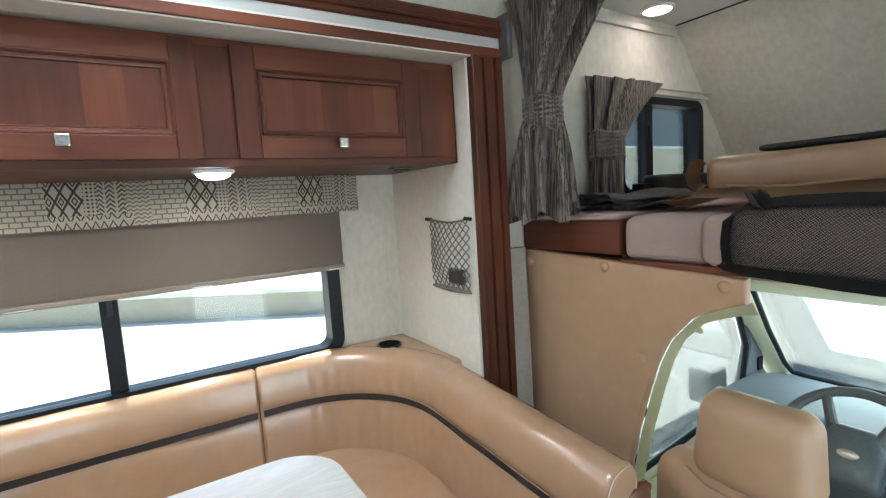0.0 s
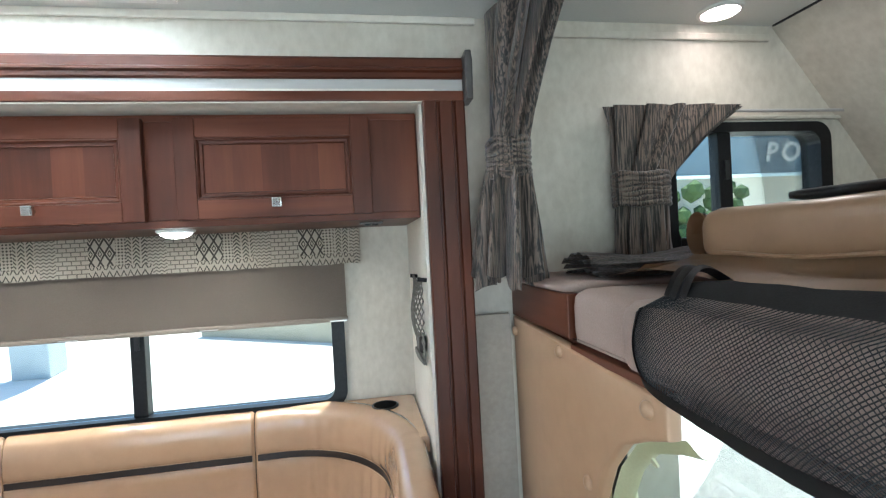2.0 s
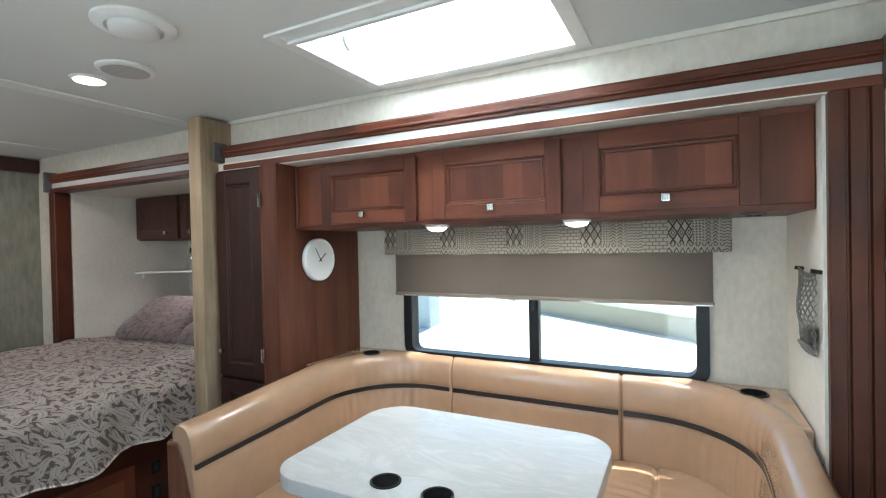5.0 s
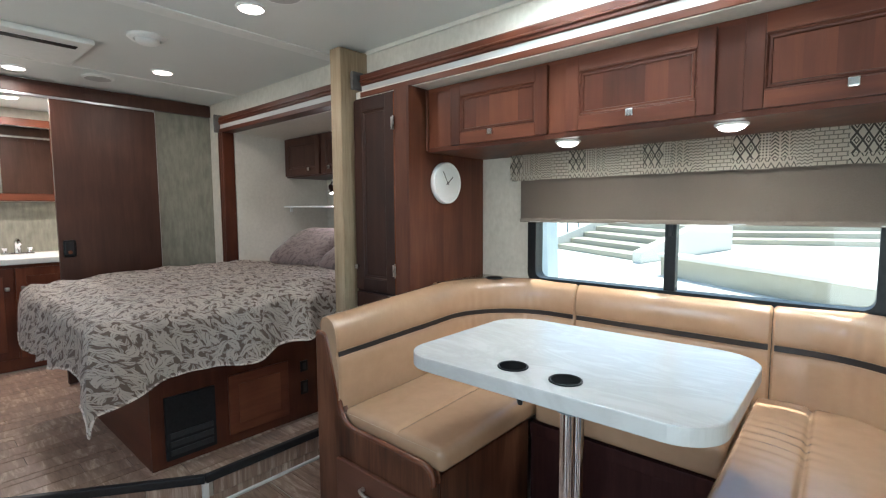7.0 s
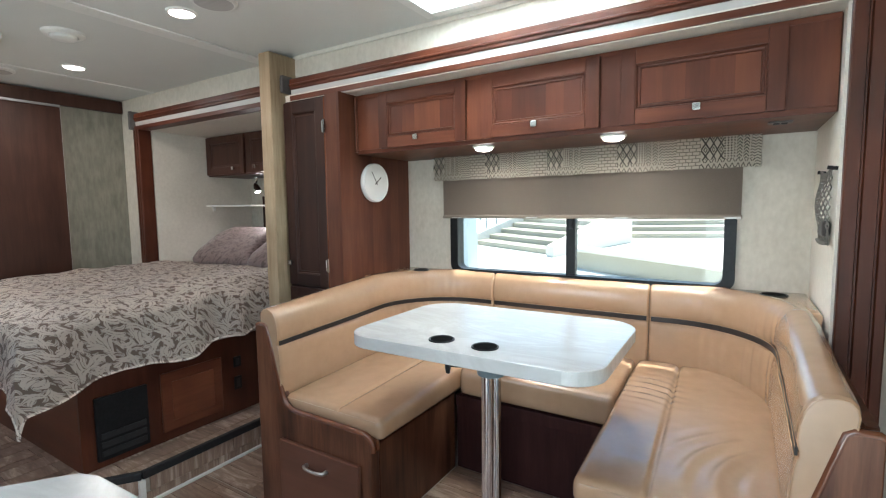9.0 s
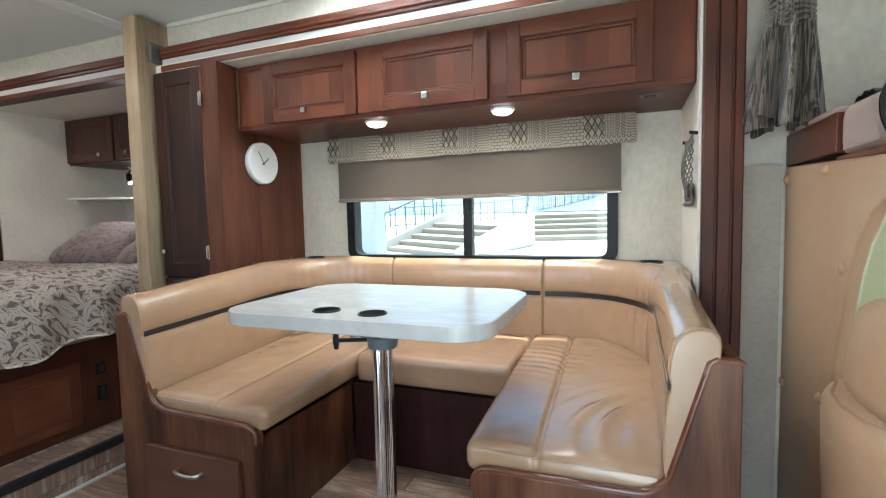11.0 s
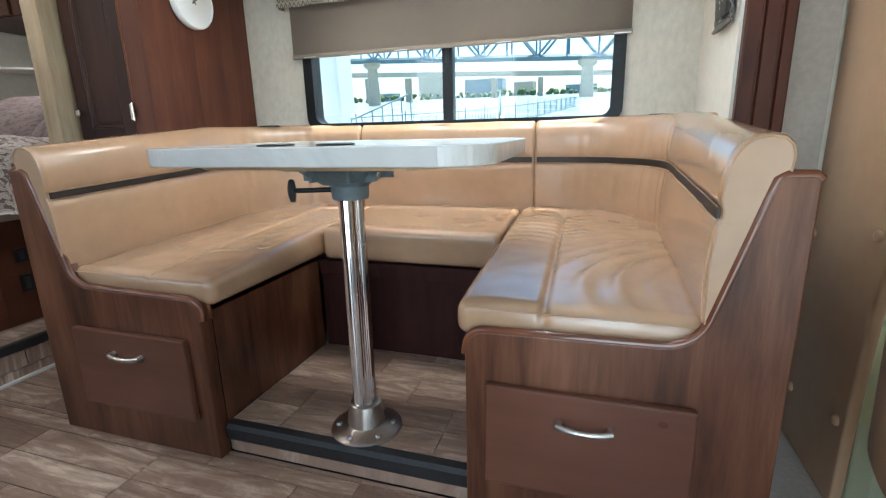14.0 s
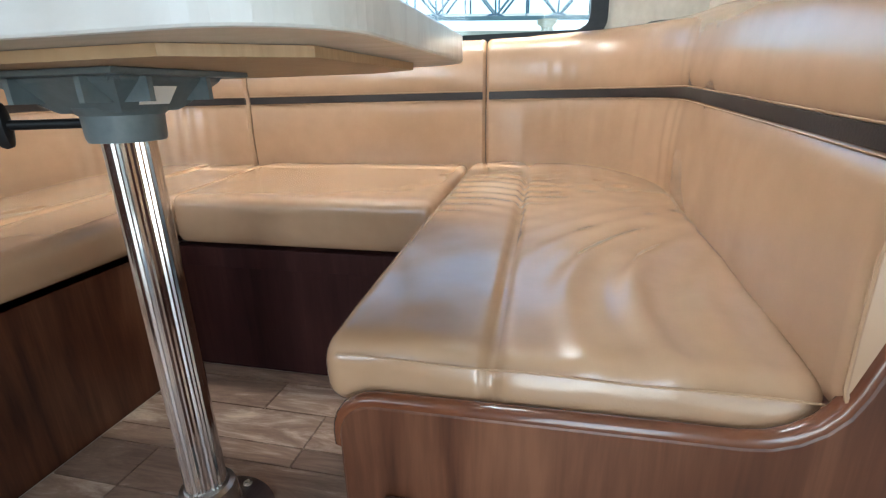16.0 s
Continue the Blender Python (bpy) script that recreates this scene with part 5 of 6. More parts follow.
def pillow(cx, cy, cz, w, d, tilt, turn_z):
    def f(p):
        q = Vector((p.x / (w / 2), p.y / (d / 2), 0))
        k = max(0.0, (1 - min(1, abs(q.x)) ** 3) * (1 - min(1, abs(q.y)) ** 3))
        p.z *= 0.25 + 0.95 * math.sqrt(k)
        p.x *= 1 - 0.05 * (1 - abs(q.y))
        p.y *= 1 - 0.05 * (1 - abs(q.x))
        p.z += wrinkles(p, 0.008, 8)
        return p
    bm = soft_box(-w / 2, w / 2, -d / 2, d / 2, -0.085, 0.085, 0.05, (26, 20, 4), f)
    bmesh.ops.transform(bm, matrix=pose(cx, cy, cz, tilt, 0, turn_z), verts=bm.verts)
    solo("pillow", bm, "pillow", "mauve damask pillow propped at the bed head", "pillow", smooth="all", group="bed pillows")


pillow(-2.30, 1.98, 1.02, 0.64, 0.44, 30, 4)
pillow(-1.66, 1.98, 1.02, 0.64, 0.44, 30, -3)
solo("headboard", box(-2.45, -1.40, 2.335, 2.368, 0.86, 1.42, bevel=0.004), "walnut_dark", "dark wood headboard panel", "headboard")
t = thing("bed_cabinet", (-2.0, 2.15, 1.57), "dark cherry overhead cabinet above the bed", "cabinet")
part("body", box(-2.645, -1.14, 1.985, 2.365, 1.575, 1.885), "dark_door", t)
for a in range(3):
    x0 = -2.635 + 0.50 * a
    d = raised_door("door", x0, x0 + 0.47, 1.585, 1.878, 1.964, t, "dark_door", "dark_door", "dark_door")
    square_knob(x0 + 0.36 - 0.24 * (a % 2), 1.625, 1.965, d)
t = thing("corner_shelf", (-2.55, 2.2, 1.34), "thin white corner shelf beside the bed head", "shelf")
part("board", prism([(-2.646, 1.95), (-2.646, 2.366), (-2.30, 2.366), (-2.30, 2.22)], "z", 1.335, 1.348, bevel=0.003), "white_plastic", t)
part("shelf_bracket", box(-2.644, -2.632, 2.0, 2.02, 1.30, 1.334), "white_plastic", t)
part("shelf_bracket", box(-2.44, -2.42, 2.345, 2.366, 1.30, 1.334), "white_plastic", t)
t = thing("reading_lamp", (-2.30, 2.30, 1.53), "small chrome swivel reading lamp, lit", "lamp")
part("mount", lathe([(0.028, 0), (0.028, -0.008), (0.012, -0.012), (0.009, -0.03)], (-2.33, 2.2, 1.574), 20), "chrome", t, smooth=True)
part("arm", tube([(-2.33, 2.2, 1.545), (-2.33, 2.19, 1.515), (-2.315, 2.18, 1.50)], 0.008), "chrome", t, smooth=True)
part("head", lathe([(0.012, 0.03), (0.020, 0.015), (0.030, -0.02), (0.034, -0.045), (0.030, -0.044)], (-2.31, 2.175, 1.49), 20, Matrix.Rotation(radians(-25), 3, "Y")), "chrome", t, smooth=True)
part("bulb", lathe([(0.026, -0.035), (0.024, -0.044), (0.004, -0.046)], (-2.31, 2.175, 1.49), 16, Matrix.Rotation(radians(-25), 3, "Y")), "lamp_warm", t, smooth=True)

# ---- rear wall and bathroom ----
t = thing("door_1", (RX, 0.85, STEP), "dark cherry sliding bathroom door, half open", "door", kind="structure")
part("leaf", box(RX + 0.002, RX + 0.036, 0.545, 1.150, STEP + 0.01, CEIL - 0.117, bevel=0.003), "dark_door", t)
la = part("latch", box(RX + 0.036, RX + 0.046, 0.565, 0.632, 1.015, 1.125, bevel=0.012), "black", t, "black recessed latch")
part("turn", lathe([(0.012, 0), (0.012, 0.01), (0.004, 0.011)], (RX + 0.046, 0.598, 1.045), 14, Matrix.Rotation(radians(90), 3, "Y")), "edge", la)
t = thing("vanity", (-3.9, 0.3, STEP), "cherry wood bathroom vanity with a white top", "vanity")
part("body", box(-4.29, -3.70, -0.30, 0.97, STEP, 0.93), "cherry_z", t)
part("top", box(-4.295, -3.66, -0.31, 0.975, 0.931, 0.975, bevel=0.010), "white_plastic", t, "white moulded top")
for a, b, k in ((-0.06, 0.385, 0.345), (0.395, 0.80, 0.435)):
    d = part("door", box(-3.70, -3.682, a, b, STEP + 0.09, 0.905, bevel=0.004), "cherry_z", t)
    part("panel", box(-3.6815, -3.678, a + 0.06, b - 0.06, STEP + 0.15, 0.845, bevel=0.003), "cherry_z", d)
    part("knob", box(-3.682, -3.655, k - 0.013, k + 0.013, 0.745, 0.771, bevel=0.004), "brushed", d)
t = thing("faucet", (-4.1, 0.47, 0.975), "chrome bathroom faucet on the vanity", "faucet")
part("base", box(-4.13, -4.07, 0.37, 0.57, 0.9752, 0.992, bevel=0.008), "chrome", t)
part("spout", tube([(-4.10, 0.47, 0.99), (-4.10, 0.47, 1.06), (-4.08, 0.47, 1.09), (-4.02, 0.47, 1.085), (-3.99, 0.47, 1.06)], [0.024, 0.02, 0.017, 0.014, 0.012], 12), "chrome", t, smooth=True)
for yy in (0.395, 0.545):
    part("tap", lathe([(0.018, 0), (0.014, 0.02), (0.020, 0.04), (0.004, 0.045)], (-4.10, yy, 0.991), 14), "chrome", t, smooth=True)
t = thing("bathroom_mirror", (-4.28, 0.3, 1.4), "cherry-framed medicine cabinet mirror", "mirror")
part("mirror_frame", box(-4.298, -4.20, -0.30, 0.80, 1.40, 2.06, bevel=0.004), "cherry_y", t)
part("glass", box(-4.1995, -4.196, -0.24, 0.735, 1.46, 2.00), "mirror", t)
wall("bath_backsplash", box(-4.2995, -4.290, -0.30, 0.97, 0.98, 1.395), "green_grey", "grey-green textured bathroom wall panel", "wall")

# kitchen counter at the edge of the walk
t = thing("kitchen_counter", (0.3, -0.5, 0.0), "white marbled kitchen counter with a chamfered corner", "counter")
pts = [(0.64, -0.005), (0.20, -0.018), (0.165, -0.03), (0.145, -0.055), (0.02, -0.22), (-0.02, -0.30), (-0.02, -0.978), (0.64, -0.978)]
part("worktop", prism(pts, "z", 0.872, 0.912, bevel=0.003), "marble", t)
part("body", prism([(0.60, -0.06), (0.22, -0.07), (0.05, -0.29), (0.05, -0.975), (0.60, -0.975)], "z", 0.0, 0.871), "cherry_z", t)


# ---- cab opening, bunk and curtains ----
ARCH = [(0.842, 1.262), (0.842, 1.206), (0.90, 1.184), (0.97, 1.150), (1.03, 1.082), (1.063, 1.015), (1.098, 0.905), (1.130, 0.785), (1.158, 0.650), (1.180, 0.500), (1.192, 0.300), (1.195, 0.0)]
t = thing("cab_wall_panel", (1.52, 1.35, 0.0), "tan leather-covered wall panel with covered buttons beside the cab", "wall panel", kind="structure")
part("panel", prism([(1.545, 0.0), (1.545, 1.292)] + ARCH, "x", 1.507, 1.535, bevel=0.008, seg=3), "cab_leather", t, smooth=True)
for y, z in ((1.522, 1.252), (1.215, 1.258), (0.885, 1.240), (1.100, 1.024), (1.205, 0.680), (1.515, 0.62), (1.23, 0.22), (1.50, 0.16)):
    part("button", lathe([(0.0145, 0.0), (0.0145, 0.003), (0.011, 0.008), (0.005, 0.010), (0.001, 0.0105)], (1.5068, y, z), 18, Matrix.Rotation(radians(-90), 3, "Y")), "cab_leather", t, smooth=True)


TRIM = ARCH[1:]


def arch_trim(i, j):
    k = i * (len(TRIM) - 1)
    a = min(int(k), len(TRIM) - 2)
    f = k - a
    y, z = (TRIM[a][n] * (1 - f) + TRIM[a + 1][n] * f for n in (0, 1))
    turn = min(1.0, max(0.0, k / 4.0))
    inner = 0.012 * (0.6 + 0.4 * math.sin(math.pi * i))
    return Vector((1.537 + 0.040 * j ** 0.8, y - inner * j * turn, z - 0.035 * j * (1 - turn) - 0.01 * math.sin(math.pi * j)))


wall("cab_pillar_trim", sheet(arch_trim, 44, 8, 0.012), "cream_trim", "cream moulded trim round the cab opening", "trim", smooth=True)
bm = lathe([(0.013, 0), (0.013, 0.004), (0.004, 0.006)], (1.575, 0.985, 1.110), 12, Matrix.Rotation(radians(-120), 3, "Y"))
solo("trim_bolt", bm, "cream_trim", "cream plastic bolt cap in the pillar trim", "bolt", smooth=True)

# bunk platform, fascia and mattresses
t = thing("bunk_platform", (2.2, 0.4, 1.26), "over-cab bunk platform with a cherry wood end fascia", "bunk")
part("board", box(1.54, 2.97, -0.97, 1.555, 1.262, 1.281), "cherry_y", t)
part("front_lip", box(1.500, 1.538, -0.96, 0.83, 1.264, 1.2815, bevel=0.004), "mattress", t, "mauve fabric-wrapped front lip")
part("fascia", box(1.509, 1.539, 1.168, 1.553, 1.294, 1.389, bevel=0.003), "cherry_y", t)
part("fascia_return", box(1.540, 2.60, 1.168, 1.184, 1.2815, 1.3885, bevel=0.002), "cherry_x", t)
part("trim_strip", box(1.511, 1.539, 0.84, 1.166, 1.268, 1.2835, bevel=0.002), "cherry_y", t)
sag = lambda p: Vector((p.x, p.y, p.z + 0.004 * noise.noise(p * 5) - 0.003 * math.exp(-((p.y - 1.16) / 0.03) ** 2)))
solo("bunk_pad", soft_box(1.512, 2.90, 1.186, 1.552, 1.389, 1.409, 0.008, (30, 12, 3), sag), "mattress", "thin mauve fabric pad on the bunk ledge", "pad", smooth="all")
t = solo("bunk_mattress", soft_box(1.512, 2.93, 0.93, 1.162, 1.284, 1.402, 0.028, (30, 10, 6), sag), "mattress", "mauve-grey fabric bunk mattress section", "mattress", smooth="all", group="bunk mattresses")
part("welt", tube([(1.514, 0.955 + 0.02 * k, 1.297) for k in range(10)], 0.003, 6), "mattress", t, smooth=True)
t = solo("bunk_mattress", soft_box(1.490, 2.93, -0.96, 0.945, 1.2825, 1.404, 0.036, (30, 40, 6), sag), "mattress", "mauve-grey fabric bunk mattress section", "mattress", smooth="all", group="bunk mattresses")
part("welt", tube([(1.4935, -0.92 + 0.05 * k, 1.298) for k in range(37)], 0.003, 6), "mattress", t, smooth=True)

# safety net, folded down over the mattress edge
NY0, NY1 = 0.905, -0.95


def net_pt(u, v):
    """u along the bunk from the wall end, v from the hem (0) to the top band (1)."""
    y = NY0 + (NY1 - NY0) * u
    near = math.exp(-u / 0.025)
    belly = 0.030 * math.sin(math.pi * min(1, v * 1.1)) * (1 - near)
    rise = 0.026 * (1 - math.exp(-u / 0.12)) * (1 - v)
    z = 1.258 + rise + 0.163 * v + 0.010 * math.sin(u * 21 + 1) * (1 - v) + 0.012 * (1 - near) * v
    z += near * (0.5 - v) * 0.05
    back = 0.05 * max(0.0, v - 0.86) / 0.14
    x = 1.482 - belly - 0.008 * math.sin(u * 15) * v + 0.030 * near + back
    return Vector((x, y, z + 0.003 * noise.noise(Vector((u * 30, v * 3, 1)))))


t = thing("safety_net", (1.47, 0.0, 1.25), "black mesh safety net with webbing borders on the bunk edge", "net")
nu, nv = 300, 26
verts, faces = [], []


def strip(pts, w):
    base = len(verts)
    for k, p in enumerate(pts):
        d = (pts[min(k + 1, len(pts) - 1)] - pts[max(k - 1, 0)]).normalized()
        n = Vector((-1, 0, 0))
        s = d.cross(n).normalized() * w
        verts.extend([p - s, p + n * w * 0.8, p + s])
    for k in range(len(pts) - 1):
        for j in (0, 1):
            a = base + 3 * k + j
            faces.append((a, a + 1, a + 4, a + 3))


for k in range(-nv, nu):
    for sgn in (1, -1):
        pts = []
        for j in range(nv + 1):
            u = (k + (j if sgn > 0 else nv - j)) / nu
            if 0.0 <= u <= 1.0:
                wob = 0.0011 * noise.noise(Vector((k * 0.7, j * 0.7, 5 * sgn)))
                pts.append(net_pt(min(1, max(0, u + wob)), 0.10 + 0.86 * j / nv))
        if len(pts) > 2:
            strip(pts, 0.00062)
me = bpy.data.meshes.new("mesh")
me.from_pydata([tuple(v) for v in verts], [], faces)
me.materials.append(M["rubber"])
ob = new("mesh", me)
ob.parent, ob.matrix_parent_inverse = t, PLACE[t].inverted()
tagged(ob, "black diamond mesh", kind="stuff")
webs = (("top_band", 0.0, 1.0, 0.945, 1.06, 90, 4), ("hem_band", 0.0, 1.0, -0.04, 0.13, 90, 3), ("end_band", -0.002, 0.026, -0.03, 1.03, 4, 16))
for nm, u0, u1, v0, v1, a, b in webs:
    part(nm, sheet(lambda i, j, u0=u0, u1=u1, v0=v0, v1=v1: net_pt(u0 + (u1 - u0) * i, v0 + (v1 - v0) * j) + Vector((-0.003, 0, 0)), a, b, 0.003), "webbing", t, "black webbing band", smooth=True)
part("strap", sheet(lambda i, j: Vector((1.50 + 0.20 * i, 0.800 + 0.10 * i + 0.045 * (j - 0.5) + 0.02 * math.sin(4 * i), 1.418 + 0.035 * math.sin(math.pi * min(1, i * 1.3)) + 0.006 * math.sin(9 * j))), 14, 4, 0.003), "rubber", t, "black webbing strap", smooth=True)

# spare tan cushions stacked on the bunk
def stack_shape(p):
    p.z += 0.010 * math.sin(math.pi * min(1, max(0, (p.y + 0.8) / 1.9))) + wrinkles(p, 0.005, 5)
    p.x += 0.12 * (1.06 - p.y)
    return p


t = thing("spare_cushion", (2.0, 0.1, 1.41), "tan leather spare cushion with loose cover flaps lying on the bunk", "cushion")
part("body", soft_box(1.735, 2.42, -0.85, 1.065, 1.445, 1.546, 0.034, (26, 60, 8), stack_shape), "spare_leather", t, smooth="all")
part("welt", tube([(1.731 + 0.12 * (1.06 - y / 20), y / 20, 1.462 + 0.004 * math.sin(y)) for y in range(-16, 21)], 0.004, 6), "spare_leather", t, smooth=True)
part("flap", sheet(lambda i, j: Vector((1.742 + 0.222 * i - 0.125 * j - 0.02 * math.sin(i * 9) * j, 1.075 - 1.85 * i + 0.06 * j * (1 - i), 1.462 - 0.040 * j ** 0.7 + 0.018 * max(0, math.sin(i * 16 + 0.6)) * j + 0.004 * noise.noise(Vector((i * 20, j * 4, 2))))), 90, 10, 0.003), "spare_leather", t, "loose tan cover flap", smooth=True)
part("flap", sheet(lambda i, j: Vector((1.63 + 0.42 * i, 1.07 + (0.15 - 0.05 * i) * j, 1.448 - 0.032 * j ** 0.6 + 0.010 * math.sin(i * 8) * j)), 24, 8, 0.003), "spare_leather", t, smooth=True)
part("rolled_end", sheet(lambda i, j: Vector((1.765 + 0.05 * j, 1.085 + 0.030 * math.cos(2 * math.pi * i) * (1.15 - 0.5 * j) + 0.01, 1.500 + 0.040 * math.sin(2 * math.pi * i) * (1.15 - 0.4 * j))), 20, 6, 0.003), "spare_leather", t, smooth=True)
solo("seat_cover", sheet(lambda i, j: Vector((1.90 + 0.30 * i, 0.62 + 0.30 * j - 0.1 * i, 1.572 + 0.012 * math.sin(5 * i) * math.sin(4 * j) + 0.008 * (1 - j))), 14, 14, 0.008), "white_plastic", "crumpled white cloth on the spare cushion", "cloth", smooth=True)
solo("dark_cover", soft_box(1.86, 2.30, 0.70, 0.98, 1.553, 1.572, 0.008, (12, 12, 2)), "rubber", "dark folded cover under the white cloth", "cover", smooth="all")
solo("folded_cover", soft_box(1.56, 1.70, 0.30, 0.52, 1.410, 1.452, 0.012, (10, 10, 3), stack_shape), "rubber", "black folded fabric under the tan flap", "cover", smooth="all")


def fold_f(k):
    return lambda i, j: Vector((1.62 + 0.46 * i + 0.02 * j, 1.215 + 0.26 * j - 0.03 * math.sin(6 * i) + 0.01 * k, 1.411 + 0.014 * k + (0.016 + 0.006 * k) * math.sin(math.pi * min(1, max(0.02, j))) * (0.7 + 0.3 * math.sin(i * 7 + k)) + 0.004 * math.sin(j * 30 + i * 6)))


t = thing("folded_curtain", (1.85, 1.34, 1.41), "folded grey-brown striped curtain lying on the bunk pad", "curtain")
for k in range(3):
    part("fold", sheet(fold_f(k), 30, 18, 0.005), "curtain", t, smooth=True)
t = thing("window_sill_box", (2.25, 1.46, 1.41), "black fabric pouch standing below the bunk window", "pouch")
part("body", soft_box(2.08, 2.44, 1.42, 1.50, 1.4095, 1.520, 0.015, (12, 6, 6)), "rubber", t, smooth="all")
part("end_tab", box(2.01, 2.085, 1.44, 1.49, 1.4095, 1.49, bevel=0.006), "black", t)


def gathered(top, tie, foot, z_top, z_tie, z_foot, folds, name, label):
    """A curtain gathered by a tie. Sections are (cx, cy, half x, half y)."""
    def section(v):
        z = z_foot + (z_top - z_foot) * v
        if z > z_tie:
            f = ((z - z_tie) / (z_top - z_tie)) ** 1.25
            a, b = tie, top
        else:
            f = ((z_tie - z) / (z_tie - z_foot)) ** 0.62
            a, b = tie, foot
        return z, [a[k] * (1 - f) + b[k] * f for k in range(4)], f

    def at(u, v):
        z, (cx, cy, hx, hy), f = section(v)
        th = 2 * math.pi * u
        w = 1 + (0.20 + 0.24 * f) * math.sin(folds * th + 1.3 * math.sin(3 * v + 2 * th)) + 0.10 * noise.noise(Vector((6 * math.cos(th), 6 * math.sin(th), v * 5)))
        hem = 0.018 * math.sin(5 * th + 0.8) * max(0.0, 1 - v * 6) + 0.006 * math.sin(17 * th) * max(0.0, 1 - v * 9)
        return Vector((cx + hx * w * math.cos(th), cy + hy * w * math.sin(th), z + hem))
    t = thing(name, (tie[0], tie[1], z_foot), label, "curtain")
    bm = bmesh.new()
    nu, nv = 120, 60
    g = [[bm.verts.new(at(i / nu, j / nv)) for j in range(nv + 1)] for i in range(nu)]
    for i in range(nu):
        for j in range(nv):
            bm.faces.new((g[i][j], g[(i + 1) % nu][j], g[(i + 1) % nu][j + 1], g[i][j + 1]))
    bmesh.ops.recalc_face_normals(bm, faces=bm.faces)
    part("cloth", bm, "curtain", t, smooth="all")
    for k in range(7):
        z = z_tie - 0.042 + 0.014 * k
        ring = [(tie[0] + tie[2] * 1.22 * math.cos(2 * math.pi * a / 24), tie[1] + tie[3] * 1.22 * math.sin(2 * math.pi * a / 24), z + 0.004 * math.sin(a + k)) for a in range(24)]
        part("tie_fold", tube(ring, 0.0105, 6, closed=True), "curtain", t, smooth="all")
    return t


gathered((1.515, 1.325, 0.055, 0.185), (1.472, 1.402, 0.040, 0.046), (1.462, 1.415, 0.070, 0.092), 2.12, 1.715, 1.405, 10, "bunk_curtain", "grey-brown crinkled curtain gathered in a tie-back")
solo("curtain_track", box(1.488, 1.512, -0.90, 1.545, CEIL - 0.022, CEIL - 0.001, bevel=0.003), "white_plastic", "white ceiling curtain track", "curtain track", kind="structure")
gathered((2.035, 1.520, 0.165, 0.022), (1.915, 1.522, 0.070, 0.022), (1.915, 1.525, 0.065, 0.020), 1.885, 1.640, 1.42, 11, "window_curtain", "grey-brown crinkled curtain tied beside the bunk window")
solo("curtain_rod", tube([(1.845, 1.528, 1.872), (2.64, 1.528, 1.872)], 0.005), "grey_trim", "thin curtain rod over the bunk window", "curtain rod", smooth=True)

# ---- cab ----
t = thing("driver_seat", (1.75, 0.80, -0.12), "tan leather driver's seat with a high integral headrest", "car seat")


def headrest(p):
    k = (p.z - 0.81) / 0.22
    p.y = 0.823 + (p.y - 0.823) * (1.0 - 0.16 * max(0.0, k))
    p.x += 0.03 * k + 0.02 * ((p.y - 0.823) / 0.13) ** 2
    return p


def seat_back(p):
    k = (p.z - 0.25) / 0.57
    p.y = 0.823 + (p.y - 0.823) * (1.0 - 0.25 * max(0.0, k - 0.55) ** 1.2)
    p.x += -0.02 * k + 0.06 * ((p.y - 0.823) / 0.25) ** 2
    return p


part("headrest", soft_box(1.437, 1.547, 0.690, 0.956, 0.790, 0.990, 0.045, (12, 16, 12), headrest), "cab_leather", t, smooth="all")
part("backrest", soft_box(1.430, 1.585, 0.573, 1.073, 0.24, 0.800, 0.060, (12, 24, 24), seat_back), "cab_leather", t, smooth="all")
part("seat", soft_box(1.56, 2.06, 0.54, 1.05, 0.20, 0.37, 0.05, (16, 16, 6)), "cab_leather", t, smooth="all")
part("base", box(1.62, 2.0, 0.60, 0.99, -0.12, 0.205, bevel=0.01), "black", t)
part("piping", tube([(1.452, 0.698, 0.806), (1.425, 0.758, 0.800), (1.418, 0.823, 0.798), (1.425, 0.888, 0.800), (1.452, 0.948, 0.806)], 0.003, 6), "thread", t, smooth=True)

# door, pillars, roof lining, windscreen frame
t = thing("cab_door", (2.2, 1.36, -0.1), "cab door with a wide side window and pale inner trim", "car door", kind="structure")
DW = [(1.70, 0.44), (2.53, 0.53), (2.585, 0.76), (2.50, 0.95), (2.38, 1.06), (1.86, 1.08), (1.72, 1.00)]
bm = prism([(1.56, -0.12), (2.72, -0.12), (2.72, 0.55), (1.56, 0.42)], "y", 1.345, 1.40, bevel=0.01)
part("inner_panel", bm, "cream_trim", t)
part("pillar", prism([(1.56, 0.43), (1.66, 0.44), (1.68, 1.02), (1.84, 1.10), (1.84, 1.26), (1.56, 1.26)], "y", 1.345, 1.40, bevel=0.008), "cream_trim", t)
part("header", prism([(1.845, 1.085), (2.40, 1.07), (2.46, 1.26), (1.845, 1.26)], "y", 1.345, 1.40, bevel=0.008), "cream_trim", t)
part("window_seal", tube([(a, 1.350, b) for a, b in DW], 0.012, 8, closed=True), "black", t, "black window seal", smooth=True)
part("front_quarter", prism([(2.54, 0.54), (2.72, 0.55), (2.70, 0.82), (2.56, 1.00), (2.47, 1.08), (2.43, 1.07), (2.53, 0.94), (2.605, 0.76)], "y", 1.340, 1.385, bevel=0.008), "dash", t, "dark mirror sail panel")
part("switch_pad", box(2.66, 2.70, 1.333, 1.341, 0.63, 0.69, bevel=0.003), "black", t)
p = part("pane", prism(DW, "y", 1.372, 1.376), "glass", t)
p.visible_shadow = False
part("arm_rest", box(1.75, 2.45, 1.27, 1.345, 0.36, 0.42, bevel=0.02, seg=3), "cream_trim", t)
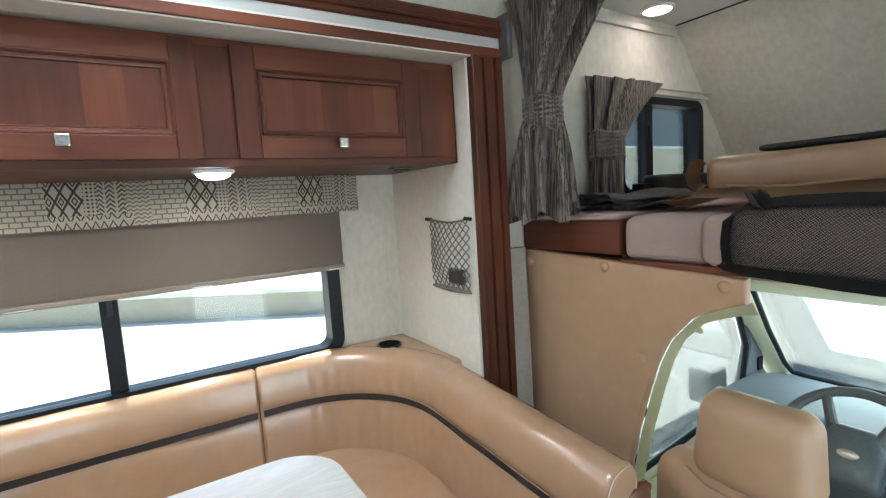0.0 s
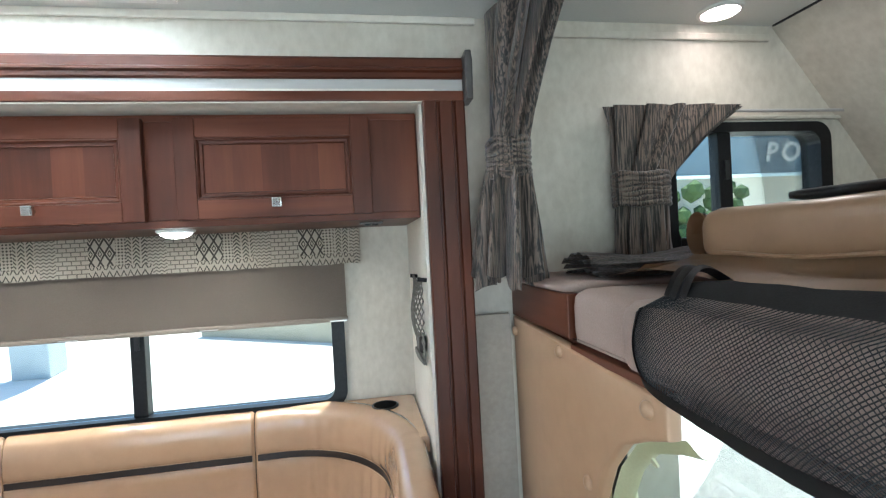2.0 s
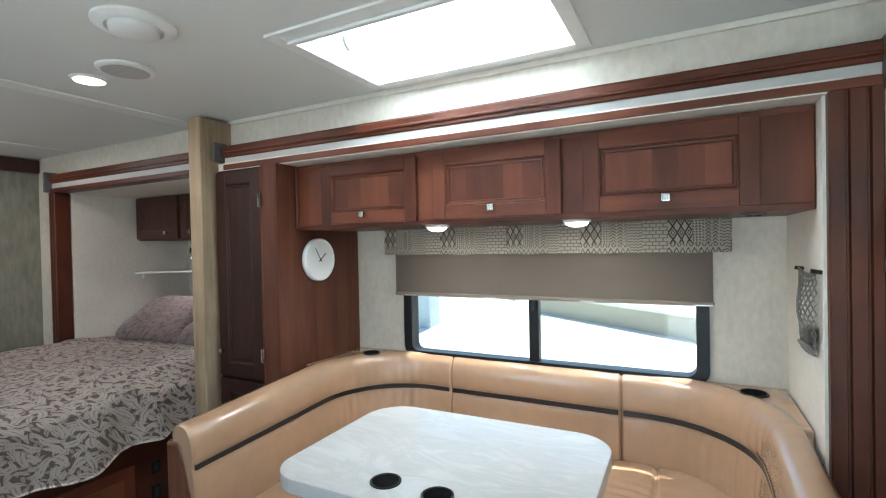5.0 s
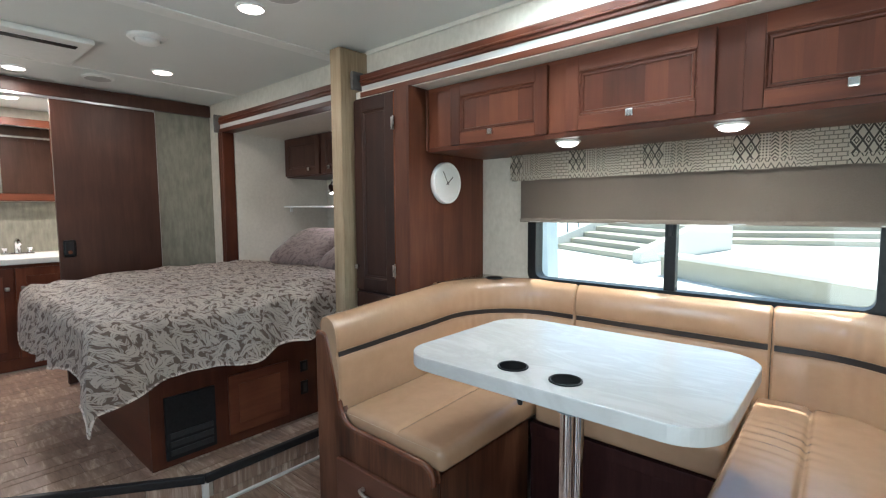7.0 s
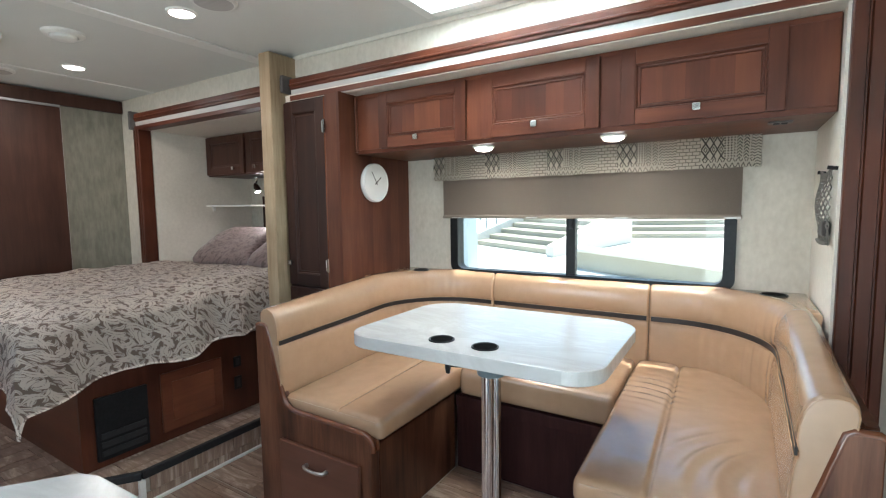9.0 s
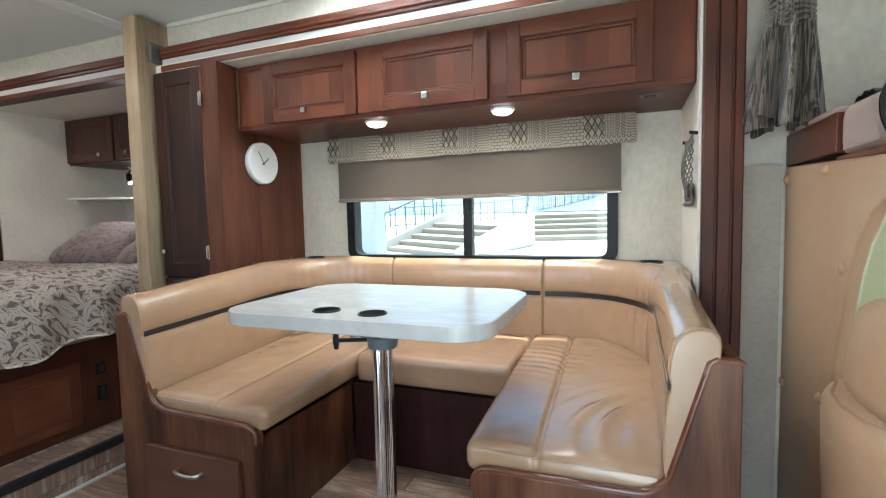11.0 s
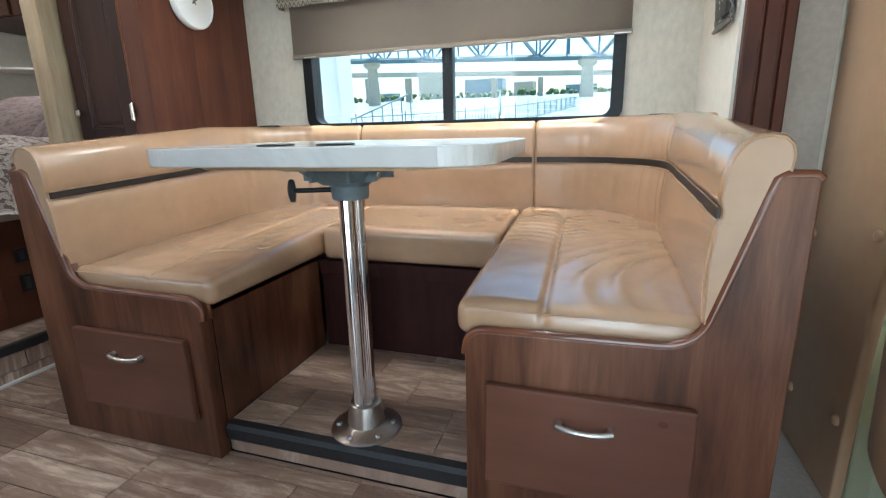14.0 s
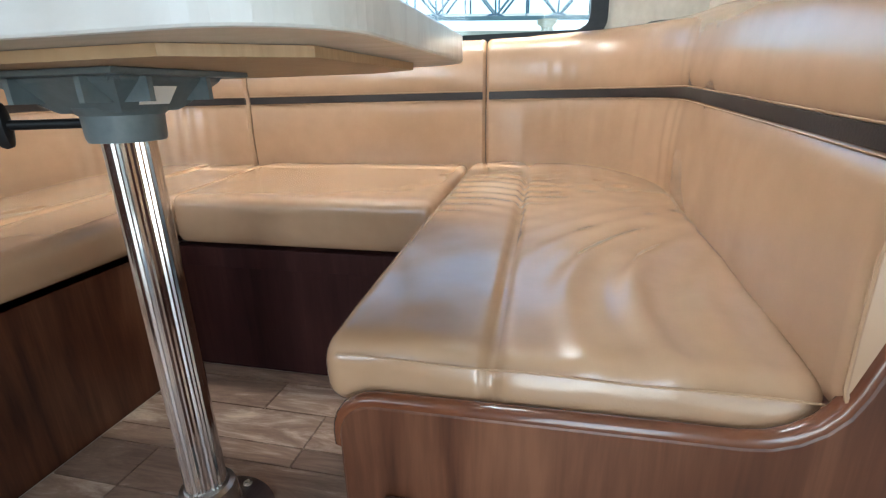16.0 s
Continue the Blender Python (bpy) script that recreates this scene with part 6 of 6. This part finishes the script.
wall("cab_roof", box(1.62, 2.62, -0.97, 1.555, 1.243, 1.2615), "cream_trim", "cream cab roof lining", "ceiling")
bm = tube([(2.36, 1.30, 1.15), (2.45, 1.315, 1.05), (2.62, 1.335, 0.86), (2.80, 1.35, 0.66), (2.92, 1.36, 0.55)], [0.055, 0.050, 0.045, 0.045, 0.05], 12)
wall("a_pillar", bm, "cream_trim", "cream windscreen pillar trim", "trim", smooth=True)
bm = tube([(2.36, -0.72, 1.15), (2.45, -0.74, 1.05), (2.62, -0.76, 0.86), (2.80, -0.77, 0.66), (2.92, -0.78, 0.55)], [0.055, 0.050, 0.045, 0.045, 0.05], 12)
wall("a_pillar", bm, "cream_trim", "cream windscreen pillar trim", "trim", smooth=True)
wall("windscreen_header", prism([(2.28, 1.2425), (2.30, 1.10), (2.40, 1.045), (2.47, 1.06), (2.50, 1.2425)], "y", -0.72, 1.30, bevel=0.01), "cream_trim", "cream windscreen header", "trim", smooth=True)
wall("windscreen", prism([(2.44, 1.06), (2.96, 0.545), (2.965, 0.55), (2.445, 1.065)], "y", -0.74, 1.32), "glass", "clear windscreen", "window").visible_shadow = False
wall("windscreen_seal", tube([(2.405, 1.24, 1.045), (2.60, 1.272, 0.85), (2.80, 1.29, 0.645), (2.87, 1.285, 0.585), (2.89, 1.22, 0.572), (2.90, 0.6, 0.58), (2.90, -0.6, 0.58)], 0.011, 8), "black", "black windscreen seal", "trim", smooth=True)
solo("sun_visor", soft_box(2.18, 2.36, 0.55, 1.10, 1.160, 1.182, 0.008, (8, 10, 2), lambda p: Vector((p.x, p.y, p.z - 0.25 * (p.x - 2.18)))), "cream_trim", "cream folded sun visor", "sun visor", smooth="all")
wall("cab_cowl", prism([(3.0, -0.4), (3.25, -0.4), (3.25, 0.50), (3.0, 0.52)], "y", -0.98, 1.56), "dash", "dark cowl in front of the dashboard", "wall")
wall("cab_lower_wall", box(1.54, 3.2, 1.405, 1.56, -0.3, 0.40), "dash", "lower cab side", "wall")

t = thing("dashboard", (2.6, 0.4, 0.0), "grey moulded dashboard with round air vents", "dashboard")
dp = [(2.30, 0.10), (2.26, 0.36), (2.24, 0.52), (2.28, 0.605), (2.36, 0.638), (2.60, 0.640), (2.86, 0.575), (2.98, 0.53), (2.98, 0.05)]
part("body", prism(dp, "y", -0.75, 1.335, bevel=0.015), "dash", t, smooth=True)
part("hood", soft_box(2.15, 2.55, 0.60, 1.07, 0.600, 0.700, 0.045, (14, 14, 6), lambda p: Vector((p.x, p.y, p.z - 0.10 * max(0, p.x - 2.35)))), "dash", t, smooth="all")
part("bezel", prism([(1.075, 0.44), (1.075, 0.65), (1.10, 0.685), (1.29, 0.685), (1.325, 0.64), (1.325, 0.42)], "x", 2.205, 2.262, bevel=0.012), "grey_trim", t, "pale grey dashboard end")
part("cluster", box(2.215, 2.235, 0.68, 1.00, 0.52, 0.625, bevel=0.01), "black", t)
turn = Matrix.Rotation(radians(-90), 3, "Y")
for y, z in ((1.16, 0.625), (1.16, 0.50)):
    v = part("vent", lathe([(0.052, 0), (0.052, 0.010), (0.044, 0.014), (0.040, 0.008)], (2.205, y, z), 24, turn), "steel", t, "round air vent", smooth=True)
    part("vent_core", lathe([(0.040, 0.004), (0.02, 0.007), (0.002, 0.008)], (2.205, y, z), 24, turn), "black", v, smooth=True)
t = thing("steering_wheel", (2.12, 0.83, 0.65), "dark steering wheel with a padded grey hub", "steering wheel")
wm = pose(2.06, 0.818, 0.668, 0, -58, 0)
bm = tube([(0.188 * math.cos(2 * math.pi * k / 48), 0.188 * math.sin(2 * math.pi * k / 48), 0) for k in range(48)], 0.0155, 10, closed=True)
bmesh.ops.transform(bm, matrix=wm, verts=bm.verts)
part("rim", bm, "dash", t, smooth=True)
hubf = lambda p: Vector((p.x, p.y * (1 - 0.8 * max(0, p.x) / 0.2), p.z - 0.25 * (p.x ** 2 + p.y ** 2)))
bm = soft_box(-0.085, 0.085, -0.080, 0.080, -0.03, 0.035, 0.025, (12, 12, 5), hubf)
bmesh.ops.transform(bm, matrix=wm, verts=bm.verts)
part("hub", bm, "grey_plastic", t, smooth="all")
for y0, y1, x1 in ((0.06, 0.178, -0.03), (-0.06, -0.178, -0.03), (0.03, 0.09, 0.155), (-0.03, -0.09, 0.155)):
    bm = tube([(0.0, y0, 0.0), ((x1) * 0.5, (y0 + y1) / 2, 0.006), (x1, y1, 0.0)], [0.022, 0.016, 0.014], 8)
    bmesh.ops.transform(bm, matrix=wm, verts=bm.verts)
    part("spoke", bm, "dash", t, smooth=True)
bm = lathe([(0.026, 0), (0.026, 0.004), (0.010, 0.006)], (0, 0, 0), 24)
for v in bm.verts:
    v.co.x *= 0.5
bmesh.ops.transform(bm, matrix=wm @ pose(0.0, 0, 0.034), verts=bm.verts)
part("emblem", bm, "brushed", t, "plain oval emblem", smooth=True)
t = thing("seat_belt", (1.68, 1.30, 0.2), "cream seat belt on its pillar guide", "seat belt")
part("guide", soft_box(1.655, 1.715, 1.265, 1.335, 0.80, 0.90, 0.02, (8, 8, 8)), "cream_trim", t, smooth="all")
part("webbing", sheet(lambda i, j: Vector((1.68 - 0.03 * i, 1.285 - 0.03 * i + 0.046 * (j - 0.5), 0.84 - 0.75 * i)), 12, 2, 0.002), "mattress", t)
part("slide_cover", prism([(1.19, 0.78), (1.215, 0.98), (1.245, 1.0), (1.26, 0.78)], "x", 1.63, 1.66, bevel=0.006), "black", t, "black belt height adjuster")
t = thing("wing_mirror", (2.45, 1.62, 0.66), "pale wing mirror outside the cab window", "wing mirror")
part("housing", soft_box(2.78, 2.94, 1.60, 1.74, 0.32, 0.52, 0.03, (8, 8, 8)), "white_plastic", t, smooth="all")
part("arm", tube([(2.86, 1.42, 0.36), (2.86, 1.52, 0.38), (2.86, 1.62, 0.40)], 0.02), "grey_trim", t, smooth=True)


# ---- outside: the place slopes up away from the coach ----
OUT = pose(0, 2.0, -0.85, 4.0, 0, 0)


def outside(bm):
    bmesh.ops.transform(bm, matrix=OUT, verts=bm.verts)
    return bm


bm = bmesh.new()
bmesh.ops.create_grid(bm, x_segments=10, y_segments=10, size=1500)
solo("ground", outside(bm), "paving", "sunlit pale concrete quay", "ground", kind="structure")
bm = bmesh.new()
bmesh.ops.create_grid(bm, x_segments=60, y_segments=30, size=0.5)
for v in bm.verts:
    v.co = (v.co.x * 900, 230 + v.co.y * 400, 0.06 + 0.03 * noise.noise(v.co * 40))
solo("river", outside(bm), "water", "bright wide river beyond the quay", "water", kind="structure")


def slab(name, a, b, width, z0, z1, mat, label, category):
    a, b = Vector((*a, 0)), Vector((*b, 0))
    n = (b - a).normalized().cross(Vector((0, 0, 1))) * width / 2
    pts = [(a - n)[:2], (b - n)[:2], (b + n)[:2], (a + n)[:2]]
    return solo(name, outside(prism(pts, "z", z0, z1, bevel=0.02)), mat, label, category)


slab("retaining_wall", (-2.4, 9.4), (7.0, 4.6), 0.32, -0.1, 0.42, "concrete", "low weathered concrete retaining wall", "wall")
slab("wall_coping", (-2.45, 9.42), (7.05, 4.58), 0.40, 0.42, 0.50, "paving", "pale coping on the retaining wall", "coping")


def stairs(name, origin, turn, width, n, rise, run):
    t = thing(name, OUT @ Vector(origin), "wide pale concrete stairs with cheek walls", "stairs", "quay stairs")
    m = OUT @ pose(*origin, 0, 0, turn)
    for k in range(n):
        bm = box(0, width, k * run, (n + 0.5) * run, k * rise, (k + 1) * rise, bevel=0.012)
        bmesh.ops.transform(bm, matrix=m, verts=bm.verts)
        part("step", bm, "concrete", t)
    for x in (-0.30, width + 0.02):
        bm = prism([(-0.25, 0), (-0.25, 0.30), (n * run, n * rise + 0.28), (n * run + 0.6, n * rise + 0.28), (n * run + 0.6, 0)], "x", x, x + 0.28, bevel=0.015)
        bmesh.ops.transform(bm, matrix=m, verts=bm.verts)
        part("cheek_wall", bm, "paving", t)
    for x in (-0.16,):
        for k in range(7):
            y = 0.1 + k * (n * run) / 6
            bm = tube([(x, y, 0.3 + y / (n * run) * n * rise), (x, y, 1.25 + y / (n * run) * n * rise)], 0.022, 6)
            bmesh.ops.transform(bm, matrix=m, verts=bm.verts)
            part("baluster", bm, "bridge_steel", t)
        bm = tube([(x, 0.0, 1.25), (x, n * run, 1.25 + n * rise)], 0.03, 8)
        bmesh.ops.transform(bm, matrix=m, verts=bm.verts)
        part("rail", bm, "bridge_steel", t)
    return t


stairs("stairs", (-6.6, 12.2, 0.0), -24, 3.4, 5, 0.15, 0.55)
stairs("stairs", (-2.2, 14.8, 0.0), 10, 4.2, 5, 0.15, 0.62)

# quay fence
FENCE = [(-16.0, 17.5), (-10.5, 20.0), (-6.0, 24.0), (-3.6, 36.0), (-1.6, 56.0)]
t = thing("quay_fence", OUT @ Vector((-6, 24, 0)), "dark steel picket fence along the quay", "fence")
for (xa, ya), (xb, yb) in zip(FENCE, FENCE[1:]):
    for z in (0.15, 1.05):
        part("rail", outside(tube([(xa, ya, z), (xb, yb, z)], 0.025, 6)), "bridge_steel", t)
    n = int(math.hypot(xb - xa, yb - ya) / 0.42)
    bm = bmesh.new()
    for k in range(n):
        f = k / n
        x, y = xa + (xb - xa) * f, ya + (yb - ya) * f
        tube([(x, y, 0.02), (x, y, 1.12 if k % 6 else 1.25)], 0.014 if k % 6 else 0.035, 4, bm=bm)
    part("picket_run", outside(bm), "bridge_steel", t, kind="stuff")

# utility cabinet on a pedestal
t = thing("utility_cabinet", OUT @ Vector((-4.4, 7.2, 0)), "pale blue-grey utility cabinet on a wide pedestal", "utility cabinet")
part("case", outside(box(-4.80, -4.02, 7.0, 7.6, 1.62, 3.30, bevel=0.03)), "cabinet_grey", t)
part("door_panel", outside(box(-4.76, -4.06, 6.985, 6.998, 1.70, 3.22, bevel=0.005)), "cabinet_grey", t)
part("pedestal", outside(box(-4.70, -4.12, 7.06, 7.54, 0.0, 1.62, bevel=0.02)), "cabinet_grey", t, "pale painted pedestal")

# truss bridge across the river
BZ = lambda x: 9.2 - 0.045 * (x + 7)
t = thing("truss_bridge", OUT @ Vector((-2, 120, 0)), "long blue-grey steel truss bridge on pale piers", "bridge")
bm = bmesh.new()
step = 7.0
for k in range(-14, 10):
    x0, x1 = -7 + k * step, -7 + (k + 1) * step
    for yy in (120, 127):
        tube([(x0, yy, BZ(x0)), (x1, yy, BZ(x1))], 0.55, 4, bm=bm)
        tube([(x0, yy, BZ(x0) + 8), (x1, yy, BZ(x1) + 8)], 0.40, 4, bm=bm)
        tube([(x0, yy, BZ(x0)), (x0, yy, BZ(x0) + 8)], 0.22, 4, bm=bm)
        a, b = (0, 8) if k % 2 else (8, 0)
        tube([(x0, yy, BZ(x0) + a), (x1, yy, BZ(x1) + b)], 0.28, 4, bm=bm)
    tube([(x0, 120, BZ(x0)), (x0, 127, BZ(x0))], 0.25, 4, bm=bm)
part("truss", outside(bm), "bridge_steel", t, kind="stuff")
for x in (-58.0, -2.4, 52.0):
    part("pier", outside(lathe([(2.0, -1), (1.7, 0), (1.35, BZ(x) - 2.2), (2.3, BZ(x) - 1.4), (2.3, BZ(x) - 0.5)], (x, 123, 0), 16)), "concrete", t, smooth=True)
t = thing("road_bridge", OUT @ Vector((-20, 190, 0)), "far low road bridge on slim piers", "bridge")
part("deck", outside(prism([(-140, 12.5), (90, 2.5), (90, 4.3), (-140, 14.3)], "y", 190, 196)), "concrete", t)
for k in range(12):
    x = -130 + 18 * k
    part("pier", outside(box(x, x + 1.6, 191, 195, 0, 12.0 - (x + 140) * 10 / 230)), "concrete", t)
bm = bmesh.new()
for k in range(150):
    x = -150 + 2.0 * k + random.uniform(-1, 1)
    bmesh.ops.create_icosphere(bm, subdivisions=1, radius=random.uniform(0.9, 1.9), matrix=Matrix.Translation((x, 240 + random.uniform(-6, 6), random.uniform(0.3, 2.4))))
solo("far_trees", outside(bm), "foliage", "low green trees along the far bank", "trees", kind="stuff")
for k in range(9):
    x, w, h = -120 + 26 * k, 10 + 5 * (k % 3), 4 + 2.5 * (k * 7 % 4)
    t = thing("far_building", OUT @ Vector((x, 262, 0)), "low pale building on the far bank", "building", "far buildings")
    part("wall", outside(box(x, x + w, 256, 268, 0, h)), "concrete" if k % 2 else "sign_blue", t)
    part("roof", outside(box(x - 0.4, x + w + 0.4, 255.6, 268.4, h, h + 0.5)), "paving", t)

# building with a blue name board beside the coach
t = thing("port_building", OUT @ Vector((17, 12.6, 0)), "pale block building with a blue name board", "building")
part("wall", outside(box(9.5, 34, 12.3, 16, 0, 3.2)), "pale_block", t)
part("sign_board", outside(box(9.5, 34, 12.0, 12.28, 3.3, 4.9, bevel=0.02)), "sign_blue", t, "blue name board")
part("roof", outside(box(9.2, 34.3, 12.1, 16.3, 4.92, 5.1)), "grey_trim", t)
txt = bpy.data.curves.new("lettering", "FONT")
txt.body, txt.size, txt.extrude, txt.space_character, txt.offset, txt.shear = "PORT", 0.85, 0.02, 1.35, 0.012, 0.12
tob = new("lettering_source", txt)
me = bpy.data.meshes.new_from_object(tob.evaluated_get(bpy.context.evaluated_depsgraph_get()))
bpy.data.objects.remove(tob)
me.transform(OUT @ pose(13.95, 11.975, 3.68, 90, 0, 0))
me.materials.append(M["white_plastic"])
ob = new("lettering", me)
ob.parent, ob.matrix_parent_inverse = t, PLACE[t].inverted()
tagged(ob, "white capital letters PORT")
bm = bmesh.new()
for k in range(90):
    bmesh.ops.create_icosphere(bm, subdivisions=1, radius=random.uniform(0.10, 0.32), matrix=Matrix.Translation((random.uniform(9.0, 12.6), 11.4 + random.uniform(-0.5, 0.5), random.uniform(1.2, 3.0))))
solo("shrub", outside(bm), "foliage", "green shrub in front of the pale building", "shrub", kind="stuff")


# ---- floor tiles ----
def clip(poly, a, b, c):
    """The part of a polygon with a*x + b*y <= c."""
    out = []
    for k in range(len(poly)):
        p, q = poly[k], poly[(k + 1) % len(poly)]
        fp, fq = a * p[0] + b * p[1] - c, a * q[0] + b * q[1] - c
        if fp <= 0:
            out.append(p)
        if fp * fq < 0:
            f = fp / (fp - fq)
            out.append((p[0] + (q[0] - p[0]) * f, p[1] + (q[1] - p[1]) * f))
    return out


def lay_tiles(floor, x0, x1, y0, y1, z, cut=None, seed=1, length=0.47, widths=(0.108, 0.108, 0.054), gap=0.0035, along="x"):
    rng = random.Random(seed)
    w, row = y0, 0
    while w < y1 - 0.01:
        wd = min(widths[row % len(widths)], y1 - w)
        x = x0 - rng.choice((0.0, 0.16, 0.31)) - 0.001
        while x < x1:
            a, b = max(x, x0) + gap / 2, min(x + length, x1) - gap / 2
            poly = [(a, w + gap / 2), (b, w + gap / 2), (b, w + wd - gap / 2), (a, w + wd - gap / 2)]
            if b - a > 0.01:
                poly = clip(poly, *cut) if cut else poly
                if len(poly) > 2:
                    if along == "y":
                        poly = [(q, p) for p, q in poly]
                    part("tile", prism(poly, "z", z - 0.006, z + rng.uniform(-0.0004, 0.0004)), "tile", floor)
            x += length
        w, row = w + wd, row + 1


floors = {o.name: o for o in scene.objects if o.name in ("floor", "slide_floor", "bedroom_floor")}
lay_tiles(floors["floor"], -1.208, 1.515, -0.40, 0.968, 0.0, seed=3)
lay_tiles(floors["floor"], -2.40, -1.208, -0.40, 0.68, 0.0, seed=4, cut=(-1.66, 1.2, 1.66 * 1.21 + 1.2 * 0.68))
lay_tiles(floors["floor"], -1.208, -0.69, 0.974, 1.47, 0.0, seed=9)
lay_tiles(floors["slide_floor"], -0.075, 0.66, 0.988, 1.522, SLIDE_Z, seed=5)
lay_tiles(floors["bedroom_floor"], -0.60, 1.50, -3.65, -1.225, STEP, seed=7, along="y", cut=(-1.2, 1.66, 1.66 * -1.21 - 1.2 * 0.68 - 0.03))


def riser_tiles(a, b, z0, z1, parent, seed):
    rng = random.Random(seed)
    a, b = Vector((*a, 0)), Vector((*b, 0))
    d = (b - a).normalized()
    n = Vector((-d.y, d.x, 0))
    for r in range(2):
        za, zb = z0 + (z1 - z0) * (0.0, 0.42)[r] + 0.001, z0 + (z1 - z0) * (0.42, 1.0)[r] - 0.002
        s = -rng.uniform(0, 0.2)
        while s < (b - a).length:
            p, q = a + d * (max(s, 0) + 0.002), a + d * (min(s + 0.42, (b - a).length) - 0.002)
            if (q - p).length > 0.02:
                pts = [p[:2], q[:2], (q + n * 0.006)[:2], (p + n * 0.006)[:2]]
                part("riser_tile", prism(pts, "z", za, zb), "tile", parent)
            s += 0.42


riser_tiles((-1.2095, 1.38), (-1.2095, 0.69), 0.0, STEP - 0.034, floors["bedroom_floor"], 1)
riser_tiles((-1.212, 0.676), (-2.405, -0.97), 0.0, STEP - 0.034, floors["bedroom_floor"], 2)
bm = box(-0.072, 0.66, 0.972, 0.9755, 0.001, 0.046)
part("riser_tile", bm, "tile", floors["slide_floor"])
